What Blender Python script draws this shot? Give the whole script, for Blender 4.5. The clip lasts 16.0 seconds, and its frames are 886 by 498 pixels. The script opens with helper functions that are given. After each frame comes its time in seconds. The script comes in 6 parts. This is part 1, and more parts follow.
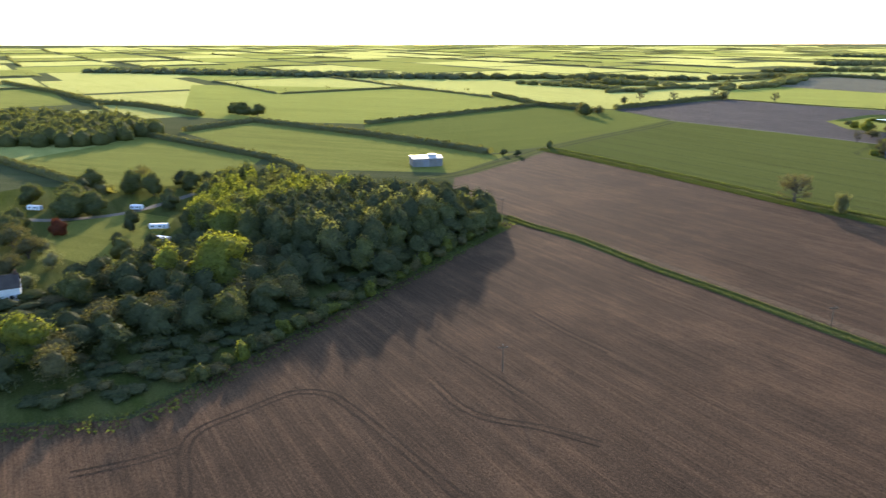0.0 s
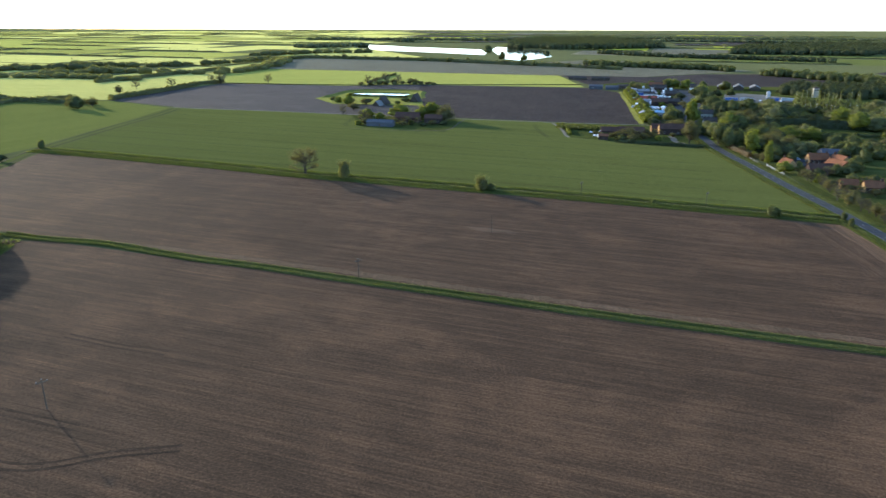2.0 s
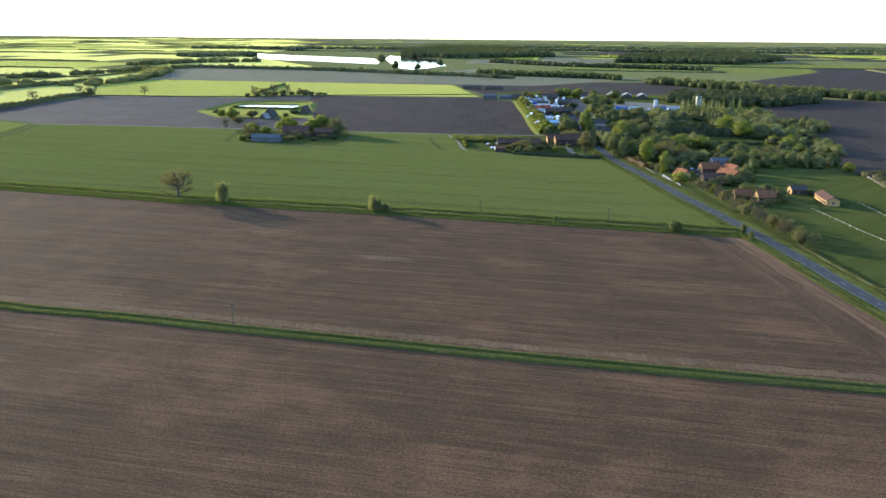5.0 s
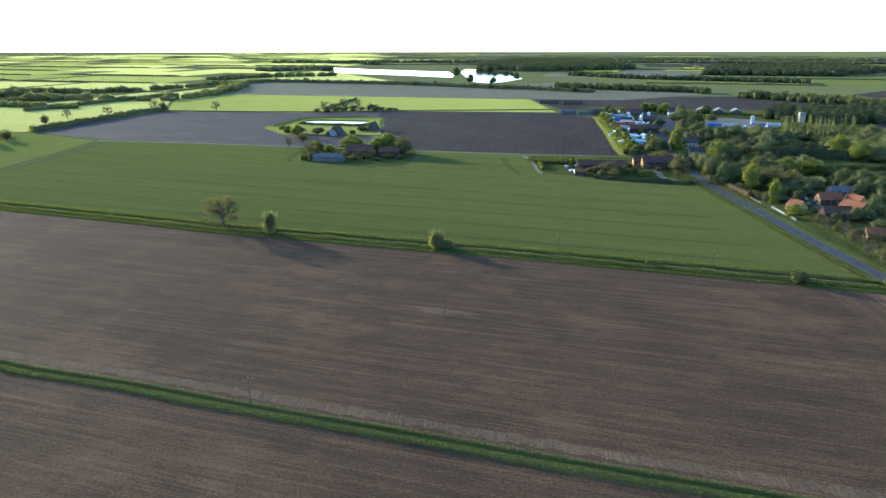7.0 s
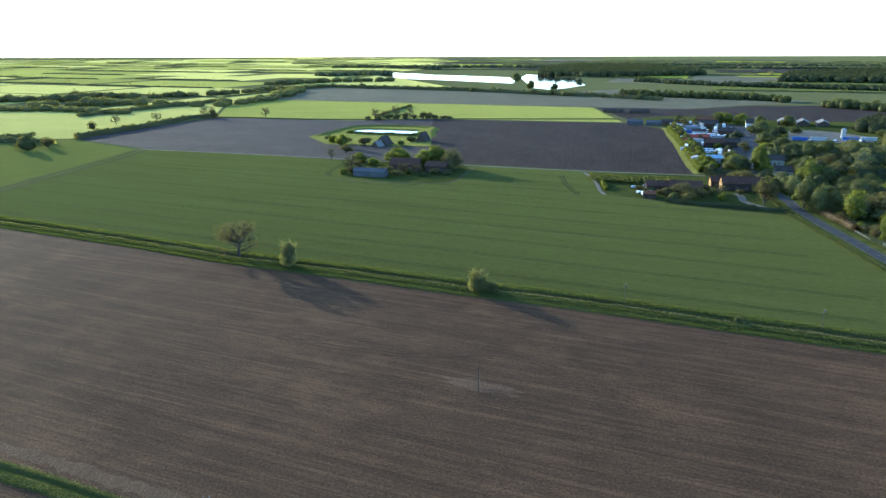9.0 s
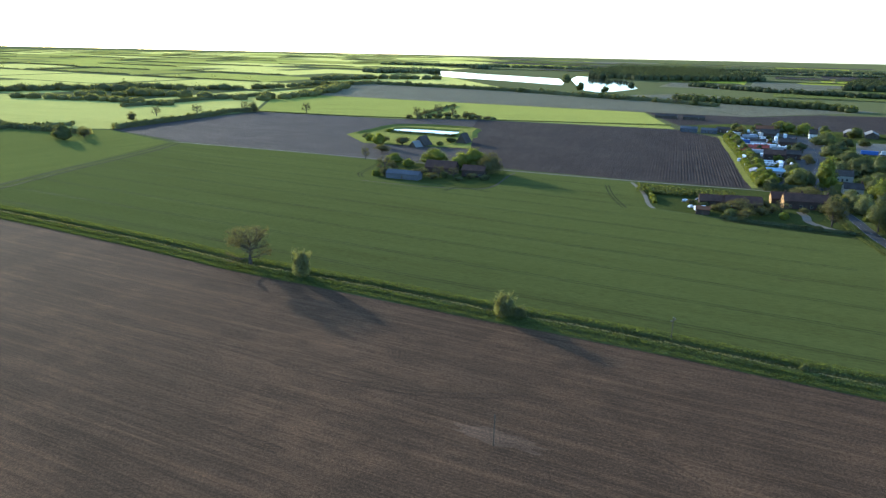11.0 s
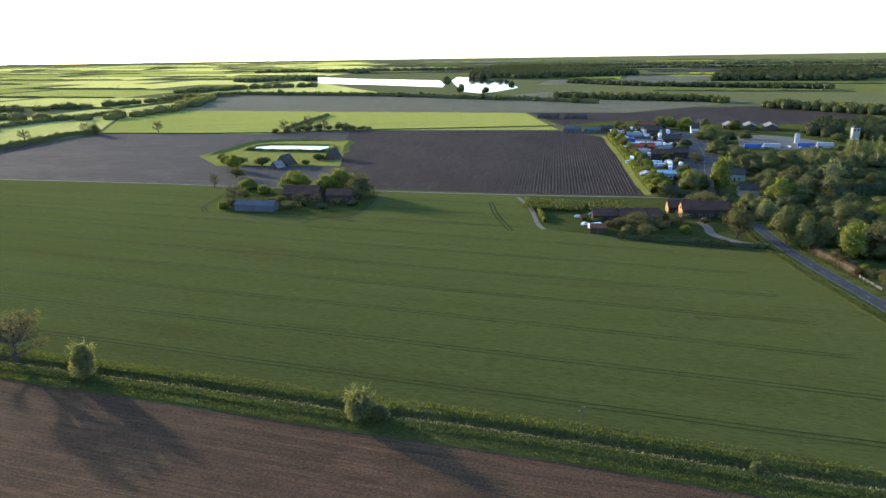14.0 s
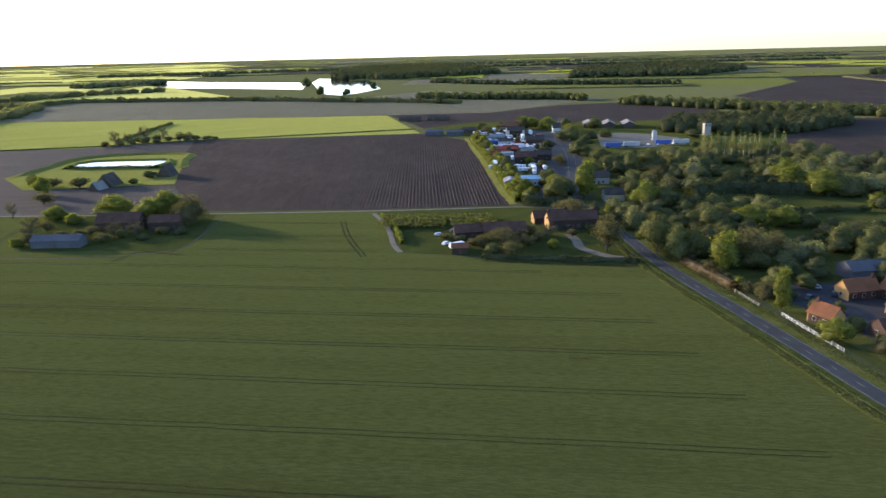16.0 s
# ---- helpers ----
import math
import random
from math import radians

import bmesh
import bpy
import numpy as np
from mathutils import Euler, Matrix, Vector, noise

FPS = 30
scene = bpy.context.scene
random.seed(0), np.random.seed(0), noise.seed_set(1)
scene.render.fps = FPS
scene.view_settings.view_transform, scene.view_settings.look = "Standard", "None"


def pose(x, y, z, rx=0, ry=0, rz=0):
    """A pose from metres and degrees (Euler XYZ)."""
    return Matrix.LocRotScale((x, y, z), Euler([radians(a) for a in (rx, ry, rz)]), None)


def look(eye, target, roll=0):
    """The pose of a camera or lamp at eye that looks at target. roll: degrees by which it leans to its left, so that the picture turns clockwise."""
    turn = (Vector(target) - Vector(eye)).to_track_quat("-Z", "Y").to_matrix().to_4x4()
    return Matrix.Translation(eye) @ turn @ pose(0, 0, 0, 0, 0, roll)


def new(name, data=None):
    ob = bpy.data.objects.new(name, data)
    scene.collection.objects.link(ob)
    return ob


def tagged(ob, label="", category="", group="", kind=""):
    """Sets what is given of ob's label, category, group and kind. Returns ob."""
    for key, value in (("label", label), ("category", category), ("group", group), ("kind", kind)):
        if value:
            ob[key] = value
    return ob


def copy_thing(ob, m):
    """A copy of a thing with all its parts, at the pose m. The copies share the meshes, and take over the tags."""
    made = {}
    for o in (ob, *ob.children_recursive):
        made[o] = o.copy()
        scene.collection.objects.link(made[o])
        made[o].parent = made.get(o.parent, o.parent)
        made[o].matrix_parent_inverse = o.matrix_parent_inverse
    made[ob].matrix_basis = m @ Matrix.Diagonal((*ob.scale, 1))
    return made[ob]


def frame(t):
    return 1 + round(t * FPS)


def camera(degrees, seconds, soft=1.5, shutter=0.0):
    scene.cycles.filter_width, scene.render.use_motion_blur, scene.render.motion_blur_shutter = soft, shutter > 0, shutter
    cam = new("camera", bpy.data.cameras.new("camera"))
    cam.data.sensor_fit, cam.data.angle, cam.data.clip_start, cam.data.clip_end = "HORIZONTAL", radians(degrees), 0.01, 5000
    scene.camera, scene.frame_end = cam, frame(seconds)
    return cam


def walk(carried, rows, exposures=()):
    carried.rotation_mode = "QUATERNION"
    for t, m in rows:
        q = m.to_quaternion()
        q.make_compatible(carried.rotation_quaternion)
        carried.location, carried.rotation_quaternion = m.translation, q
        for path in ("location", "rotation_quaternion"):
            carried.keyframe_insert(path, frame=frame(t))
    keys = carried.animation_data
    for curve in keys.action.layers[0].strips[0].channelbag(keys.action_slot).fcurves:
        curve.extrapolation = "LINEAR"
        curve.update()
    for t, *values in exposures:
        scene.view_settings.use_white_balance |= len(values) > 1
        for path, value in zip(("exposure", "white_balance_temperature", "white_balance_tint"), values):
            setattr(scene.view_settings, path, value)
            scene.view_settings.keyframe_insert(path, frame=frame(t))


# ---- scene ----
# Camera: a drone that turns on the spot, then flies over the fields.
cam = camera(64.45, 16.0, soft=1.35, shutter=0.2)


def aim(x, y, z, yaw, pitch, roll):
    a, b = radians(yaw), radians(pitch)
    way = Vector((-math.sin(a) * math.cos(b), math.cos(a) * math.cos(b), math.sin(b)))
    return look((x, y, z), Vector((x, y, z)) + way, roll)


PATH = [
    (0.0, -36.63, -143.89, 80.63, 31.63, -17.11, -0.08),
    (0.5, -37.32, -144.35, 80.61, 21.14, -17.44, -0.04),
    (1.0, -37.88, -144.19, 80.66, 11.02, -17.76, -0.00),
    (1.5, -38.31, -144.28, 80.80, 1.42, -18.02, 0.13),
    (2.0, -38.80, -144.24, 80.45, -7.11, -18.19, 0.19),
    (2.5, -39.11, -144.13, 80.23, -14.16, -18.33, 0.37),
    (3.0, -39.66, -143.53, 79.92, -21.22, -18.35, 0.66),
    (3.5, -39.10, -141.44, 80.14, -20.07, -18.36, 0.63),
    (4.0, -37.33, -136.51, 80.56, -18.59, -18.07, 0.56),
    (4.2, -36.30, -133.59, 80.72, -18.02, -17.96, 0.52),
    (6.3, -23.56, -93.71, 80.10, -11.32, -16.83, 0.14),
    (6.5, -22.44, -89.34, 80.04, -10.75, -16.74, -0.04),
    (7.0, -19.37, -78.01, 79.78, -9.30, -16.54, -0.06),
    (7.5, -16.17, -67.02, 79.63, -7.92, -16.40, -0.10),
    (8.0, -13.05, -56.07, 79.49, -6.65, -16.30, -0.12),
    (8.5, -10.01, -45.15, 79.79, -5.45, -16.24, -0.14),
    (9.0, -6.95, -34.24, 79.93, -4.37, -16.18, -0.10),
    (9.2, -5.86, -30.72, 80.09, -3.98, -16.17, -0.27),
    (11.3, 1.01, -5.91, 78.67, -0.60, -16.32, 1.33),
    (11.5, 1.49, -3.07, 78.72, -1.43, -16.34, 1.08),
    (12.0, 2.40, 5.85, 78.94, -6.31, -16.42, 0.48),
    (12.5, 4.72, 15.85, 79.17, -7.26, -16.34, 0.11),
    (13.0, 8.49, 26.04, 79.10, -7.72, -16.21, -0.28),
    (13.5, 12.76, 36.79, 79.24, -9.40, -16.14, -0.63),
    (14.0, 17.47, 47.12, 79.16, -9.39, -16.03, -0.79),
    (14.5, 22.79, 56.99, 79.02, -9.23, -15.90, -1.02),
    (15.0, 27.60, 65.27, 78.73, -9.60, -15.85, -0.96),
    (15.5, 32.45, 73.83, 78.82, -13.23, -15.97, -1.11),
    (16.0, 37.00, 82.45, 79.15, -19.78, -16.22, -1.34),
]
walk(cam, [(t, aim(*row)) for t, *row in PATH], [(0.0, 2.22, 6700, 15), (0.7, 2.12, 6550, 13), (2.0, 2.02, 6150, 7), (3.0, 2.17, 6150, 6), (4.0, 2.37, 6400, 8), (7.0, 2.25, 5750, 1), (9.0, 2.1, 5600, 0), (12.5, 1.99, 5950, 4), (14.0, 2.02, 6300, 9), (16.0, 1.9, 6700, 16)])

# ---- light: a low sun ahead of the camera, hazy bright sky ----
SUN_WAY = Vector((-0.605, 0.796, 0.0))
SUN_HEIGHT = radians(10.5)
sky_world = bpy.data.worlds.new("sky")
scene.world = sky_world
sky_world.use_nodes = True
wt = sky_world.node_tree
sky = wt.nodes.new("ShaderNodeTexSky")
sky.sky_type = "NISHITA"
sky.sun_disc = False
sky.sun_elevation = SUN_HEIGHT
sky.sun_rotation = math.atan2(SUN_WAY.x, SUN_WAY.y)
sky.air_density, sky.dust_density, sky.ozone_density = 0.75, 1.0, 2.5
sky.altitude = 450
wt.links.new(sky.outputs[0], wt.nodes["Background"].inputs[0])
wt.nodes["Background"].inputs[1].default_value = 0.15
sun_data = bpy.data.lights.new("sun", "SUN")
sun_data.energy, sun_data.angle, sun_data.color = 1.8, radians(0.8), (1.0, 0.88, 0.7)
sun = new("sun", sun_data)
sun_dir = SUN_WAY * math.cos(SUN_HEIGHT) + Vector((0, 0, math.sin(SUN_HEIGHT)))
sun.matrix_world = look(sun_dir * 500, (0, 0, 0))


# ---- materials ----
def shader(name, rough=0.85, color=(0.5, 0.5, 0.5), metal=0.0, spec=0.3):
    mat = bpy.data.materials.new(name)
    mat.use_nodes = True
    b = mat.node_tree.nodes["Principled BSDF"]
    b.inputs["Roughness"].default_value = rough
    b.inputs["Base Color"].default_value = (*color, 1)
    b.inputs["Metallic"].default_value = metal
    b.inputs["Specular IOR Level"].default_value = spec
    return mat, mat.node_tree, b


def place_vec(nt, angle=0.0, sx=1.0, sy=1.0, sz=1.0):
    """World position, turned by angle degrees and stretched."""
    geo = nt.nodes.new("ShaderNodeNewGeometry")
    m = nt.nodes.new("ShaderNodeMapping")
    m.vector_type = "POINT"
    turn = nt.nodes.new("ShaderNodeVectorRotate")
    turn.rotation_type = "Z_AXIS"
    turn.inputs["Angle"].default_value = radians(-angle)
    nt.links.new(geo.outputs["Position"], turn.inputs["Vector"])
    nt.links.new(turn.outputs[0], m.inputs["Vector"])
    m.inputs["Scale"].default_value = (sx, sy, sz)
    return m.outputs[0]


def grain(nt, vec, scale, detail=4.0, rough=0.6, lo=0.35, hi=0.65):
    n = nt.nodes.new("ShaderNodeTexNoise")
    n.inputs["Scale"].default_value = scale
    n.inputs["Detail"].default_value = detail
    n.inputs["Roughness"].default_value = rough
    nt.links.new(vec, n.inputs["Vector"])
    r = nt.nodes.new("ShaderNodeMapRange")
    r.inputs[1].default_value, r.inputs[2].default_value = lo, hi
    nt.links.new(n.outputs[0], r.inputs[0])
    return r.outputs[0]


def blend(nt, fac, a, b, mode="MIX"):
    m = nt.nodes.new("ShaderNodeMix")
    m.data_type, m.blend_type = "RGBA", mode
    for sock, v in ((0, fac), (6, a), (7, b)):
        if isinstance(v, (int, float)):
            m.inputs[sock].default_value = v
        elif isinstance(v, tuple):
            m.inputs[sock].default_value = (*v, 1)
        else:
            nt.links.new(v, m.inputs[sock])
    return m.outputs[2]


def relief(nt, b, height, strength, distance):
    n = nt.nodes.new("ShaderNodeBump")
    n.inputs["Strength"].default_value = strength
    n.inputs["Distance"].default_value = distance
    nt.links.new(height, n.inputs["Height"])
    nt.links.new(n.outputs[0], b.inputs["Normal"])


ROWS_TURN = -27.0  # the way of drilling in the fields, degrees from +x


def soil(name, dark, mid, pale, turn, pale_amount=0.5, bump=0.55, rows=1.1):
    """Tilled soil: broad moist patches, faint drilled rows, dry spots and clods."""
    mat, nt, b = shader(name, 0.95, spec=0.02)
    broad = grain(nt, place_vec(nt, turn, 0.6, 1.3), 0.016, 9, 0.72, 0.32, 0.7)
    parched = grain(nt, place_vec(nt, turn + 8, 0.9, 1.1), 0.022, 9, 0.72, 0.5, 0.78)
    streak = grain(nt, place_vec(nt, turn, 0.022, 1.0), 0.42, 6, 0.75, 0.47, 0.7)
    row = grain(nt, place_vec(nt, turn, 0.014, 1.0), rows * 1.9, 3, 0.8, 0.36, 0.64)
    blotch = grain(nt, place_vec(nt, turn, 0.55, 1.0), 0.13, 6, 0.72, 0.3, 0.7)
    clod = grain(nt, place_vec(nt), 1.6, 6, 0.85, 0.38, 0.62)
    crumb = grain(nt, place_vec(nt), 4.5, 3, 0.7, 0.38, 0.62)
    c = blend(nt, broad, dark, mid)
    c = blend(nt, parched, c, tuple(0.65 * p + 0.35 * q for p, q in zip(mid, pale)))
    k = nt.nodes.new("ShaderNodeMath")
    k.operation = "MULTIPLY"
    nt.links.new(streak, k.inputs[0])
    k.inputs[1].default_value = pale_amount * 0.46
    c = blend(nt, k.outputs[0], c, pale)
    for fac, a, e in ((row, 0.78, 1.22), (blotch, 0.85, 1.15), (clod, 0.58, 1.42), (crumb, 0.72, 1.28)):
        c = blend(nt, 1.0, c, blend(nt, fac, (a, a * 1.01, a * 1.02), (e, e * 0.99, e * 0.98)), "MULTIPLY")
    nt.links.new(c, b.inputs["Base Color"])
    relief(nt, b, clod, bump, 0.25)
    return mat


def turf(name, dark, mid, light, turn=ROWS_TURN, stretch=0.25, fine_scale=1.2, sheen=0.02, bump=0.4, broad_scale=0.012, tint=(0.76, 0.88, 0.24)):
    """Grass or a young crop: broad growth patches, drilled streaks, blades."""
    mat, nt, b = shader(name, 0.75, spec=0.0)
    broad = grain(nt, place_vec(nt, turn, 0.4, 1.3), broad_scale, 4, 0.55, 0.33, 0.68)
    streak = grain(nt, place_vec(nt, turn, 0.08, 1.0), 0.12, 5, 0.65, 0.35, 0.75)
    blade = grain(nt, place_vec(nt, turn, stretch, 1.0), fine_scale, 5, 0.75, 0.3, 0.7)
    c = blend(nt, broad, dark, mid)
    c = blend(nt, streak, c, light)
    f = blend(nt, blade, (0.7, 0.7, 0.7), (1.25, 1.25, 1.25))
    c = blend(nt, 1.0, c, f, "MULTIPLY")
    nt.links.new(c, b.inputs["Base Color"])
    b.inputs["Sheen Weight"].default_value = sheen
    b.inputs["Sheen Roughness"].default_value = 0.35
    b.inputs["Sheen Tint"].default_value = (*tint, 1)
    relief(nt, b, blade, bump, 0.3)
    return mat


def leafy(name, dark, light, through_share=0.4):
    """Leaves: light passes through them; each tree and each clump has its own shade."""
    mat = bpy.data.materials.new(name)
    mat.use_nodes = True
    nt = mat.node_tree
    nt.nodes.remove(nt.nodes["Principled BSDF"])
    info = nt.nodes.new("ShaderNodeObjectInfo")
    geo = nt.nodes.new("ShaderNodeNewGeometry")
    add = nt.nodes.new("ShaderNodeMath")
    add.operation = "MULTIPLY_ADD"
    nt.links.new(geo.outputs["Random Per Island"], add.inputs[0])
    add.inputs[1].default_value = 0.4
    half = nt.nodes.new("ShaderNodeMath")
    half.operation = "MULTIPLY"
    nt.links.new(info.outputs["Random"], half.inputs[0])
    half.inputs[1].default_value = 0.45
    nt.links.new(half.outputs[0], add.inputs[2])
    c = blend(nt, add.outputs[0], dark, light)
    mottle = grain(nt, place_vec(nt), 1.1, 4, 0.7, 0.3, 0.7)
    c = blend(nt, 1.0, c, blend(nt, mottle, (0.6, 0.62, 0.6), (1.3, 1.28, 1.25)), "MULTIPLY")
    d = nt.nodes.new("ShaderNodeBsdfDiffuse")
    tr = nt.nodes.new("ShaderNodeBsdfTranslucent")
    gl = nt.nodes.new("ShaderNodeBsdfGlossy")
    gl.inputs["Roughness"].default_value = 0.55
    gl.inputs["Color"].default_value = (0.6, 0.6, 0.55, 1)
    nt.links.new(c, d.inputs[0])
    warm = blend(nt, 1.0, c, (2.0, 1.9, 0.72), "MULTIPLY")
    nt.links.new(warm, tr.inputs[0])
    m1, m2 = nt.nodes.new("ShaderNodeMixShader"), nt.nodes.new("ShaderNodeMixShader")
    m1.inputs[0].default_value = through_share
    m2.inputs[0].default_value = 0.015
    nt.links.new(d.outputs[0], m1.inputs[1])
    nt.links.new(tr.outputs[0], m1.inputs[2])
    nt.links.new(m1.outputs[0], m2.inputs[1])
    nt.links.new(gl.outputs[0], m2.inputs[2])
    nt.links.new(m2.outputs[0], nt.nodes["Material Output"].inputs["Surface"])
    return mat


def weathered(name, a, b_col, rough=0.8, scale=1.5, metal=0.0, bump=0.2, spec=0.12):
    """A built surface with stains at two scales."""
    mat, nt, b = shader(name, rough, metal=metal, spec=spec)
    big = grain(nt, place_vec(nt), scale * 0.25, 4, 0.6, 0.3, 0.7)
    small = grain(nt, place_vec(nt), scale * 4, 3, 0.7, 0.3, 0.7)
    c = blend(nt, big, a, b_col)
    f = blend(nt, small, (0.82, 0.82, 0.82), (1.15, 1.15, 1.15))
    nt.links.new(blend(nt, 1.0, c, f, "MULTIPLY"), b.inputs["Base Color"])
    relief(nt, b, small, bump, 0.03)
    return mat


M = {}
M["soil_near"] = soil("brown tilled soil", (0.064, 0.041, 0.0255), (0.099, 0.0605, 0.0355), (0.265, 0.146, 0.076), ROWS_TURN, 0.55)
M["soil_dark"] = soil("dark tilled soil", (0.05, 0.037, 0.03), (0.069, 0.051, 0.041), (0.1, 0.075, 0.058), 72, 0.3)
# ploughed soil is made lighter and greyer to paint in distance haze
M["soil_ploughed"] = soil("ploughed soil paled by haze", (0.076, 0.062, 0.052), (0.1, 0.082, 0.069), (0.135, 0.11, 0.088), -22, 0.3)
M["soil_grey"] = soil("dry stubble soil", (0.15, 0.132, 0.078), (0.19, 0.166, 0.1), (0.25, 0.21, 0.13), -20, 0.4)
M["crop"] = turf("young wheat", (0.053, 0.056, 0.0165), (0.0635, 0.071, 0.02), (0.072, 0.08, 0.0235), sheen=0.055, bump=0.3, tint=(0.76, 0.88, 0.28))
M["paddock"] = turf("grazed paddock grass", (0.03, 0.037, 0.011), (0.044, 0.052, 0.0145), (0.058, 0.064, 0.02), 20, 0.6, sheen=0.04)
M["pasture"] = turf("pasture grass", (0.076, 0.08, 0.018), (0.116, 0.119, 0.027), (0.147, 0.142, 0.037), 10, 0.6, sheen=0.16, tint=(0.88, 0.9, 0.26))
# both pale grasses carry sunward glare in base colour and sheen tint
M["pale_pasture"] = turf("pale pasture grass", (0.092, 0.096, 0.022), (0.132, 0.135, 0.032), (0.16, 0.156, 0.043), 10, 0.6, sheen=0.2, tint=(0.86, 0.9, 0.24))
M["meadow"] = turf("meadow grass with sun glare in its colour", (0.135, 0.132, 0.038), (0.187, 0.18, 0.053), (0.222, 0.203, 0.07), -20, 0.5, sheen=0.3, tint=(0.95, 0.93, 0.3))
M["ley"] = turf("short green ley", (0.066, 0.071, 0.018), (0.082, 0.088, 0.022), (0.096, 0.1, 0.027), 60, 0.4, sheen=0.1, tint=(0.82, 0.9, 0.26))
M["verge"] = turf("rough verge grass", (0.045, 0.056, 0.013), (0.07, 0.083, 0.019), (0.12, 0.116, 0.04), ROWS_TURN, 0.7, 1.6, 0.02, 0.7, 0.06)
M["rape"] = turf("flowering rapeseed", (0.3, 0.29, 0.03), (0.42, 0.39, 0.04), (0.38, 0.36, 0.06))
M["far_land"] = turf("patchwork of far fields", (0.044, 0.05, 0.022), (0.066, 0.073, 0.03), (0.08, 0.08, 0.038), 15, 0.5, 1.0, 0.05, 0.3, 0.0035, tint=(0.8, 0.85, 0.4))
M["leaf_fresh"] = leafy("fresh spring leaves", (0.09, 0.108, 0.022), (0.2, 0.21, 0.045), 0.55)
M["leaf_mid"] = leafy("green leaves", (0.062, 0.07, 0.028), (0.138, 0.144, 0.055), 0.44)
# also used where the shade of a wood is put into leaf colour
M["leaf_dark"] = leafy("dark leaves of evergreens and shaded trees", (0.047, 0.054, 0.025), (0.086, 0.092, 0.039), 0.24)
M["leaf_brown"] = leafy("brown opening buds", (0.085, 0.075, 0.036), (0.15, 0.135, 0.062), 0.35)
M["leaf_red"] = leafy("copper red leaves", (0.12, 0.03, 0.015), (0.2, 0.06, 0.02))
M["leaf_pale"] = leafy("pale willow leaves", (0.13, 0.135, 0.075), (0.22, 0.22, 0.13), 0.45)
# the next three leaf colours are lightened to paint in distance haze
M["leaf_grey"] = leafy("grey green willow leaves, lightened for haze", (0.096, 0.1, 0.046), (0.198, 0.198, 0.092), 0.5)
M["leaf_hedge"] = leafy("olive brown hedge twigs and young leaves", (0.12, 0.122, 0.062), (0.21, 0.205, 0.105), 0.5)
M["leaf_far"] = leafy("dull green woodland leaves, lightened for haze", (0.085, 0.096, 0.055), (0.145, 0.156, 0.085), 0.4)
M["leaf_bud"] = leafy("tan opening buds", (0.09, 0.077, 0.04), (0.16, 0.136, 0.072), 0.38)
M["leaf_willow"] = leafy("olive willow leaves", (0.13, 0.132, 0.07), (0.225, 0.22, 0.118), 0.48)
M["leaf_rust"] = leafy("rust brown hedge leaves", (0.07, 0.05, 0.027), (0.12, 0.084, 0.042), 0.4)
M["leaf_weed"] = leafy("lush ditch weeds", (0.07, 0.086, 0.028), (0.105, 0.122, 0.042), 0.5)
M["leaf_dry"] = leafy("dry pale grass", (0.17, 0.155, 0.09), (0.26, 0.235, 0.15), 0.4)
M["bark"] = weathered("grey brown bark", (0.05, 0.04, 0.03), (0.11, 0.09, 0.07), 0.95, 3)
M["bark_pale"] = weathered("pale bark", (0.45, 0.42, 0.36), (0.6, 0.57, 0.5), 0.9, 3)
M["asphalt"] = weathered("worn asphalt", (0.04, 0.04, 0.041), (0.06, 0.06, 0.061), 0.9, 0.6)
M["gravel"] = weathered("gravel", (0.12, 0.105, 0.08), (0.19, 0.165, 0.13), 0.95, 0.7)
M["paint"] = weathered("worn white road paint", (0.22, 0.22, 0.21), (0.36, 0.36, 0.34), 0.75, 2)
M["white"] = weathered("white painted boards", (0.62, 0.61, 0.57), (0.78, 0.77, 0.73), 0.6, 1)
M["white_metal"] = weathered("white coated sheet", (0.36, 0.36, 0.36), (0.5, 0.5, 0.5), 0.5, 0.5)
# brick doubles as shaded side walls; buff has the low sun in its colour
M["brick"] = weathered("dark brown brick, also shaded walls", (0.052, 0.036, 0.029), (0.082, 0.052, 0.041), 0.9, 1.2)
M["buff"] = weathered("buff brick with sunlight in its colour", (0.4, 0.225, 0.09), (0.5, 0.295, 0.125), 0.9, 0.8)
M["tile"] = weathered("orange clay roof tiles", (0.15, 0.064, 0.033), (0.235, 0.095, 0.047), 0.85, 1.0)
M["tile_dark"] = weathered("old dark red roof tiles", (0.075, 0.043, 0.033), (0.125, 0.067, 0.048), 0.92, 1.0, spec=0.06)
M["blue_paint"] = weathered("blue painted sheet", (0.05, 0.1, 0.3), (0.08, 0.15, 0.4), 0.5, 0.5)
M["slate"] = weathered("dark roof", (0.056, 0.045, 0.039), (0.095, 0.076, 0.065), 0.92, 1.0, spec=0.06)
M["old_sheet"] = weathered("weathered pale sheet roof", (0.15, 0.14, 0.13), (0.24, 0.225, 0.21), 0.8, 0.6)
M["cream"] = weathered("cream plastered wall", (0.3, 0.27, 0.22), (0.4, 0.37, 0.31), 0.9, 0.8)
M["wood"] = weathered("dark weathered wood", (0.07, 0.05, 0.035), (0.12, 0.09, 0.065), 0.9, 1.5)
M["pole"] = weathered("grey pole wood", (0.075, 0.06, 0.045), (0.12, 0.097, 0.072), 0.9, 2)
M["rail"] = weathered("pale fence wood", (0.35, 0.31, 0.24), (0.48, 0.43, 0.34), 0.85, 2)
M["blue_metal"] = weathered("blue grey sheet metal", (0.085, 0.084, 0.094), (0.12, 0.118, 0.128), 0.85, 0.5)
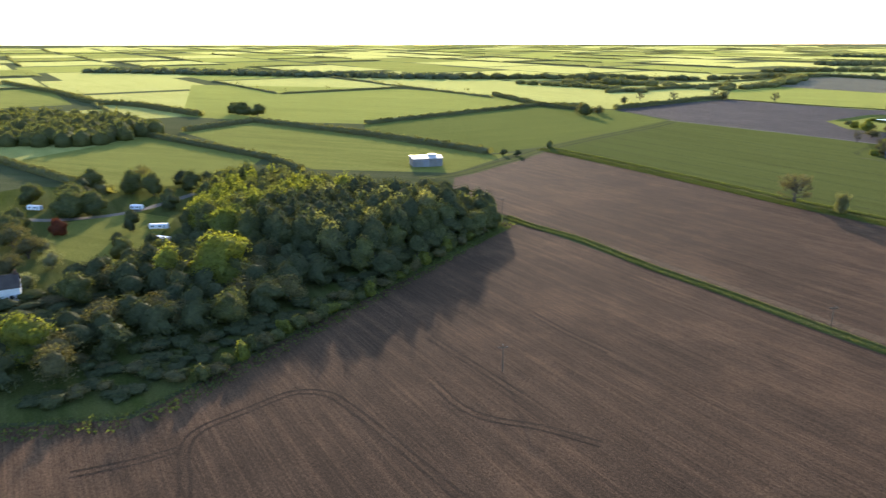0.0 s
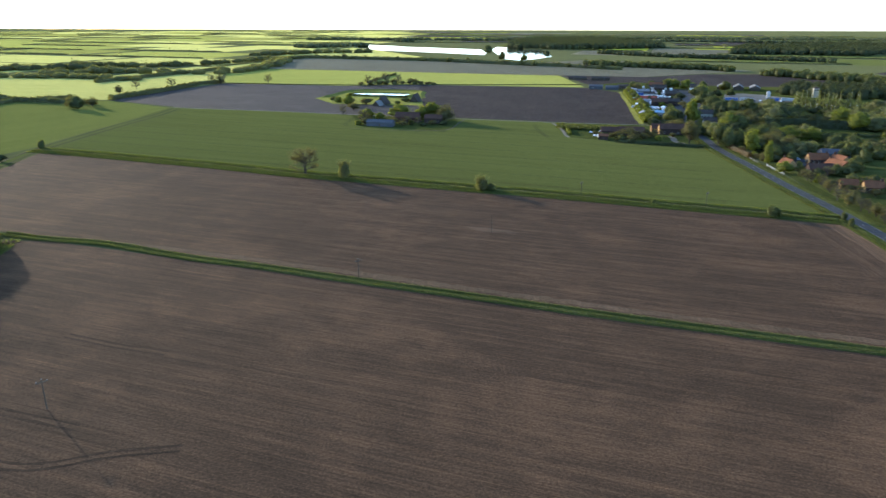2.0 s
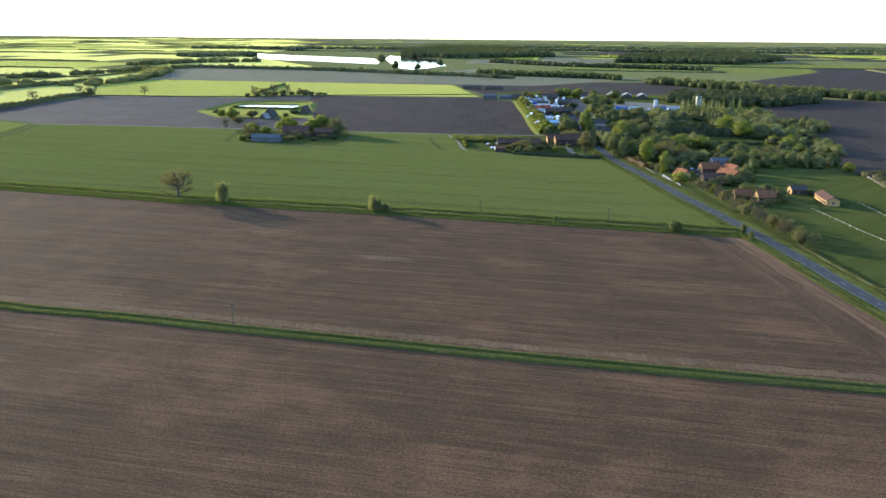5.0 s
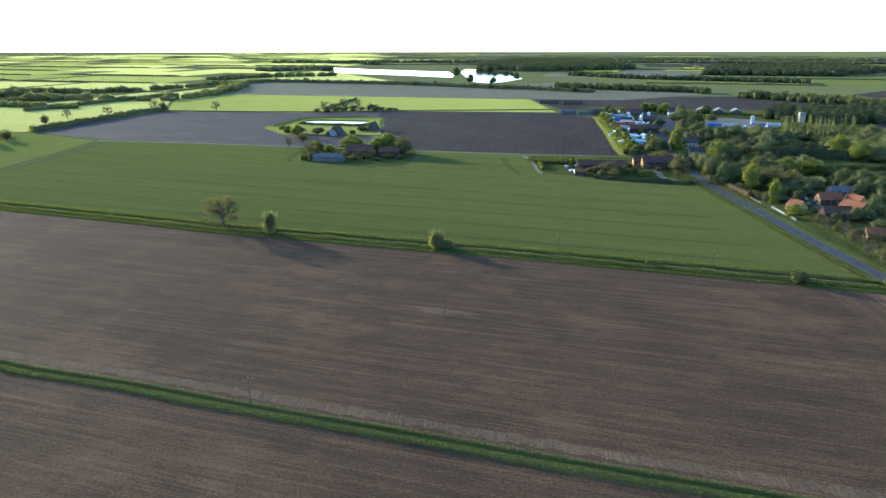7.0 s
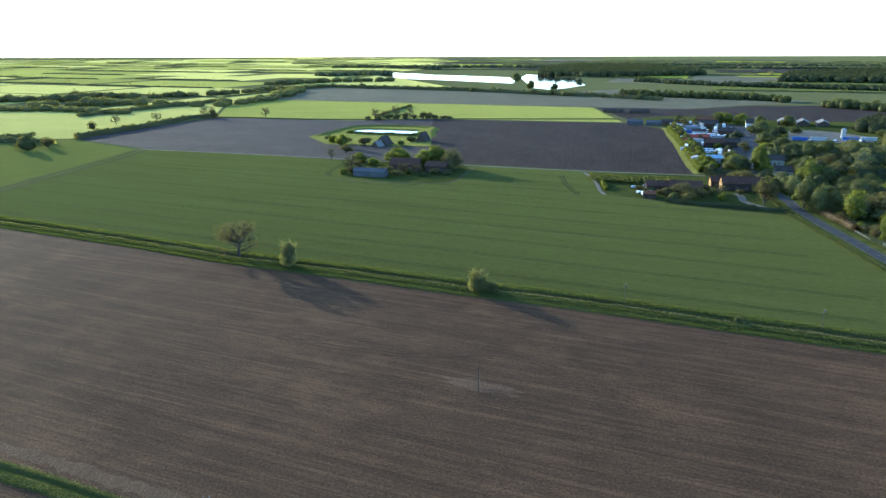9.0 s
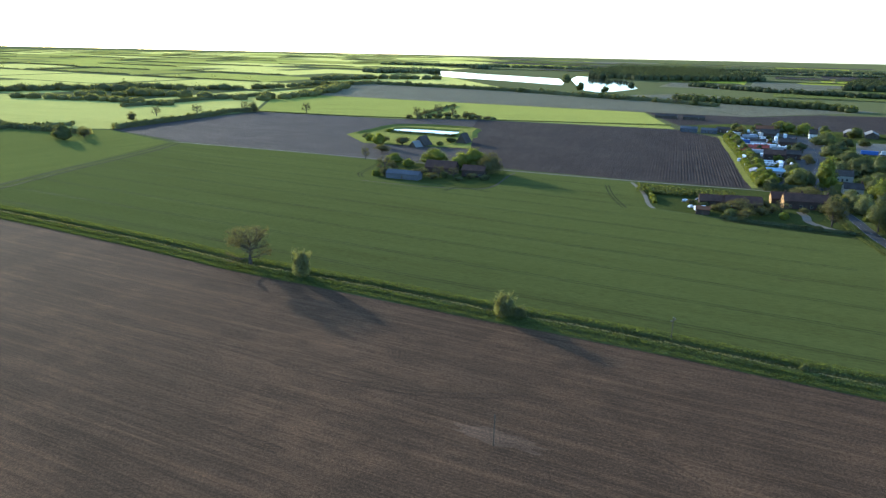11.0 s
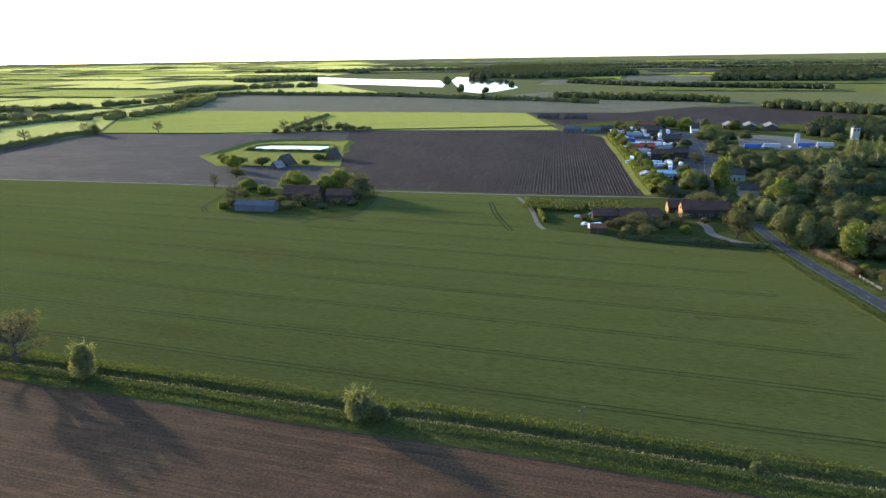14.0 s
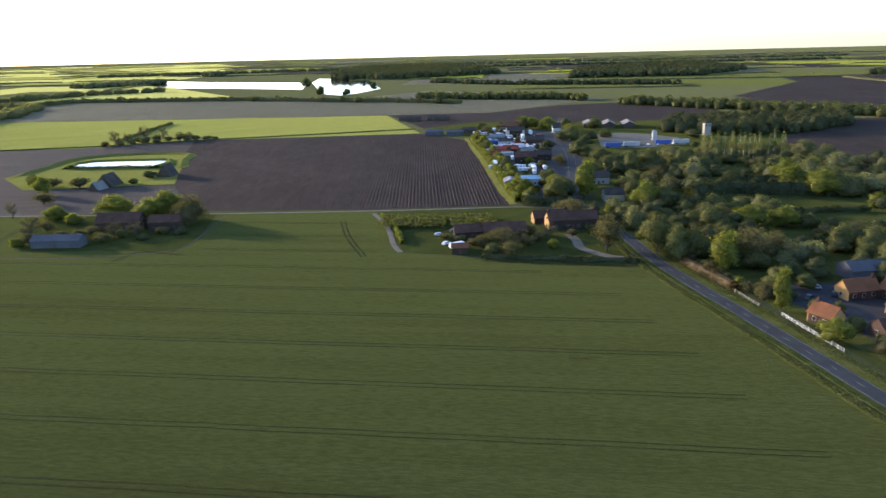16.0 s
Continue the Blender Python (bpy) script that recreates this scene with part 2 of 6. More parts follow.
M["blue_roof"] = weathered("light blue roof", (0.25, 0.42, 0.55), (0.35, 0.52, 0.65), 0.5, 0.5)
M["grey_metal"] = weathered("grey sheet metal", (0.2, 0.2, 0.21), (0.3, 0.3, 0.31), 0.6, 0.5)
M["red_metal"] = weathered("red sheet metal", (0.3, 0.05, 0.03), (0.42, 0.08, 0.05), 0.5, 0.5)
M["rubber"] = shader("black rubber", 0.9, (0.02, 0.02, 0.02))[0]
M["glass"] = shader("dark window glass", 0.08, (0.03, 0.035, 0.04), spec=0.6)[0]
M["car_silver"] = shader("silver car paint", 0.3, (0.45, 0.5, 0.58), 0.4, 0.5)[0]
M["car_dark"] = shader("dark car paint", 0.3, (0.03, 0.035, 0.05), 0.2, 0.5)[0]
M["car_white"] = shader("white car paint", 0.35, (0.75, 0.76, 0.78), 0.0, 0.5)[0]
M["car_red"] = shader("red car paint", 0.3, (0.4, 0.04, 0.03), 0.0, 0.5)[0]
M["insulator"] = shader("pale glazed insulator", 0.2, (0.3, 0.3, 0.28))[0]
wm, wnt, wb = shader("still water", 0.06, (0.015, 0.02, 0.02), spec=0.5)
relief(wnt, wb, grain(wnt, place_vec(wnt, 30, 0.3, 1.0), 0.8, 3, 0.6, 0.0, 1.0), 0.05, 0.05)
M["water"] = wm


# ---- mesh helpers ----
def mesh_of(name, verts, faces, mat, smooth=False):
    me = bpy.data.meshes.new(name)
    me.from_pydata([tuple(v) for v in verts], [], [tuple(f) for f in faces])
    me.materials.append(mat)
    if smooth:
        me.polygons.foreach_set("use_smooth", [True] * len(me.polygons))
    me.update()
    return me


def part(name, bm, mat, parent, label=""):
    """One bmesh as one mesh object under a thing or a part."""
    me = bpy.data.meshes.new(name)
    bm.to_mesh(me)
    bm.free()
    me.materials.append(mat)
    ob = new(name, me)
    ob.parent = parent
    if label:
        ob["label"] = label
    return ob


def thing(name, at, turn=0.0, label="", category="", group="", kind=""):
    ob = new(name)
    ob.empty_display_size = 0.5
    ob.matrix_basis = pose(*at, 0, 0, turn)
    return tagged(ob, label, category, group, kind)


def box(bm, x0, y0, z0, x1, y1, z1):
    v = [bm.verts.new(p) for p in ((x0, y0, z0), (x1, y0, z0), (x1, y1, z0), (x0, y1, z0), (x0, y0, z1), (x1, y0, z1), (x1, y1, z1), (x0, y1, z1))]
    for f in ((3, 2, 1, 0), (4, 5, 6, 7), (0, 1, 5, 4), (1, 2, 6, 5), (2, 3, 7, 6), (3, 0, 4, 7)):
        bm.faces.new([v[i] for i in f])
    return v


def boxed(*dims, bevel=0.0):
    bm = bmesh.new()
    box(bm, *dims)
    if bevel:
        bmesh.ops.bevel(bm, geom=bm.edges[:], offset=bevel, segments=2, affect="EDGES")
    return bm


def tube(bm, a, b, r0, r1, sides=6):
    a, b = Vector(a), Vector(b)
    d = (b - a).normalized()
    s = d.orthogonal().normalized()
    t = d.cross(s)
    rings = []
    for p, r in ((a, r0), (b, r1)):
        rings.append([bm.verts.new(p + (s * math.cos(2 * math.pi * i / sides) + t * math.sin(2 * math.pi * i / sides)) * r) for i in range(sides)])
    for i in range(sides):
        j = (i + 1) % sides
        bm.faces.new((rings[0][i], rings[0][j], rings[1][j], rings[1][i]))
    bm.faces.new(rings[1])
    bm.faces.new(rings[0][::-1])


def area(name, points, z, mat, label, category="field", kind="structure"):
    """A flat stretch of land."""
    bm = bmesh.new()
    f = bm.faces.new([bm.verts.new((x, y, z)) for x, y in points])
    if f.normal.z < 0 or sum((points[i - 1][0] - p[0]) * (points[i - 1][1] + p[1]) for i, p in enumerate(points)) < 0:
        f.normal_flip()
    bmesh.ops.triangulate(bm, faces=bm.faces[:])
    ob = part(name, bm, mat, None)
    return tagged(ob, label, category, kind=kind)


def along(points, step):
    """Even places along a line, with the way there: x, y, ux, uy."""
    out, left = [], 0.0
    for (x0, y0), (x1, y1) in zip(points, points[1:]):
        length = math.hypot(x1 - x0, y1 - y0)
        ux, uy = (x1 - x0) / length, (y1 - y0) / length
        d = left
        while d < length:
            out.append((x0 + ux * d, y0 + uy * d, ux, uy))
            d += step
        left = d - length
    return out


def curve_through(points, n=8):
    """A smooth line through the given places."""
    p = [Vector((*q, 0)) for q in points]
    p = [2 * p[0] - p[1]] + p + [2 * p[-1] - p[-2]]
    out = []
    for a, b, c, d in zip(p, p[1:], p[2:], p[3:]):
        for i in range(n):
            t = i / n
            q = 0.5 * ((2 * b) + (c - a) * t + (2 * a - 5 * b + 4 * c - d) * t * t + (3 * b - a - 3 * c + d) * t ** 3)
            out.append((q.x, q.y))
    out.append((p[-2].x, p[-2].y))
    return out


def sweep(name, line, profile, mat, label="", category="", kind="structure", wobble=0.0, seed=1, taper=False):
    """A band along a line; profile: (offset to the left, height)."""
    rng = random.Random(seed)
    verts, faces, m = [], [], len(profile)
    for i, (x, y) in enumerate(line):
        x0, y0 = line[max(i - 1, 0)]
        x1, y1 = line[min(i + 1, len(line) - 1)]
        k = math.hypot(x1 - x0, y1 - y0)
        nx, ny = -(y1 - y0) / k, (x1 - x0) / k
        for o, z in profile:
            o2 = o + rng.uniform(-wobble, wobble)
            if taper:
                z = 0.03 + (z - 0.03) * min(1.0, i / 3, (len(line) - 1 - i) / 3)
            verts.append((x + nx * o2, y + ny * o2, z + (rng.uniform(-wobble, wobble) * 0.3 if z > 0.15 else 0)))
    for i in range(len(line) - 1):
        for j in range(m - 1):
            faces.append((i * m + j + 1, i * m + j, (i + 1) * m + j, (i + 1) * m + j + 1))
    ob = new(name, mesh_of(name, verts, faces, mat))
    return tagged(ob, label, category, kind=kind)


def leaves(centres, outward, size, rng, loose=0.75):
    """Small tilted leaf clumps at the given places: vertices and faces."""
    n = len(centres)
    d = outward + rng.normal(0, loose, (n, 3))
    d /= np.linalg.norm(d, axis=1)[:, None] + 1e-9
    a = np.cross(d, rng.normal(0, 1, (n, 3)))
    a /= np.linalg.norm(a, axis=1)[:, None] + 1e-9
    b = np.cross(d, a)
    s = (size * rng.uniform(0.6, 1.3, n))[:, None]
    k = rng.uniform(0.7, 1.1, n)[:, None]
    v = np.stack([centres - a * s - b * s * k * 0.6, centres + a * s - b * s * k * 0.5, centres + b * s * k * 1.1 + d * s * 0.25], 1).reshape(-1, 3)
    f = np.arange(n)[:, None] * 3 + [0, 1, 2]
    return v, f


def lobes_cloud(lobes, count, size, rng, low=0.6):
    """Leaf clumps over a set of lobes (x, y, z, rx, rz)."""
    lobes = np.array(lobes, float)
    w = lobes[:, 3] ** 2
    pick = rng.choice(len(lobes), count, p=w / w.sum())
    d = rng.normal(0, 1, (count, 3))
    d /= np.linalg.norm(d, axis=1)[:, None]
    d[:, 2] = np.where(d[:, 2] < -0.5, -d[:, 2] * 0.6, d[:, 2])
    r = low + (1 - low) * rng.uniform(0, 1, count) ** 0.6
    r *= (1 + 0.16 * np.sin(d[:, 0] * 7 + pick) * np.cos(d[:, 1] * 6)) * rng.uniform(0.9, 1.14, count)
    c = lobes[pick, :3] + d * lobes[pick][:, [3, 3, 4]] * r[:, None]
    return leaves(c, d, size, rng, 0.6)


def globe(level):
    """A ball of even triangles: unit directions and faces."""
    bm = bmesh.new()
    bmesh.ops.create_icosphere(bm, subdivisions=level, radius=1.0)
    v = np.array([tuple(p.co) for p in bm.verts])
    f = np.array([[p.index for p in q.verts] for q in bm.faces])
    bm.free()
    return v, f


GLOBES = {k: globe(k) for k in (1, 2, 3)}


def crown_body(lobes, level, seed, fill=0.76):
    """The dense inner crown: one lumpy shell round all the lobes."""
    d, f = GLOBES[level]
    lobes = np.array(lobes, float)
    mid = (lobes[:, :3] * lobes[:, 3:4] ** 2).sum(0) / (lobes[:, 3] ** 2).sum()
    far = np.full(len(d), 0.35 * lobes[:, 3].max())
    for x, y, z, rx, rz in lobes:
        k = np.array((rx, rx, rz))
        o, q = (mid - (x, y, z)) / k, d / k
        a, b, c = (q * q).sum(1), (q * o).sum(1), (o * o).sum() - 1
        disc = b * b - a * c
        hit = np.where(disc > 0, (-b + np.sqrt(np.maximum(disc, 0))) / a, 0.0)
        far = np.maximum(far, hit)
    lump = 1 + 0.12 * np.sin(d[:, 0] * 9 + seed) * np.sin(d[:, 1] * 8 + 2 * seed) + 0.08 * np.sin(d[:, 2] * 13 + d[:, 0] * 11 + seed)
    v = mid + d * (far * fill * lump)[:, None]
    v[:, 2] = np.maximum(v[:, 2], 0.05)
    return v, f


def branching(bm, start, way, length, radius, depth, rng, spread=0.7, ends=None):
    end = start + way * length
    tube(bm, start, end, radius, radius * 0.62, 5 if depth > 1 else 4)
    if depth == 0:
        if ends is not None:
            ends.append(end)
        return
    for _ in range(3 if depth > 1 else 4):
        w = (way + Vector((rng.uniform(-spread, spread), rng.uniform(-spread, spread), rng.uniform(-0.25, 0.5)))).normalized()
        branching(bm, start + way * length * rng.uniform(0.55, 1.0), w, length * rng.uniform(0.6, 0.8), radius * 0.55, depth - 1, rng, spread, ends)


LIGHT = {}


def tree_model(kind, seed, leaf, count, size, height=15.0, width=12.0, bark="bark", name="tree", dense=0.82):
    """A tree of about the given height and width, at the origin."""
    rng, r = np.random.default_rng(seed), random.Random(seed)
    base = new(name)
    base.empty_display_size = 0.5
    bm = bmesh.new()
    lobes = []
    h, w = height, width / 2
    if kind == "broad":
        fork = h * 0.2
        tube(bm, (0, 0, -0.3), (0.1, 0.05, fork), h * 0.032, h * 0.022, 8)
        for i in range(10):
            a = i * 2.4 + r.uniform(-0.4, 0.4)
            d = w * r.uniform(0.35, 0.62) if i else 0.0
            z = h * r.uniform(0.22, 0.62) if i else h * 0.73
            rad = w * r.uniform(0.42, 0.58)
            lobes.append((d * math.cos(a), d * math.sin(a), z, rad, rad * r.uniform(0.75, 0.95) * (h / width) ** 0.5))
            tube(bm, (0, 0, fork * r.uniform(0.8, 1.0)), lobes[-1][:3], h * 0.014, h * 0.004, 5)
    elif kind == "tall":
        tube(bm, (0, 0, -0.3), (0, 0, h * 0.85), h * 0.018, h * 0.004, 7)
        for i in range(7):
            z = h * (0.13 + 0.125 * i)
            rad = w * math.sin(math.pi * (0.22 + 0.1 * i)) ** 0.8
            lobes.append((r.uniform(-0.2, 0.2) * w, r.uniform(-0.2, 0.2) * w, z, rad, h * 0.11))
            tube(bm, (0, 0, z - h * 0.08), (rad * 0.6 * math.cos(i * 2.2), rad * 0.6 * math.sin(i * 2.2), z), h * 0.006, h * 0.002, 4)
    elif kind == "willow":  # a spray of upright twigs that fan out
        centres = []
        for i in range(60):
            a, lean = r.uniform(0, 6.28), r.uniform(0.02, 0.42)
            p, q = Vector((0.12 * math.cos(a), 0.12 * math.sin(a), 0.0)), Vector((math.cos(a) * lean, math.sin(a) * lean, 1.0)).normalized()
            tall = h * r.uniform(0.55, 1.0)
            mid = p + q * tall * 0.55
            end = mid + (q + Vector((math.cos(a) * 0.25, math.sin(a) * 0.25, -0.1))).normalized() * tall * 0.45
            tube(bm, p, mid, 0.05, 0.03, 4)
            tube(bm, mid, end, 0.03, 0.012, 4)
            for s in rng.uniform(0.06, 1.0, max(1, count // 60)):
                centres.append(tuple(p.lerp(mid, s * 2) if s < 0.5 else mid.lerp(end, s * 2 - 1)))
        c = np.array(centres) + rng.normal(0, h * 0.03, (len(centres), 3))
        c[:, :2] *= w / (h * 0.42)
        q = rng.normal(0, 1, (count, 3))
        q *= (rng.uniform(0.3, 1.0, count) ** 0.5 / np.linalg.norm(q, axis=1))[:, None]
        q[:, :2] *= (1.0 - 0.42 * q[:, 2:3])
        dome = q * (w * 0.82, w * 0.82, h * 0.42) + (0, 0, h * 0.44)
        c = np.concatenate([c, dome])
        v, f = leaves(c, rng.normal(0, 1, (len(c), 3)), size, rng)
    elif kind == "bush":
        for i in range(7):
            a = i * 2.3
            d = w * r.uniform(0.1, 0.55)
            rad = w * r.uniform(0.4, 0.55)
            lobes.append((d * math.cos(a), d * math.sin(a), h * r.uniform(0.2, 0.6), rad, h * r.uniform(0.3, 0.4)))
            tube(bm, (d * 0.2, 0, -0.1), lobes[-1][:3], h * 0.025, h * 0.008, 5)
    else:  # bare: loose branches with few opening leaves
        ends = []
        tube(bm, (0, 0, -0.3), (0.15, 0, h * 0.2), h * 0.04, h * 0.03, 8)
        tube(bm, (0.15, 0, h * 0.2), (0.3, 0.1, h * 0.54), h * 0.026, h * 0.012, 7)
        for i in range(22):
            a, up = i * 2.4, r.uniform(0.0, 1.0)
            way = Vector((math.cos(a), math.sin(a), 0.12 + 0.9 * up + r.uniform(-0.1, 0.2))).normalized()
            branching(bm, Vector((0.18, 0.03, h * (0.15 + 0.37 * up))), way, h * r.uniform(0.19, 0.245), h * 0.012, 3 if count > 2000 else 2, r, 0.75, ends)
        e = np.array([tuple(p) for p in ends])
        e[:, :2] *= 1.0
        c = e[rng.integers(0, len(e), count)] + rng.normal(0, h * 0.03, (count, 3))
        v, f = leaves(c, rng.normal(0, 1, (len(c), 3)), size, rng)
    solid = 0
    if lobes:
        v, f = lobes_cloud(lobes, count, size, rng)
        thin = dense < 0.8
        coarse_v, coarse_f = crown_body(lobes, 2, seed, dense)
        some = v.reshape(-1, 3, 3)[::2]
        some_mid = some.mean(1, keepdims=True)
        some = (some_mid + (some - some_mid) * 1.25).reshape(-1, 3)
        LIGHT[(kind, seed)] = (np.concatenate([coarse_v, some]), np.concatenate([coarse_f, np.arange(len(some)).reshape(-1, 3) + len(coarse_v)]), len(coarse_f), M[leaf])
        body_v, body_f = crown_body(lobes, 2 if thin else 3, seed, dense)
        solid = len(body_f)
        v, f = np.concatenate([body_v, v]), np.concatenate([body_f, f + len(body_v)])
    part("trunk", bm, M[bark], base)
    me = mesh_of("crown", v, f, M[leaf])
    me.polygons.foreach_set("use_smooth", np.arange(len(f)) < solid)
    crown = new("crown", me)
    crown.parent = base
    base["light"] = f"{kind} {seed}"
    return base


def inside(x, y, poly):
    hit = False
    for (x0, y0), (x1, y1) in zip(poly, poly[-1:] + poly[:-1]):
        if (y0 > y) != (y1 > y) and x < (x1 - x0) * (y - y0) / (y1 - y0) + x0:
            hit = not hit
    return hit


def spread_in(poly, gap, seed, count=10000):
    """Uneven places in an area, at least gap apart."""
    rng = random.Random(seed)
    xs, ys = [p[0] for p in poly], [p[1] for p in poly]
    found, cells = [], {}
    for _ in range(count):
        x, y = rng.uniform(min(xs), max(xs)), rng.uniform(min(ys), max(ys))
        k = (int(x // gap), int(y // gap))
        if inside(x, y, poly) and all(math.hypot(x - a, y - b) > gap for i in (-1, 0, 1) for j in (-1, 0, 1) for a, b in cells.get((k[0] + i, k[1] + j), ())):
            cells.setdefault(k, []).append((x, y))
            found.append((x, y))
    return found


# ---- the land ----
def disc(radius, rings=24, sides=96):
    verts, faces = [(0, 0, 0)], []
    for i in range(1, rings + 1):
        r = radius * (i / rings) ** 2
        verts += [(r * math.cos(2 * math.pi * j / sides), r * math.sin(2 * math.pi * j / sides), 0) for j in range(sides)]
    for j in range(sides):
        faces.append((0, 1 + j, 1 + (j + 1) % sides))
        for i in range(rings - 1):
            a, b = 1 + i * sides, 1 + (i + 1) * sides
            faces.append((a + j, b + j, b + (j + 1) % sides, a + (j + 1) % sides))
    return verts, faces


tagged(new("ground", mesh_of("ground", *disc(6500.0), M["far_land"])), "wide flat farmland in a patchwork of fields", "ground", kind="structure")

DITCH = [(-176, 137), (-157, 128), (-132, 119), (-99, 99.5), (-73, 87), (-40, 69.5), (0, 49), (28, 34.5), (86, 6), (130, -15)]
MARGIN = [(-240, 327), (-200, 308), (-136, 274), (-100, 254), (-66, 234), (-16, 210), (21, 191), (54, 175.5), (100, 151), (135, 133), (163, 118)]
ROAD = [(58, -420), (100, -230), (121, -120), (143.5, -17), (148.5, 11), (152.3, 36), (157, 60), (161.5, 80), (167, 109), (171.5, 135), (175, 160), (178.6, 186), (182.2, 206), (185.8, 228), (188.1, 243), (190, 257), (192.8, 273), (195.4, 287), (199.6, 303), (204.5, 320), (211.5, 350), (219.5, 385), (233.2, 413.5), (249.3, 442.5), (268.6, 476.3), (294.2, 523), (322, 583), (336, 618), (420, 760)]

area("field_near", [(-172, 127), (-157, 126), (-99, 97), (-40, 67), (28, 32), (86, 3.5), (134, -18), (120, -82), (96, -215), (52, -420), (-420, -420), (-260, -110), (-190, -84), (-166, -64), (-167, 0), (-170, 60)], 0.03, M["soil_near"], "brown tilled field with wheel marks")
area("field_middle", [(-172, 138), (-157, 130), (-99, 102), (-40, 72), (28, 37), (86, 8.5), (136, -14), (139, 15), (147, 55), (156, 104), (158, 113), (130, 128), (98, 144), (52, 168), (18, 184), (-20, 202), (-68, 227), (-103, 247), (-140, 268), (-240, 322), (-247, 212), (-222, 165), (-186, 143)], 0.03, M["soil_near"], "brown drilled field between two ditches")
area("field_green", [(-238, 333), (-198, 314), (-132, 281), (-62, 241), (-12, 217), (25, 198), (58, 182.5), (104, 158), (139, 139), (164, 126), (172, 150), (177, 182), (179.5, 218), (184, 247), (188, 275), (190, 291), (165, 306), (137, 322), (114, 338), (122, 413), (56, 443), (46, 440), (37, 395), (27, 380), (0, 393), (-34, 407), (-42, 478), (-94, 502), (-204, 545)], 0.03, M["crop"], "green young wheat field with tramlines")
ridged_field = area("field_ridged", [(48, 452), (122, 420), (187, 398), (263, 640), (256, 664), (243, 706), (47, 762), (36, 690), (34, 600), (30, 520), (30, 460)], 0.03, M["soil_dark"], "dark field drawn into long soil ridges")
area("field_seam", [(26, 452), (42, 452), (44, 600), (54, 766), (38, 766), (30, 690)], 0.02, M["soil_dark"], "dark soil between two ploughed fields")
area("field_ploughed", [(-202, 550), (-94, 508), (-45, 484), (29, 460), (29, 520), (26, 540), (-59, 562), (-80, 618), (-56, 664), (-42, 703), (35, 684), (45, 762), (-51, 756), (-204, 805), (-252, 705), (-285, 617)], 0.03, M["soil_ploughed"], "dark ploughed field round a farm")
area("field_pale", [(243, 710), (263, 895), (27, 991), (-213, 1091), (-228, 972), (-205, 808), (-51, 759), (47, 765)], 0.03, M["pale_pasture"], "light green pasture strip")
area("field_stubble", [(263, 899), (385, 860), (342, 1088), (253, 1139), (129, 1264), (-18, 1342), (-130, 1396), (-196, 1308), (-213, 1095), (27, 995)], 0.03, M["soil_grey"], "grey brown stubble field")
area("field_right", [(312, 206), (345, 274), (382, 380), (440, 478), (530, 555), (640, 615), (695, 590), (715, 500), (745, 400), (780, 300), (620, 100), (420, 20), (300, 60), (281, 105)], 0.03, M["soil_dark"], "dark brown field behind the paddocks")
area("field_far_dark", [(258, 744), (266, 896), (385, 859), (495, 905), (627, 888), (640, 810), (612, 735), (560, 700), (500, 690), (440, 700), (380, 730), (330, 775)], 0.028, M["soil_dark"], "distant dark field")
area("field_olive", [(345, 1090), (332, 1224), (462, 1305), (555, 1093), (608, 963), (480, 908), (386, 864)], 0.03, M["soil_grey"], "olive grey stubble field beyond the village")
area("field_right_far", [(771, 895), (960, 1010), (1158, 1136), (1242, 885), (1320, 560), (1000, 470), (800, 480), (745, 560), (700, 640)], 0.06, M["soil_dark"], "wide brown field behind the tree belt")
area("field_far_brown", [(1000, 950), (1500, 900), (1650, 1150), (1200, 1250)], 0.03, M["soil_dark"], "distant brown field")
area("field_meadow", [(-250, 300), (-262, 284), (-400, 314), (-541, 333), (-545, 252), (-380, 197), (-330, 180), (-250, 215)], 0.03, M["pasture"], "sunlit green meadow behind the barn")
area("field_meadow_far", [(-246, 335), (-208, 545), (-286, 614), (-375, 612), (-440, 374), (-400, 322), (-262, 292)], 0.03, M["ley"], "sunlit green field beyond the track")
# the pale grass here stands in for the glow towards the sun
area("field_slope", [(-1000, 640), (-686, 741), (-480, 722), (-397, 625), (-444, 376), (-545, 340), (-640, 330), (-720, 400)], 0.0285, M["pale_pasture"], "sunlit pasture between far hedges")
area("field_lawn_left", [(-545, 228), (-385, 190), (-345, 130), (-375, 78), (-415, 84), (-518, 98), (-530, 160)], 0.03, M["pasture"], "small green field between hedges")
area("field_paddock", [(176, 100), (186, 140), (190, 160), (225, 138), (262, 195), (310, 200), (276, 100), (245, 55), (220, 0), (190, -80), (140, -80), (158, 10), (168, 60)], 0.03, M["paddock"], "green paddock beside the road")
area("paddock_edge", [(140, -90), (152, 8), (160, 58), (168, 100), (182, 160), (192, 200), (205, 252), (340, 245), (316, 206), (283, 105), (252, 40), (225, -90)], 0.02, M["paddock"], "grass edges of the paddock")
area("verge_edge", [(132, -24), (137, 15), (145, 55), (156, 113), (163, 128), (176, 128), (160, 60), (150, -30)], 0.022, M["verge"], "rough grass beside the road verge")
area("field_rape_near", [(900, 1760), (1030, 1720), (1100, 1850), (940, 1900)], 0.03, M["rape"], "yellow rapeseed field far away")
area("field_rape_far", [(1780, 2050), (1800, 1500), (2050, 1250), (2200, 1500), (2150, 1800)], 0.03, M["rape"], "yellow rapeseed field near the horizon")
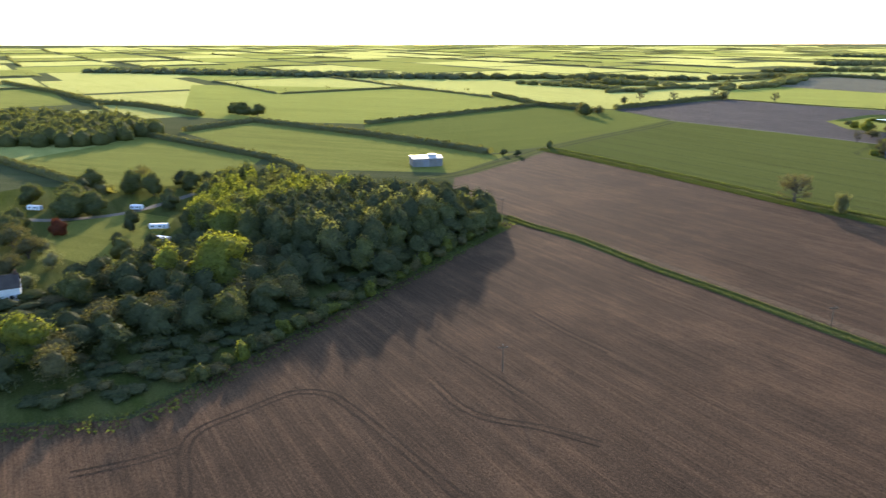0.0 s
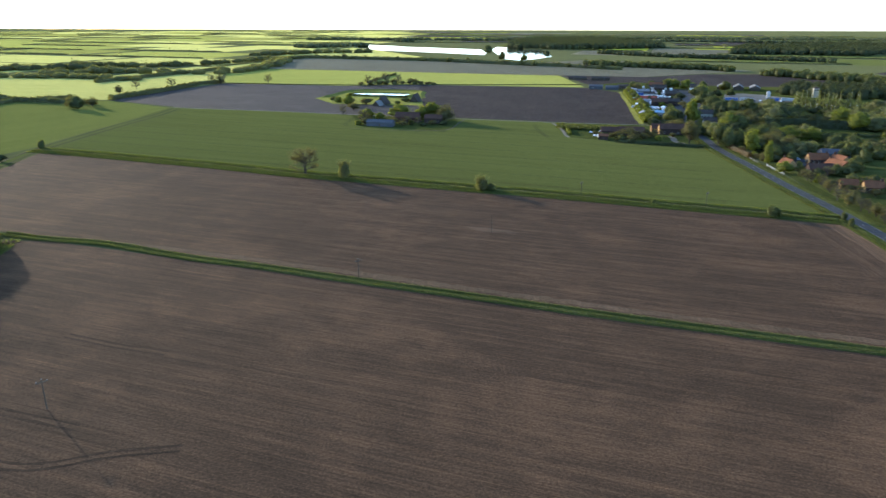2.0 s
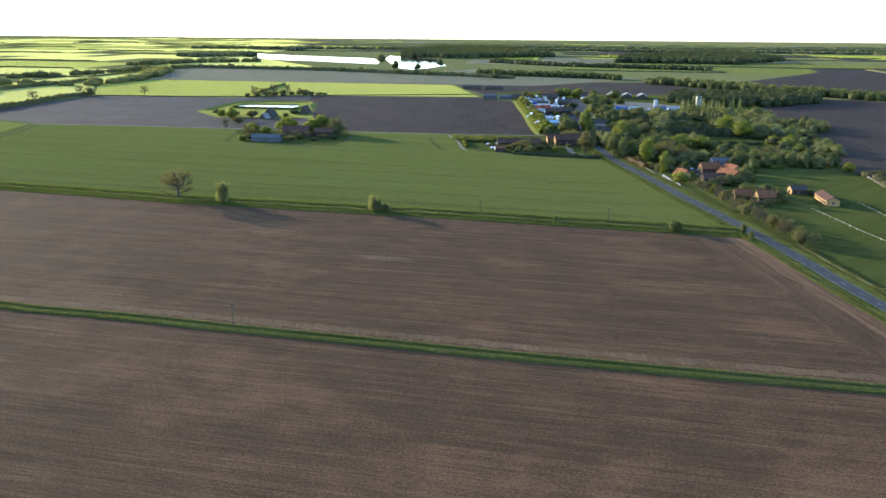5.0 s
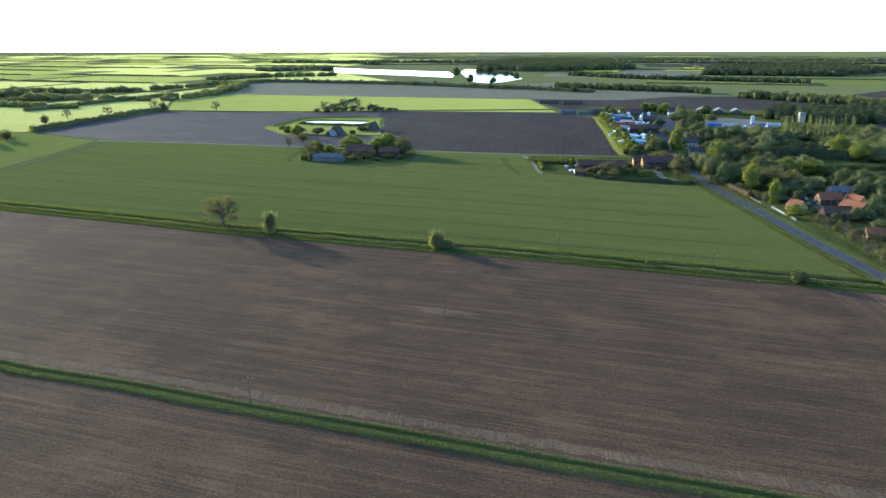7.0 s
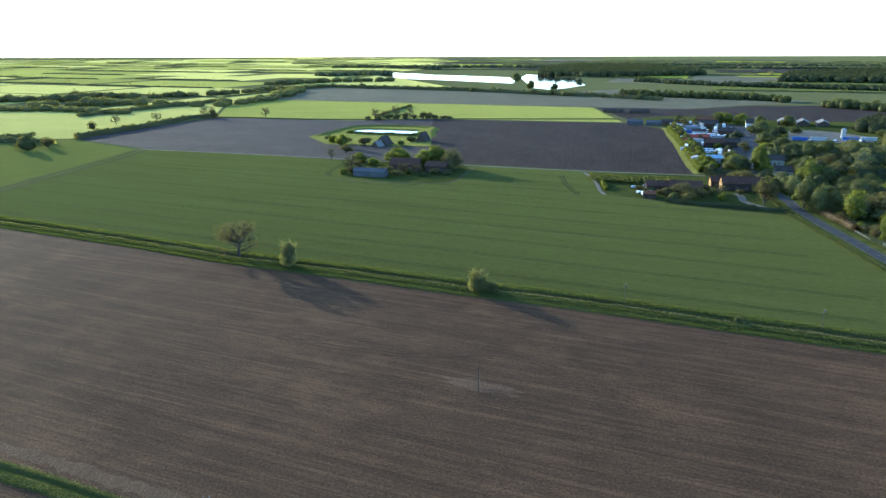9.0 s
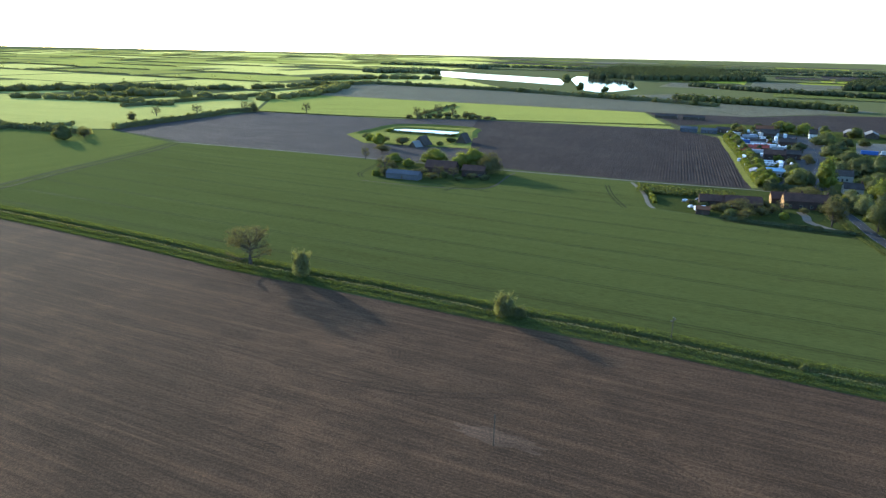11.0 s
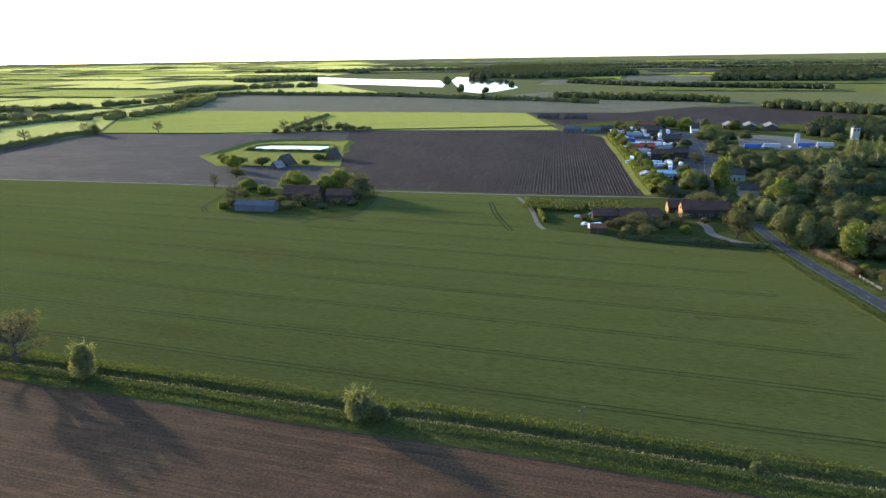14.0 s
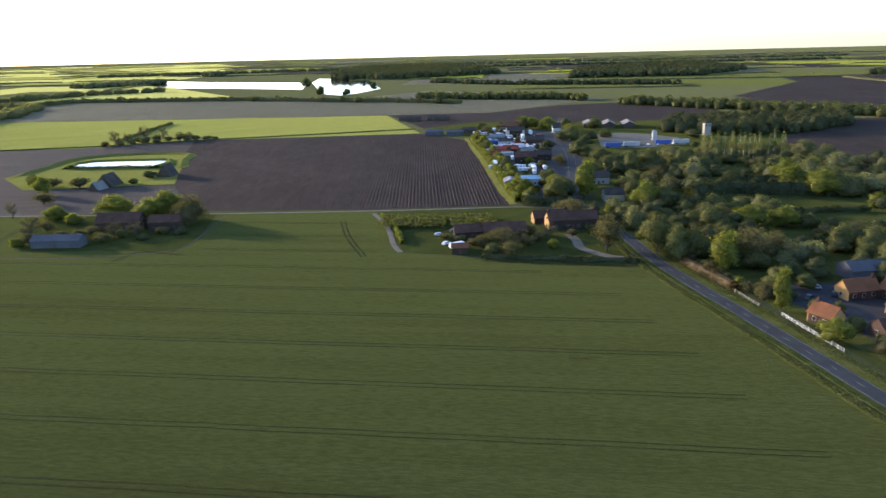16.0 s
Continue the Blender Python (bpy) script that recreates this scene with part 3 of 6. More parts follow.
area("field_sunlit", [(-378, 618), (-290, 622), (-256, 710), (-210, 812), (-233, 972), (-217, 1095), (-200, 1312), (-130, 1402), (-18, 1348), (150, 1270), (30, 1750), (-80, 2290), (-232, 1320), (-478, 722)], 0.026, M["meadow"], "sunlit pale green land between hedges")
# the far plain: a patchwork of fields
NEAR = [(-600, 40), (-420, -450), (300, -450), (800, 200), (760, 720), (560, 1130), (400, 2050), (-80, 2300), (-230, 1320), (-480, 720), (-620, 420)]
patch = random.Random(31)
FAR_EDGES = []
for i in range(-14, 15):
    for j in range(-6, 17):
        px = 340 * i + patch.uniform(-40, 40) + 170 * (j % 2)
        py = 230 * j + patch.uniform(-25, 25)
        x, y = 100 + px * 0.906 + py * 0.423, 300 - px * 0.423 + py * 0.906
        if inside(x, y, NEAR) or math.hypot(x, y) > 4700 or y < -600:
            continue
        w, d = 155 + patch.uniform(0, 12), 103 + patch.uniform(0, 9)
        # towards the sun only the paler grasses are picked, as painted glare
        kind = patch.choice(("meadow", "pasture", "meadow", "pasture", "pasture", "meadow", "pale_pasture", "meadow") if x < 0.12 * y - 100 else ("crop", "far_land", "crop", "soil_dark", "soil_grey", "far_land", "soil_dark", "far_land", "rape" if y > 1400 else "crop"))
        cs = [(x + a * w * 0.906 + e * d * 0.423, y - a * w * 0.423 + e * d * 0.906) for a, e in ((-1, -1), (1, -1), (1, 1), (-1, 1))]
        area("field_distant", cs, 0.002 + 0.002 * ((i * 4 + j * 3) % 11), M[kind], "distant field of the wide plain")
        if patch.random() < 0.55:
            FAR_EDGES.append((cs[0], cs[1]))
        if patch.random() < 0.25:
            FAR_EDGES.append((cs[1], cs[2]))

# water
area("lake", [(330, 1780), (300, 1560), (274, 1335), (292, 1284), (330, 1320), (400, 1424), (440, 1620), (472, 1812), (385, 1985)], 0.06, M["water"], "wide pale lake mirroring the sky", "lake")
area("lake_far", [(38, 1752), (140, 1655), (264, 1500), (290, 1640), (306, 1808), (154, 1960), (-40, 2230), (-60, 2000)], 0.06, M["water"], "long pale lake mirroring the sky", "lake")
area("lake_narrow", [(560, 1600), (680, 1420), (760, 1340), (790, 1370), (690, 1500), (600, 1640)], 0.06, M["water"], "narrow distant water", "lake")

# tracks and roads
LINE = curve_through(ROAD, 5)
sweep("verge", [p for p in LINE if p[1] < 400], [(9.0, 0.02), (8.0, 0.3), (7.0, 0.45), (6.5, 0.06), (5.9, 0.06), (5.4, 0.42), (4.6, 0.3), (3.1, 0.12), (-3.1, 0.12), (-6.0, 0.35), (-8.5, 0.01)], M["verge"], "grass verges along the road", "verge", wobble=0.25)
sweep("road", LINE, [(2.8, 0.05), (2.7, 0.14), (0, 0.17), (-2.7, 0.14), (-2.8, 0.05)], M["asphalt"], "two-lane asphalt country road", "road")
dashes = along(LINE, 9.0)
verts, faces = [], []
for x, y, ux, uy in dashes:
    if -60 < y < 420:
        i = len(verts)
        verts += [(x + ux * a - uy * b, y + uy * a + ux * b, 0.185) for a, b in ((0, -0.07), (2.4, -0.07), (2.4, 0.07), (0, 0.07))]
        faces.append((i, i + 1, i + 2, i + 3))
tagged(new("road_marking", mesh_of("road_marking", verts, faces, M["paint"])), "white dashed centre line", "road marking", kind="structure")
sweep("edge_line", LINE, [(2.58, 0.165), (2.48, 0.166)], M["paint"], "white edge line", "road marking")
sweep("edge_line", LINE, [(-2.48, 0.166), (-2.58, 0.165)], M["paint"], "white edge line", "road marking")
sweep("farm_track", curve_through([(-207, 548), (-94, 505), (-42, 482), (46, 446), (122, 416.5), (188, 394), (206, 382)]), [(1.0, 0.04), (0, 0.07), (-1.0, 0.04)], M["gravel"], "narrow gravel farm track", "track", wobble=0.15)
sweep("lane", curve_through([(119.5, 411), (119, 395), (117, 375), (112.5, 352), (112, 341)]), [(1.15, 0.06), (0, 0.1), (-1.15, 0.06)], M["gravel"], "pale gravel lane between hedge and field", "track", wobble=0.15)
sweep("field_track", curve_through([(-258, 190), (-246, 212), (-241, 270), (-239, 328), (-222, 430), (-205, 545)]), [(6, 0.035), (2, 0.1), (-2, 0.1), (-6, 0.035)], M["crop"], "grassy track between fields", "track", wobble=0.2)
TRACK_LINE = curve_through([(-258, 190), (-246, 212), (-241, 270), (-239, 328), (-222, 430), (-209, 490), (-203, 540)])
sweep("camp_lane", curve_through([(-420, -10), (-370, 14), (-345, 27), (-331, 52), (-336, 92), (-350, 130)]), [(2.5, 0.05), (0, 0.09), (-2.5, 0.05)], M["gravel"], "grey lane through the camp site", "track", wobble=0.2)
area("house_ground", [(186, 150), (196, 200), (200, 240), (212, 252), (270, 232), (312, 225), (306, 203), (262, 197), (225, 142), (195, 158)], 0.036, M["verge"], "grass round the roadside houses", "ground")
area("courtyard", [(205, 206), (233, 204), (243, 222), (240, 244), (220, 252), (207, 240)], 0.045, M["asphalt"], "dark paved courtyard between the houses", "yard")
area("camp_ground", [(-425, -25), (-330, -60), (-255, -62), (-258, 20), (-300, 62), (-318, 118), (-345, 140), (-378, 76), (-430, 62)], 0.04, M["verge"], "rough grass between the camp site trees", "ground")
area("east_floor", [(212, 250), (205, 282), (205, 305), (218, 345), (240, 405), (264, 450), (287, 490), (316, 548), (345, 560), (400, 525), (440, 478), (380, 380), (352, 325), (330, 240), (312, 225), (270, 232), (235, 245)], 0.035, M["verge"], "grass beneath the trees beyond the road", "ground")
area("camp_lawn", [(-293, -5), (-259, -6), (-262, 12), (-285, 34), (-303, 56), (-328, 54), (-340, 22), (-318, 4)], 0.05, M["pasture"], "sunlit camp site lawn", "lawn")
area("wood_floor", [(-165, 120), (-168, -64), (-196, -86), (-270, -60), (-262, 20), (-300, 60), (-318, 118), (-265, 138), (-215, 150)], 0.05, M["verge"], "grass under the trees", "ground")
area("farm_yard", [(-42, 478), (-34, 408), (0, 394), (27, 381), (37, 396), (47, 444)], 0.05, M["paddock"], "rough grass round the farm buildings", "yard")
area("garden", [(113, 340), (137, 324), (165, 307), (190, 292), (197, 300), (208, 345), (206, 385), (187, 394), (122, 412), (117, 380)], 0.05, M["paddock"], "gardens round the roadside houses", "garden")
area("village_ground", [(204, 392), (230, 392), (252, 428), (292, 500), (322, 560), (362, 640), (335, 705), (285, 700), (276, 655), (236, 530)], 0.05, M["asphalt"], "hard standing of the village yard", "yard")
area("depot_field", [(300, 640), (345, 560), (440, 480), (530, 555), (640, 615), (612, 735), (500, 690), (440, 700), (380, 730), (330, 775), (266, 745), (274, 655)], 0.024, M["paddock"], "dull green land round the depot")
area("depot_ground", [(338, 552), (362, 535), (404, 534), (424, 570), (416, 604), (400, 622), (378, 622)], 0.05, M["gravel"], "pale yard of the depot", "yard")
sweep("farm_path", curve_through([(-44, 402), (-25, 393.5), (-10.8, 387.5), (4.7, 384), (17.8, 382.3), (27, 384), (34, 392), (40, 408), (46, 426), (51, 437)]), [(0.5, 0.07), (-0.5, 0.07)], M["soil_ploughed"], "faint bare path round the farm yard", "path", wobble=0.2)
sweep("drive", curve_through([(186, 338), (184, 328), (180, 316), (184, 302), (193, 296)]), [(2, 0.08), (-2, 0.08)], M["gravel"], "pale gravel drive", "drive", wobble=0.15)


# wheel tracks in the young crop, every 24 m, two ruts each
def clip_line(p, d, poly):
    """The stretches of a straight line that lie in an area."""
    cuts = []
    for (x0, y0), (x1, y1) in zip(poly, poly[-1:] + poly[:-1]):
        ex, ey = x1 - x0, y1 - y0
        den = d[0] * ey - d[1] * ex
        if abs(den) > 1e-6:
            t = ((x0 - p[0]) * ey - (y0 - p[1]) * ex) / den
            s = ((x0 - p[0]) * d[1] - (y0 - p[1]) * d[0]) / den
            if 0 <= s <= 1:
                cuts.append(t)
    cuts.sort()
    return [(cuts[i], cuts[i + 1]) for i in range(0, len(cuts) - 1, 2)]


TRAM_POLY = [(-232, 336), (-132, 283), (-62, 244), (-12, 219), (58, 185), (104, 161), (138, 144), (152, 168), (154, 192), (159, 214), (163, 238), (167, 262), (168, 282), (137, 312), (106, 328), (112, 408), (56, 438), (46, 430), (37, 385), (27, 372), (0, 384), (-38, 398), (-46, 474), (-94, 498), (-200, 540)]
RU = (math.cos(radians(-27.2)), math.sin(radians(-27.2)))
RN = (-RU[1], RU[0])
tram = soil("pressed soil in the crop", (0.034, 0.04, 0.0125), (0.042, 0.049, 0.015), (0.048, 0.055, 0.017), ROWS_TURN, 0.3)
for k in range(15):
    base = (RN[0] * (219.8 + 22.6 * (k - 1)), RN[1] * (219.8 + 22.6 * (k - 1)))
    for t0, t1 in clip_line(base, RU, TRAM_POLY):
        if t1 - t0 < 30:
            continue
        n = max(3, int((t1 - t0) / 14))
        rng = random.Random(k)
        pts = [(base[0] + RU[0] * t + RN[0] * rng.uniform(-0.3, 0.3), base[1] + RU[1] * t + RN[1] * rng.uniform(-0.3, 0.3)) for t in np.linspace(t0 + 4, t1 - 4, n)]
        for side in (-0.95, 0.95):
            sweep("wheel_track", [(x + RN[0] * side, y + RN[1] * side) for x, y in pts], [(0.24, 0.045), (0.0, 0.04), (-0.24, 0.045)], tram, "wheel track pressed into the young wheat", "wheel track", wobble=0.08, seed=k)
for pts in ([(-45, 413), (-47, 424), (-44, 440), (-39, 462)], [(97, 341), (98, 372), (102, 402)], [(28, 386), (33, 398), (38, 402)], [(5, 376), (14, 386), (30, 374)]):
    for side in (-0.95, 0.95):
        sweep("wheel_track", [(x + side, y) for x, y in curve_through(pts)], [(0.4, 0.045), (-0.4, 0.045)], tram, "curved wheel track in the young wheat", "wheel track", wobble=0.08)
for k in (-3.4, 3.4):
    sweep("wheel_rut", TRACK_LINE, [(k + 1.1, 0.13), (k, 0.125), (k - 1.1, 0.13)], tram, "dark wheel rut on the grassy track", "wheel rut", wobble=0.15)
rut_soil = soil("moist pressed soil", (0.043, 0.029, 0.019), (0.062, 0.04, 0.026), (0.12, 0.074, 0.043), 0, 0.3)
faint_rut = soil("dry pressed soil", (0.06, 0.039, 0.0245), (0.09, 0.056, 0.034), (0.2, 0.118, 0.066), 0, 0.3)
for pts in ([(-128, -82), (-136, -74), (-146, -66), (-149.5, -59), (-147, -48), (-144, -37), (-137, -33), (-130, -34.5), (-115, -40), (-93, -49), (-60, -62)], [(-119, -15), (-109, -21), (-100, -23), (-88, -20.5), (-75, -20)], [(-40, 154.5), (-25, 147), (-8, 140.3), (1.3, 138.5), (9.6, 138.1), (19.3, 137.9), (26, 134.8), (32, 130), (41, 119), (52, 104)], [(-100, 184.5), (-91, 180), (-67, 169), (-44, 158)], [(-80, 140), (-70, 135), (-45, 122), (-30, 114)], [(-134, 6.5), (-115, -2), (-98, -10)], [(-117, 37), (-103, 29.5), (-88, 23)], [(-158, -83), (-152, -75), (-147, -66)]):
    for side in (-1.0, 1.0):
        line = curve_through(pts)
        sweep("wheel_track", line, [(side + 0.38, 0.06), (side, 0.05), (side - 0.38, 0.06)], faint_rut if pts[0][1] > 60 else rut_soil, "curving wheel track in brown soil", "wheel track", wobble=0.1)

# paler dry headlands along the field edges, and a bare patch in the crop
pale_soil = soil("pale dry headland soil", (0.098, 0.066, 0.041), (0.15, 0.096, 0.058), (0.26, 0.165, 0.095), 75, 0.5)
sweep("headland", curve_through([(-150, 128), (-99, 105.5), (-40, 75.5), (28, 40.5), (86, 12), (128, -8)], 40), [(2.2, 0.042), (0.8, 0.045), (-1, 0.045)], pale_soil, "pale dry strip along the ditch", "headland", wobble=0.7)
bare = soil("thin trampled crop", (0.04, 0.043, 0.013), (0.06, 0.058, 0.019), (0.085, 0.075, 0.03), ROWS_TURN, 0.4)
ragged = random.Random(17)


def patch_at(name, x, y, w, h, mat, label):
    """A ragged patch of ground, long along the drill rows."""
    z = 0.036
    verts, faces = [(x, y, z)], []
    for i in range(26):
        a, q = 2 * math.pi * i / 26, ragged.uniform(0.7, 1.15)
        u, v = w * q * math.cos(a), h * q * math.sin(a)
        verts.append((x + u * RU[0] + v * RN[0], y + u * RU[1] + v * RN[1], z))
        faces.append((0, i + 1, (i + 1) % 26 + 1))
    tagged(new(name, mesh_of(name, verts, faces, mat)), label, name.replace("_", " "), kind="structure")


for x, y, w, h in ((126.5, 228, 3.0, 0.6), (131, 226.8, 1.2, 0.35)):
    patch_at("bare_patch", x, y, w, h, bare, "small bare patch in the young wheat")
dry = soil("dry reddish soil", (0.085, 0.055, 0.036), (0.15, 0.095, 0.06), (0.3, 0.19, 0.115), ROWS_TURN, 0.6)
for x, y, w, h in ((14, 120, 11, 3.0),):
    patch_at("dry_patch", x, y, w, h, dry, "pale dry soil round a pole")

sweep("headland", curve_through([(138, 318), (150, 310.5), (166, 300.5), (187, 288)], 14), [(0.6, 0.046), (-1.0, 0.046), (-2.2, 0.044)], bare, "thin bare strip beside the garden hedge", "headland", wobble=0.6)

# turned soil along the road, drilled the other way
ENDS = [p for p in LINE if -9 < p[1] < 126]
across = soil("soil of the headland", (0.066, 0.042, 0.026), (0.102, 0.063, 0.0375), (0.26, 0.145, 0.077), 79, 0.55)
stony = soil("pale stony soil", (0.085, 0.053, 0.032), (0.15, 0.092, 0.054), (0.4, 0.23, 0.125), 79, 0.9)
sweep("headland", ENDS, [(28.0, 0.033), (22.0, 0.034), (13.5, 0.034)], across, "brown headland soil drilled along the road", "headland", wobble=0.8)
sweep("headland_edge", ENDS, [(15.5, 0.038), (12.0, 0.04), (8.4, 0.04)], stony, "pale stony strip between field and verge", "headland", wobble=1.2)

# soil ridges
RIDGE_POLY = [(50, 455), (122, 423), (185, 401), (260, 637), (253, 662), (240, 703), (60, 757), (36, 690), (34, 600), (34, 465)]
RD = (0.315, 0.949)
for k in range(0, 122):
    base = (184 - 0.949 * 1.85 * k, 398 + 0.315 * 1.85 * k)
    for t0, t1 in clip_line(base, RD, RIDGE_POLY):
        if t1 - t0 < 10:
            continue
        steps = np.linspace(t0 + 1, t1 - 1, 14)
        verts, faces = [], []
        for t in steps:
            x, y = base[0] + RD[0] * t, base[1] + RD[1] * t
            h = (0.24 + 0.05 * math.sin(t * 0.3 + k)) * max(0.25, 1.0 - k / 80)
            for o, z in ((-0.7, 0.02), (-0.22, h), (0.22, h), (0.7, 0.02)):
                verts.append((x + RD[1] * o, y - RD[0] * o, z))
        for i in range(len(steps) - 1):
            for j in range(3):
                faces.append((i * 4 + j + 1, i * 4 + j, (i + 1) * 4 + j, (i + 1) * 4 + j + 1))
        ridge = new("ridge", mesh_of("ridge", verts, faces, M["soil_dark"]))
        ridge.parent = ridged_field

# ditches with raised banks
DLINE = curve_through(DITCH, 6)
sweep("ditch", DLINE, [(2.3, 0.02), (1.8, 0.45), (1.2, 0.5), (0.5, 0.05), (-0.4, 0.05), (-1.0, 0.6), (-2.0, 0.5), (-2.9, 0.02)], M["verge"], "grassy ditch between two brown fields", "ditch", wobble=0.15)
MLINE = curve_through(MARGIN, 6)
sweep("field_margin", MLINE, [(7.5, 0.02), (6.5, 0.5), (4.5, 0.9), (2.6, 0.8), (1.2, 0.06), (-0.2, 0.06), (-1.4, 0.9), (-2.4, 0.8), (-4.5, 0.35), (-8.2, 0.035)], M["verge"], "broad grassy margin with a ditch", "field margin", wobble=0.25)


def tufts(name, line, bands, mat, label, seed, category="grass"):
    """Weeds and grass along a line. bands: (offset from, offset to, height, count per metre, size)."""
    rng = np.random.default_rng(seed)
    vs, fs, n = [], [], 0
    pts = np.array([(x, y, -uy, ux) for x, y, ux, uy in along(line, 0.5)])
    for o0, o1, z, dense, size in bands:
        count = int(len(pts) * 0.5 * dense)
        p = pts[rng.integers(0, len(pts), count)]
        o = rng.uniform(o0, o1, count)
        patch = 0.82 + 0.18 * np.sin(p[:, 0] * 0.31 + o) * np.sin(p[:, 1] * 0.23)
        c = np.stack([p[:, 0] + p[:, 2] * o + rng.uniform(-0.3, 0.3, count), p[:, 1] + p[:, 3] * o + rng.uniform(-0.3, 0.3, count), z * patch * rng.uniform(0.5, 1.1, count) + 0.1], 1)
        up = np.tile([0.0, 0.0, 0.9], (count, 1))
        v, f = leaves(c, up, size, rng)
        vs.append(v)
        fs.append(f + n)
        n += len(v)
    ob = new(name, mesh_of(name, np.concatenate(vs), np.concatenate(fs), M[mat]))
    return tagged(ob, label, category, kind="stuff")


tufts("ditch_grass", DLINE, [(-2.8, -0.9, 0.7, 44, 0.12), (0.9, 2.0, 0.6, 18, 0.12)], "leaf_weed", "long grass on the ditch banks", 5)
tufts("ditch_dry_grass", DLINE, [(-2.9, -0.9, 0.7, 20, 0.1), (0.9, 2.3, 0.6, 20, 0.1)], "leaf_dry", "pale dry grass on the ditch banks", 15)
tufts("margin_weeds", MLINE, [(2.2, 5.0, 1.2, 80, 0.18), (5.0, 7.4, 0.7, 60, 0.16), (-4.4, -1.9, 1.0, 80, 0.16), (-7.8, -4.2, 0.5, 80, 0.15)], "leaf_weed", "lush weeds on the field margin", 6)
tufts("dry_grass", MLINE, [(-2.1, -1.1, 1.2, 24, 0.15)], "leaf_dry", "pale dry grass along the ditch edge", 7)
tufts("ditch_weeds", MLINE, [(0.0, 2.6, 0.5, 26, 0.24)], "leaf_dark", "dark growth down in the ditch", 16)
tufts("verge_grass", [p for p in LINE if -60 < p[1] < 330], [(6.8, 8.8, 0.55, 40, 0.2), (4.2, 5.6, 0.4, 16, 0.15), (-8.5, -4.5, 0.5, 26, 0.17)], "leaf_mid", "rough grass on the road verge", 8)
WOOD_EDGE = [(-172, 128), (-169, 60), (-167, 0), (-166, -40), (-166, -63), (-188, -83), (-240, -105)]
tufts("wood_edge_grass", WOOD_EDGE, [(-2, 6, 0.5, 12, 0.4)], "leaf_weed", "long grass along the edge of the wood", 9)

# reservoir with a grass bank
POND = [(-40, 640), (-38, 655), (-28, 660), (-16, 657), (21, 643), (20, 628), (12, 616)]
area("reservoir", POND, 1.3, M["water"], "pale farm reservoir inside grass banks", "pond")
sweep("reservoir_bank", POND, [(9, 0.02), (4.5, 2.2), (2.5, 2.2), (-0.6, 1.2)], M["pasture"], "grass bank round the reservoir", "bank", wobble=0.1)
sweep("reservoir_edge", [(12, 616), (-14, 629), (-40, 640)], [(6, 0.02), (1.0, 1.35), (-0.6, 1.2)], M["pasture"], "low grassy edge of the reservoir", "bank", wobble=0.1)
sweep("reservoir_bank_outer", curve_through([(-75, 616), (-60, 650), (-42, 690), (-5, 695), (36, 676), (33, 640), (31, 606)]), [(-5, 0.03), (0, 1.5), (5, 0.03)], M["pasture"], "low grass bank round the farm reservoir", "bank", wobble=0.3, taper=True)
area("reservoir_grass", [(-80, 618), (-56, 664), (-42, 702), (36, 682), (32, 608), (27, 542), (-59, 563)], 0.06, M["pasture"], "rough grass round the reservoir", "ground")

# ---- trees ----
MODELS = {}


def model(key, *args, **kw):
    MODELS[key] = tree_model(*args, **kw)
    MODELS[key].matrix_basis = pose(0, 0, -400)


model("broad_a", "broad", 11, "leaf_mid", 2300, 0.3)
model("broad_b", "broad", 12, "leaf_fresh", 2600, 0.3)
model("broad_c", "broad", 13, "leaf_mid", 2200, 0.3)
model("broad_d", "broad", 14, "leaf_dark", 2200, 0.3)
model("broad_e", "broad", 15, "leaf_fresh", 2300, 0.3)
model("broad_f", "broad", 16, "leaf_brown", 2400, 0.26, dense=0.6)
model("broad_red", "broad", 17, "leaf_red", 1800, 0.3)
model("broad_pale", "broad", 18, "leaf_pale", 2000, 0.26, dense=0.6)
model("broad_g", "broad", 19, "leaf_grey", 2200, 0.3, dense=0.8)
model("tall_b", "tall", 22, "leaf_fresh", 1700, 0.3, 14.0, 6.0)
model("tall_pale", "tall", 23, "leaf_grey", 420, 0.3, 14.0, 5.0, "bark_pale", dense=0.35)
model("bush_a", "bush", 31, "leaf_mid", 900, 0.25, 5.0, 6.0, name="bush")
model("bush_b", "bush", 32, "leaf_fresh", 900, 0.25, 5.0, 6.0, name="bush")
model("bush_c", "bush", 33, "leaf_brown", 1000, 0.22, 5.0, 6.0, name="bush", dense=0.75)
# bush in dark leaves, its shade painted in
model("bush_d", "bush", 35, "leaf_dark", 900, 0.25, 5.0, 6.0, name="bush")
model("bush_g", "bush", 36, "leaf_grey", 1000, 0.24, 5.0, 6.0, name="bush")
model("bush_pale", "bush", 34, "leaf_pale", 1000, 0.22, 5.0, 6.0, name="bush", dense=0.7)
model("bare_a", "bare", 41, "leaf_bud", 4200, 0.16, 15.0, 14.0)
model("willow_a", "willow", 45, "leaf_willow", 3600, 0.16, 8.0, 6.0, name="bush")
model("willow_b", "willow", 46, "leaf_willow", 4200, 0.16, 8.0, 6.0, name="bush")
model("bare_b", "bare", 42, "leaf_brown", 800, 0.24, 15.0, 12.0)

SIZE = {"broad": (15.0, 12.0), "tall": (14.0, 6.0), "bush": (5.0, 6.0), "bare": (15.0, 14.0), "willow": (8.0, 6.0)}
PLANT = random.Random(77)


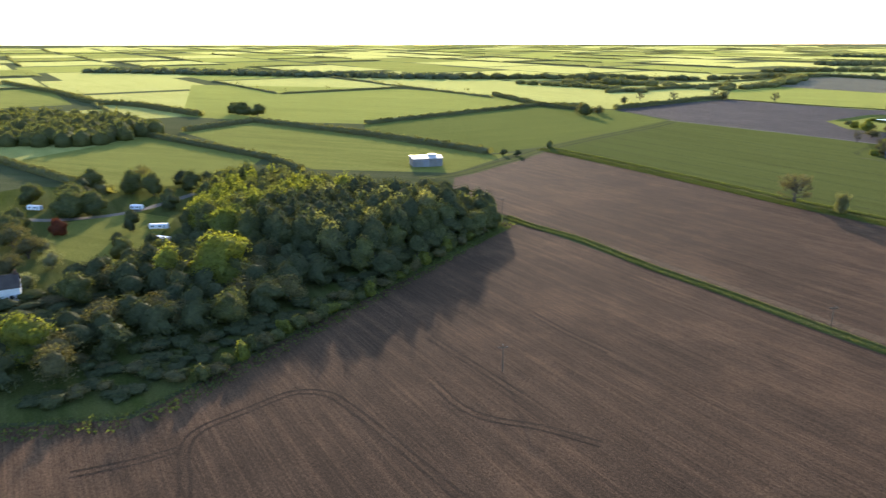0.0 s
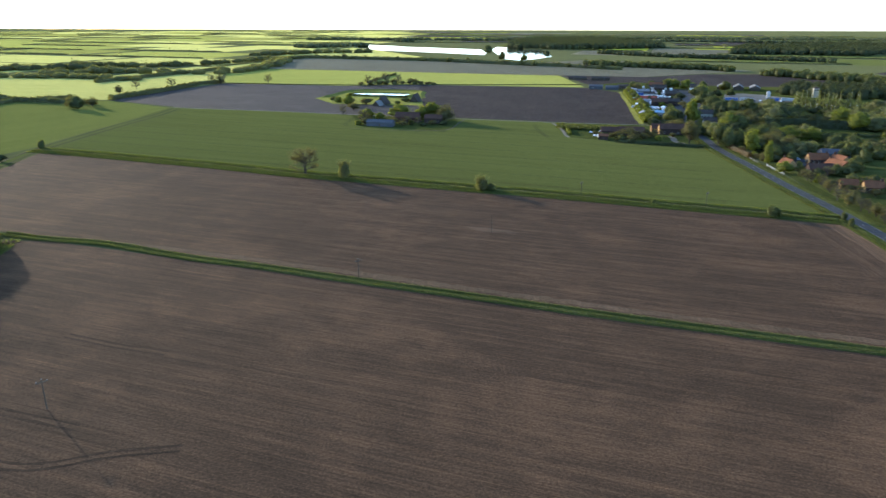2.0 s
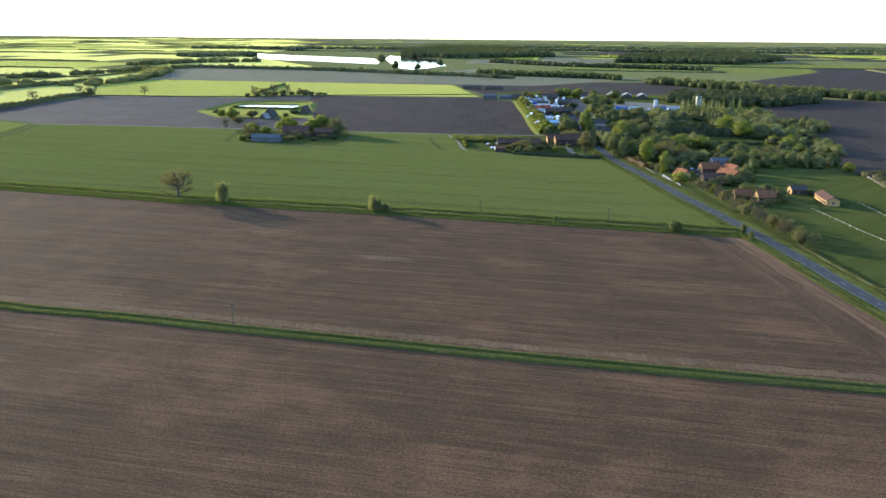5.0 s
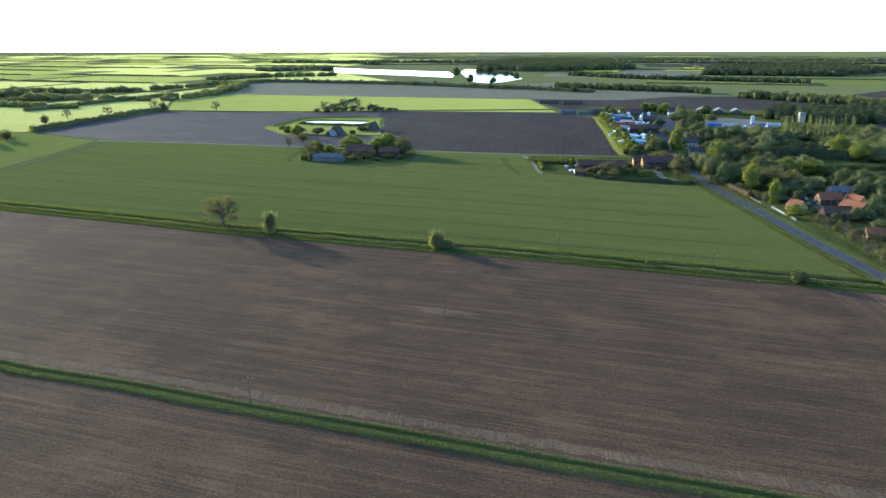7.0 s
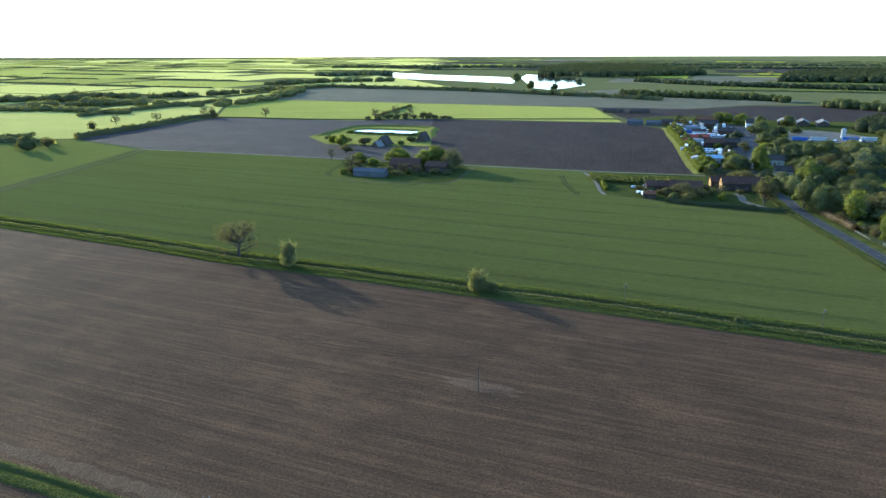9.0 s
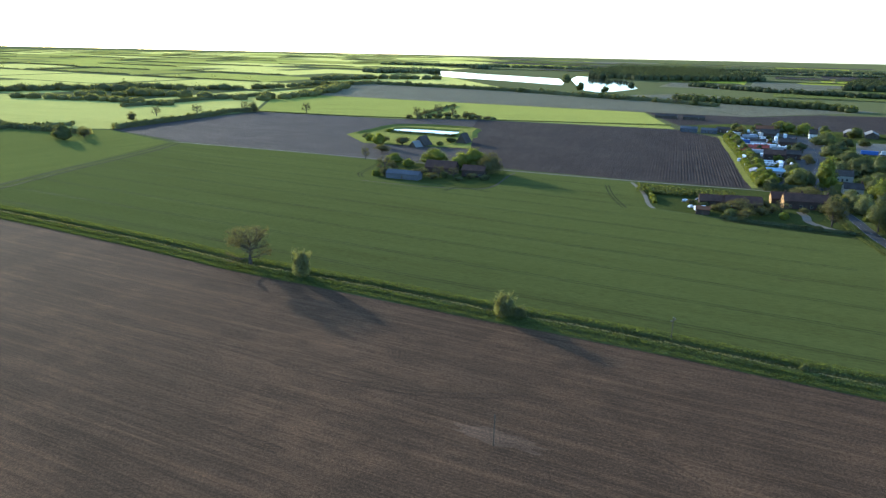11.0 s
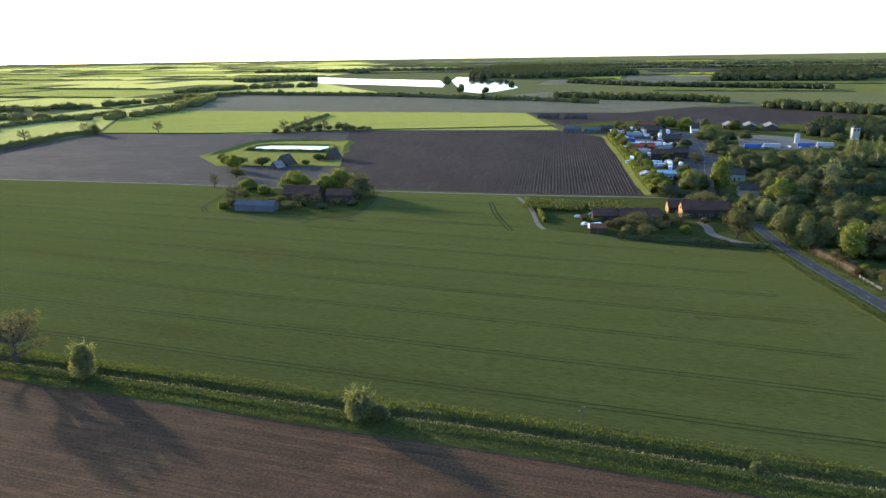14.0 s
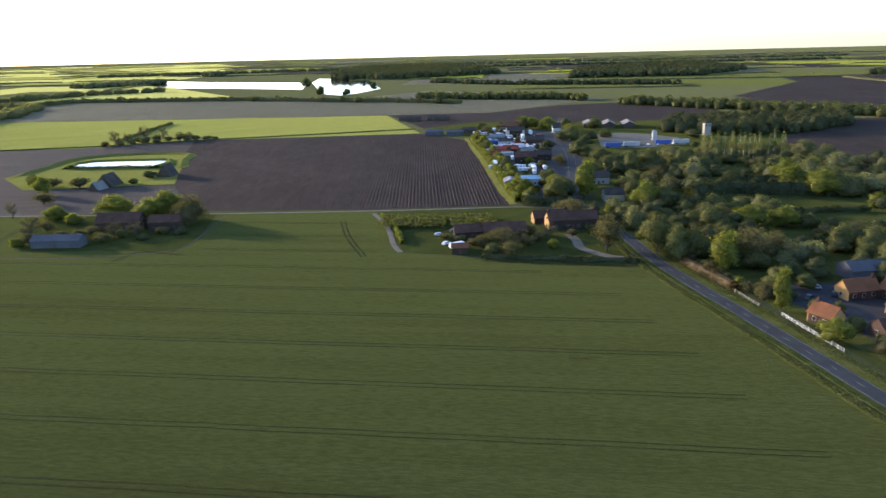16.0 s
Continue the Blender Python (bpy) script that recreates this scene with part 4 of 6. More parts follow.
def plant(key, x, y, h, w, label, category="tree", group="", z=0.0):
    h0, w0 = SIZE[key.split("_")[0]]
    m = pose(x, y, z - (0.07 * h if key.startswith("broad") else 0.0), 0, 0, PLANT.uniform(0, 360)) @ Matrix.Diagonal((w / w0, w / w0, h / h0, 1))
    ob = copy_thing(MODELS[key], m)
    del ob["light"]
    return tagged(ob, label, category, group)


def plant_mass(name, spots, label):
    """Many inner trees of a wood as one mass. spots: (model, x, y, height, width)."""
    vs, fs, ms, smooth, mats, n = [], [], [], [], [], 0
    for key, x, y, h, w in spots:
        h0, w0 = SIZE[key.split("_")[0]]
        a = PLANT.uniform(0, 6.28)
        kind, seed = MODELS[key]["light"].split()
        v, f, solid, mat = LIGHT[(kind, int(seed))]
        v = v * (w / w0, w / w0, h / h0)
        v = np.stack([v[:, 0] * math.cos(a) - v[:, 1] * math.sin(a) + x, v[:, 0] * math.sin(a) + v[:, 1] * math.cos(a) + y, v[:, 2] - 0.07 * h], 1)
        if mat not in mats:
            mats.append(mat)
        fs.append(f + n)
        ms.append(np.full(len(f), mats.index(mat)))
        smooth.append(np.arange(len(f)) < solid)
        vs.append(v)
        n += len(v)
    me = bpy.data.meshes.new(name)
    me.from_pydata(np.concatenate(vs).tolist(), [], np.concatenate(fs).tolist())
    for mat in mats:
        me.materials.append(mat)
    me.polygons.foreach_set("material_index", np.concatenate(ms))
    me.polygons.foreach_set("use_smooth", np.concatenate(smooth))
    me.update()
    return tagged(new(name, me), label, "woodland", kind="stuff")


# the lone trees and shrubs on the field margin
plant("bare_a", -66.5, 234.5, 16.0, 18.5, "lone oak with bare branches and brown opening buds")
plant("willow_a", -45.5, 221, 11.5, 7.5, "pale leafing willow shrub on the ditch bank", "shrub")
plant("willow_b", 21.5, 187.5, 8.6, 7.5, "rounded pale shrub on the ditch bank", "shrub")
plant("willow_b", 26, 186.5, 4.6, 5, "low green shrub at the ditch", "shrub")
plant("bush_a", 137, 126, 5.8, 9.5, "low broad green bush at the end of the margin", "shrub")
plant("bush_a", 95, 153, 3.0, 4, "small green shrub on the ditch bank", "shrub")
plant("bush_a", -238, 331, 7.0, 7, "dark shrub at the field corner", "shrub")
for x, y in ((160, 108), (164, 118)):
    plant("bush_a", x, y, 4.5, 4, "small green bush at the roadside", "shrub")

# the wood beside the near field
WOOD = [(-174, 122), (-173, 60), (-172, 0), (-171, -40), (-174, -58), (-200, -78), (-262, -50), (-255, 10), (-262, 36), (-300, 74), (-314, 114), (-268, 132), (-215, 146), (-185, 138)]
kinds = ["broad_a", "broad_b", "broad_c", "broad_d", "broad_e", "broad_a", "broad_c", "broad_e"]
mass, low = [], []
for k, (x, y) in enumerate(spread_in(WOOD, 7.0, 3)):
    depth = -172 - x  # how far in from the field
    if y > 38:
        h = PLANT.uniform(9, 12) if depth < 8 else PLANT.uniform(15, 18) if depth < 15 else PLANT.uniform(19.5, 21.5)
        if y > 112:
            h = min(h, PLANT.uniform(12, 15))
        # leaf colour paints the shaded front dark and the far rim sunlit
        choice = kinds if depth > 75 else ("broad_d", "broad_c", "broad_d", "broad_d", "broad_g", "broad_d") if depth > 15 else ("broad_d", "broad_d", "broad_c", "broad_d", "broad_a")
    else:
        h = PLANT.uniform(9.5, 12.5) if x > -215 or y > -20 else PLANT.uniform(2.5, 4.5)
        choice = ("broad_d", "broad_d", "broad_c", "broad_d", "broad_f")
        if depth < 13 or (y < -30 and depth < 24):
            # mostly dark bushes, so the shade at the foot is in their colour
            for _ in range(5):
                low.append((PLANT.choice(("bush_d", "bush_d", "bush_a", "bush_c", "bush_d", "bush_d")), x + PLANT.uniform(-4.5, 4.5), y + PLANT.uniform(-4.5, 4.5), PLANT.uniform(1.6, 3.8), PLANT.uniform(4.5, 8)))
            continue
    if depth < 14:
        plant(PLANT.choice(choice), x, y, h, PLANT.uniform(11, 14), "leafy tree at the edge of the wood", "tree", "trees of the wood")
    else:
        mass.append((PLANT.choice(choice), x, y, h, PLANT.uniform(14, 18) if h > 14 else PLANT.uniform(11, 14)))
plant_mass("wood_canopy", mass, "dense leafy trees inside the wood")
plant_mass("wood_scrub", low, "scrub at the foot of the wood, its shade in the leaf colour")
for k, (x, y, ux, uy) in enumerate(along([(-172, 118), (-169, 60), (-168, 0), (-168, -45)], 4.5)):
    plant(("bush_a", "bush_b", "bush_a", "bush_c")[k % 4], x + PLANT.uniform(-2, 1.5), y, PLANT.uniform(3, 6), PLANT.uniform(5, 8), "shrub at the sunny edge of the wood", "shrub", "shrubs along the wood")
for key, x, y, h, w in (("broad_b", -216, 5, 22, 24), ("broad_b", -231, -2, 17, 12), ("broad_b", -214, -61, 16, 16), ("broad_e", -243, 56, 17, 8), ("broad_d", -300, 32, 12, 8), ("broad_d", -283, 14, 8, 7),
        ("broad_red", -321, 12, 9, 8), ("broad_pale", -281, -14, 9, 9), ("broad_f", -300, -12, 12, 13), ("broad_f", -318, -8, 13, 14), ("broad_pale", -268, -30, 7, 8), ("broad_c", -346, 33, 15, 18), ("broad_c", -356, 42, 15, 16), ("broad_a", -340, 40, 14, 14),
        ("broad_c", -364, 78, 16, 14), ("broad_f", -372, 90, 16, 14), ("broad_a", -352, 82, 15, 12), ("broad_d", -356, 104, 11, 14), ("broad_d", -346, 112, 10, 12), ("broad_a", -268, 5, 11, 9), ("broad_d", -262, 30, 12, 8), ("broad_c", -290, 52, 9, 7)):
    plant(key, x, y, h, w, "tree standing by the camp site lawn", "tree", "trees round the camp site")


# hedges
def hedge(line, width, height, mat, label, seed, dense=6.0, size=0.7, name="hedge"):
    """A hedge: a bumpy woody body under a coat of leaves."""
    rng = np.random.default_rng(seed)
    base = thing(name, (line[0][0], line[0][1], 0), 0, label, "hedge")
    ox, oy = line[0]
    local = [(x - ox, y - oy) for x, y in line]
    pts = np.array([(x, y, -uy, ux) for x, y, ux, uy in along(local, 0.5)])
    count = int(len(pts) * 0.5 * dense * 1.7)
    p = pts[rng.integers(0, len(pts), count)]
    a = rng.uniform(0, math.pi, count)
    wob = 0.8 + 0.25 * np.sin(p[:, 0] * 0.5) * np.sin(p[:, 1] * 0.37 + 1) + 0.15 * np.sin(p[:, 0] * 1.7 + p[:, 1])
    o, z = np.cos(a) * width / 2 * wob, np.sin(a) ** 0.7 * height * wob
    c = np.stack([p[:, 0] + p[:, 2] * o, p[:, 1] + p[:, 3] * o, z], 1)
    out = np.stack([p[:, 2] * np.cos(a), p[:, 3] * np.cos(a), np.sin(a)], 1)
    v, f = leaves(c, out, size * 0.9, rng)
    ob = new("foliage", mesh_of("foliage", v, f, M[mat]))
    ob.parent = base
    spine = [(x, y) for x, y, _, _ in along(local, 1.5)]
    body = sweep("leafy_body", spine[1:-1] if len(spine) > 8 else spine, [(width * 0.4, 0.0), (width * 0.42, height * 0.45), (width * 0.3, height * 0.7), (0, height * 0.82), (-width * 0.3, height * 0.7), (-width * 0.42, height * 0.45), (-width * 0.4, 0.0)], M[mat], wobble=0.07 * width, seed=seed, kind="")
    body.parent = base
    return base


hedge([(-540, 252), (-541, 334), (-400, 317), (-330, 303), (-262, 286)], 6, 5, "leaf_hedge", "thick dark hedge between fields", 51, 34, 0.46)
hedge([(-547, 220), (-460, 206), (-379, 192), (-330, 170)], 5, 4.5, "leaf_hedge", "dark hedge between two meadows", 52, 34, 0.46)
hedge([(-560, 98), (-520, 92), (-414, 77), (-373, 72)], 5, 4.5, "leaf_hedge", "dark hedge at the camp site", 53, 34, 0.46)
hedge([(121.5, 404), (122, 385), (117.5, 358), (116, 352)], 2.5, 2.2, "leaf_fresh", "clipped green hedge along the gravel lane", 54, 40, 0.32)
for k, (x, y, ux, uy) in enumerate(along([(200, 402), (212, 440), (224, 478), (245, 545), (266, 618), (276, 650)], 7.5)):
    plant(("broad_c", "broad_e", "bush_b", "broad_a", "broad_f", "broad_e", "bush_a")[k % 7], x + PLANT.uniform(-2, 2), y + PLANT.uniform(-2, 2), PLANT.uniform(5.5, 9.5), PLANT.uniform(7, 10), "leafy tree in the row beside the ridged field", "tree", "trees beside the ridged field")
sweep("grass_strip", curve_through([(189, 400), (200, 440), (212, 478), (233, 545), (254, 618), (266, 655)]), [(1.2, 0.06), (0, 0.12), (-3, 0.06)], M["pasture"], "sunlit grass strip beside the ridged field", "verge", wobble=0.4)
hedge([(195, 404), (206, 440), (218, 478), (239, 545), (260, 618), (271, 650)], 5, 4, "leaf_fresh", "tall sunny hedge beside the ridged field", 55, 22, 0.6)
hedge([(139, 321), (150, 313), (167, 303), (190, 291)], 3.5, 2.2, "leaf_dark", "low dark garden hedge by the wheat field", 56, 45, 0.35)
hedge([(193, 396), (204, 392), (214, 390)], 6, 5, "leaf_dark", "tall dark hedge block behind the brick house", 58, 60, 0.4)
hedge([(203.5, 290), (201.5, 268), (199, 252)], 3.4, 3.6, "leaf_rust", "rust brown hedge along the road", 57, 90, 0.22)
for k, (x, y, ux, uy) in enumerate(along([(205, 288), (203, 262), (199, 242)], 4.2)):
    plant(("bush_a", "bush_c", "bush_a", "bush_b", "bush_c")[k % 5], x + PLANT.uniform(0, 3), y, PLANT.uniform(3, 5), PLANT.uniform(4, 6), "shrub behind the roadside hedge", "shrub", "roadside growth")
hedge([(-440, 374), (-375, 612), (-330, 640)], 4, 4, "leaf_hedge", "dark hedge between distant fields", 60, 14, 0.95)
hedge([(-286, 618), (-252, 708), (-228, 790), (-205, 808)], 5, 5.5, "leaf_hedge", "thick hedge along the ploughed field", 61, 22, 0.65)
hedge([(-205, 808), (-100, 775), (-20, 762), (47, 764), (150, 752), (250, 744)], 1.5, 1.0, "leaf_hedge", "thin low hedge behind the ploughed fields", 62, 4, 0.6)
hedge([(-368, 826), (-297, 971), (-248, 1056)], 5, 5, "leaf_hedge", "distant hedge grown with trees", 63, 14, 0.95)
hedge([(-211, 1298), (-130, 1400), (-18, 1344), (129, 1265), (253, 1141), (329, 1090), (400, 1000)], 7, 7, "leaf_hedge", "tall hedge before the lakes", 64, 14, 0.95)
hedge([(-1288, 493), (-1000, 420), (-841, 364), (-765, 370), (-620, 340)], 7, 6, "leaf_hedge", "far dark hedge in the haze", 65, 14, 0.95)
hedge([(-483, 710), (-374, 615), (-330, 596), (-288, 582)], 5, 5, "leaf_hedge", "hedge between sunlit fields", 66, 14, 0.95)

hedge([(-22, 789), (0, 862), (24, 937)], 4, 3, "leaf_hedge", "low hedge across the pale pasture", 71, 20, 0.6)
for k, (x, y, ux, uy) in enumerate(along([(-200, 1310), (-130, 1398), (-18, 1342), (129, 1263), (253, 1139), (400, 1000)], 31)):
    if k % 4 != 1:
        plant(("broad_g", "broad_f", "broad_g", "bare_b", "broad_c")[k % 5], x + PLANT.uniform(-8, 8), y + PLANT.uniform(-4, 4), PLANT.uniform(8, 14), PLANT.uniform(10, 16), "tree standing in the long hedge before the lakes", "tree", "hedgerow trees")

# far hedgerows, joined: a solid body under loose growth, with a taller tree here and there
rng = np.random.default_rng(91)
cs, vs, fs, n0 = [], [], [], 0
for (x0, y0), (x1, y1) in FAR_EDGES:
    length = math.hypot(x1 - x0, y1 - y0)
    nx, ny = -(y1 - y0) / length, (x1 - x0) / length
    n = int(length / 1.7)
    t = rng.uniform(0, 1, n)
    tall = 2.6 + 5.5 * (np.sin(t * 23 + x0) > 0.8) + rng.uniform(0, 1.6, n)
    cs.append(np.stack([x0 + (x1 - x0) * t + rng.normal(0, 1.3, n), y0 + (y1 - y0) * t + rng.normal(0, 1.3, n), tall * rng.uniform(0.35, 1, n)], 1))
    steps = max(3, int(length / 14))
    for i, q in enumerate(np.linspace(0, 1, steps)):
        px, py = x0 + (x1 - x0) * q, y0 + (y1 - y0) * q
        z = rng.uniform(1.7, 3.0) if 0 < i < steps - 1 else 0.0
        vs += [(px + nx * 1.9, py + ny * 1.9, 0), (px + nx * rng.uniform(0.3, 1.3), py + ny * 0.8, z), (px - nx * rng.uniform(0.3, 1.3), py - ny * 0.8, z), (px - nx * 1.9, py - ny * 1.9, 0)]
        if i:
            fs += [(n0 + 4 * i + j + 1, n0 + 4 * i + j, n0 + 4 * i - 4 + j, n0 + 4 * i - 3 + j) for j in range(3)]
    n0 += 4 * steps
cs = np.concatenate(cs)
v, f = leaves(cs, np.tile([0.0, 0.0, 0.6], (len(cs), 1)), 1.3, rng)
tagged(new("far_hedgerows", mesh_of("far_hedgerows", np.concatenate([np.array(vs), v]), fs + (f + n0).tolist(), M["leaf_hedge"])), "hedgerows dividing the far fields", "hedgerow", kind="stuff")

# added hedge: makes the dark line of a ditch shadow along the verge
hedge([(173, 96), (167, 70), (161.5, 42), (157.5, 14), (153, -14), (146, -50)], 1.6, 1.3, "leaf_mid", "low hedge standing in for the ditch shadow along the road", 67, 30, 0.3)
# single hedgerow trees
for key, x, y, h, w in (("bare_b", -292, 735, 13, 12), ("bare_b", -258, 760, 13, 14), ("bare_b", -220, 810, 14, 12), ("broad_f", -206, 795, 16, 12), ("bare_b", -148, 802, 14, 13), ("broad_f", -296, 684, 12, 10), ("bare_b", -21, 757, 16, 12), ("bare_b", 2, 784, 17, 13), ("broad_f", 12, 775, 9, 12), ("broad_f", 32, 767, 11, 12), ("bush_c", 45, 768, 5, 12), ("bush_a", -8, 765, 6, 10), ("bare_b", -12, 770, 12, 10), ("bare_b", 18, 780, 15, 11), ("bush_c", -30, 760, 5, 9), ("broad_f", 40, 775, 9, 10), ("bush_c", 55, 768, 4, 12), ("bush_g", -18, 762, 5, 11), ("bush_g", 3, 772, 6, 12), ("bush_c", 22, 772, 5, 11), ("bush_g", 38, 768, 6, 12), ("bush_c", -4, 780, 5, 10), ("bush_g", 12, 765, 4, 10), ("bush_g", 62, 766, 3.5, 10),
        ("broad_c", -292, 545, 15, 16), ("broad_f", -300, 555, 14, 14), ("broad_f", -283, 560, 12, 12), ("broad_a", -590, 367, 17, 22), ("broad_a", -575, 372, 15, 18), ("broad_c", -608, 372, 15, 18), ("broad_d", -244, 290, 5, 7), ("broad_d", -254, 289, 5, 7), ("broad_a", 286, 1590, 24, 22), ("broad_a", 262, 1310, 20, 16), ("broad_d", 380, 1400, 18, 16), ("broad_a", 300, 1278, 14, 16)):
    plant(key, x, y, h, w, "hedgerow tree between the far fields", "tree", "hedgerow trees")

# bare roadside growth and gardens by the houses
for k, (x, y, ux, uy) in enumerate(along([(176, 100), (183, 128), (189, 155), (193, 180), (196, 196)], 5.5)):
    plant(("bare_b", "bare_b", "bare_b", "bush_c", "bare_b")[k % 5], x + PLANT.uniform(-1, 3), y + PLANT.uniform(-1.5, 1.5), PLANT.uniform(4.5, 7.5), PLANT.uniform(5, 7), "thin leafless growth beside the road", "shrub", "roadside growth")
for key, x, y, h, w in (("broad_c", 218, 200, 8, 9), ("broad_d", 206, 198, 6, 8), ("broad_c", 232, 207, 8, 9), ("broad_a", 240, 214, 9, 10), ("broad_d", 246, 222, 7, 8), ("broad_c", 206, 214, 5, 6), ("bush_a", 205, 205, 3, 6), ("broad_d", 250, 240, 9, 10), ("broad_c", 262, 244, 9, 10), ("broad_a", 222, 246, 6, 7), ("broad_c", 256, 230, 10, 11), ("broad_a", 212, 250, 9, 9), ("broad_d", 222, 255, 8, 10), ("bush_a", 208, 230, 4, 6), ("bush_a", 213, 226, 4, 5), ("broad_f", 203, 244, 7, 8), ("broad_d", 232, 252, 9, 10), ("broad_c", 216, 184, 6, 8), ("bush_c", 201, 166, 4, 6), ("bare_b", 196, 168, 7, 7), ("bare_b", 201, 158, 6, 7), ("bush_c", 207, 155, 4, 7), ("broad_f", 217, 157, 6, 7), ("broad_c", 223, 168, 7, 8), ("bare_b", 214, 172, 7, 8), ("broad_f", 199, 200, 6, 7), ("broad_d", 222, 196, 7, 8), ("bare_b", 212, 198, 7, 8), ("broad_f", 236, 208, 7, 8), ("bush_d", 246, 160, 3, 7), ("bush_d", 245, 170, 3, 6), ("bush_a", 214, 160, 4, 6), ("broad_c", 222, 176, 7, 8)):
    plant(key, x, y, h, w, "leafy tree between the roadside houses", "shrub" if key.startswith("bush") else "tree", "garden trees")
for key, x, y, h, w in (("broad_a", -330, -4, 13, 14), ("broad_c", -345, 8, 12, 13), ("broad_d", -306, -24, 11, 12), ("broad_c", -330, -26, 13, 14), ("broad_a", -350, -30, 13, 14), ("broad_c", -366, 46, 14, 15), ("broad_d", -376, 58, 13, 14), ("broad_a", -385, 36, 13, 13), ("broad_c", -330, 74, 10, 10), ("broad_d", -318, 66, 9, 10), ("broad_c", -342, 98, 14, 13), ("broad_a", -330, 108, 14, 13), ("broad_d", -322, 92, 12, 12), ("broad_a", -338, 122, 12, 12), ("broad_c", -392, 74, 14, 14), ("broad_a", -310, -40, 12, 13), ("broad_c", -286, -52, 12, 13), ("broad_d", -280, -70, 11, 12), ("broad_pale", -300, -6, 8, 9), ("broad_f", -286, -26, 10, 11), ("broad_d", -250, -16, 12, 12), ("broad_a", -240, -30, 13, 12), ("broad_d", -268, 18, 9, 8), ("broad_d", -246, -2, 11, 10)):
    plant(key, x, y, h, w, "leafy tree round the camp site", "tree", "trees round the camp site")

# farm trees
for key, x, y, h, w, label in (("broad_b", -1, 464, 13, 22, "broad bright green tree at the farm"), ("broad_e", 24, 444, 18, 21, "tall leafing tree at the farm"), ("broad_f", 36, 434, 17, 16, "thinly leafed tree at the farm"), ("broad_b", -28, 469, 8, 14, "low bright green tree at the farm"), ("bare_b", -32, 428, 13, 12, "thin bare tree at the farm"), ("broad_e", -45, 542, 14, 11, "sunlit tree by the reservoir"),
        ("bare_b", -49, 479, 11, 7, "small bare tree at the track"), ("broad_f", -40, 511, 9, 13, "brownish tree by the reservoir"), ("bush_c", -20, 425, 4, 8, "brown shrub beside the shed"), ("bush_a", 5, 415, 4.5, 8, "green shrub before the barn"), ("bush_b", -36, 418, 4, 7, "green shrub at the farm corner"), ("bush_a", 12, 575, 5, 14, "green scrub by the reservoir"), ("bush_b", -43, 641, 3.5, 7, "green shrub at the end of the bank"), ("bush_g", -60, 600, 4, 10, "grey green scrub by the reservoir"), ("bush_a", 8, 440, 6, 8, "shrub beside the barn"), ("bush_c", -27, 557, 7.0, 14, "grey brown mound of scrub by the reservoir"), ("bush_c", -43, 566, 6.5, 15, "grey brown mound of scrub by the reservoir"), ("bush_b", -55, 575, 7, 10, "bright green shrub by the reservoir"), ("bush_a", 3, 556, 4, 9, "green shrub by the store"), ("bare_b", 2, 419, 8, 9, "bare brown tree before the barn"), ("bare_b", 11, 417, 7, 9, "bare brown tree before the barn"), ("broad_f", -8, 424, 6, 8, "brown budding tree beside the shed"), ("broad_f", 32, 426, 15, 13, "tall brown budding tree beside the farmhouse"), ("broad_e", 16, 441, 15, 14, "leafing tree behind the farmhouse"), ("bush_c", 22, 414, 4, 8, "brown shrub before the farmhouse"), ("bush_c", -2, 410, 4.5, 9, "brown shrub before the barn"), ("bush_d", 30, 410, 4, 8, "dark shrub beside the farmhouse"), ("bush_c", -12, 420, 5, 9, "brown shrub behind the shed"), ("broad_f", -28, 440, 8, 9, "brown budding tree behind the shed"), ("broad_e", -18, 452, 7, 9, "leafing tree behind the shed"), ("bush_d", 14, 407, 3, 7, "dark shrub by the pale path"), ("bush_c", -31, 418, 6, 8, "brown shrub beside the shed")):
    plant(key, x, y, h, w, label, "shrub" if key.startswith("bush") else "tree", "farm trees")
tufts("reeds", [(-40, 636), (-10, 624), (14, 613)], [(-1.5, 1.5, 2.2, 14, 0.5)], "leaf_dark", "dark reeds along the reservoir edge", 12, "reeds")
tufts("garden_scrub", [(122, 400), (150, 388), (170, 382)], [(-22, -2, 2.2, 60, 0.6)], "leaf_mid", "low green garden scrub", 13, "scrub")

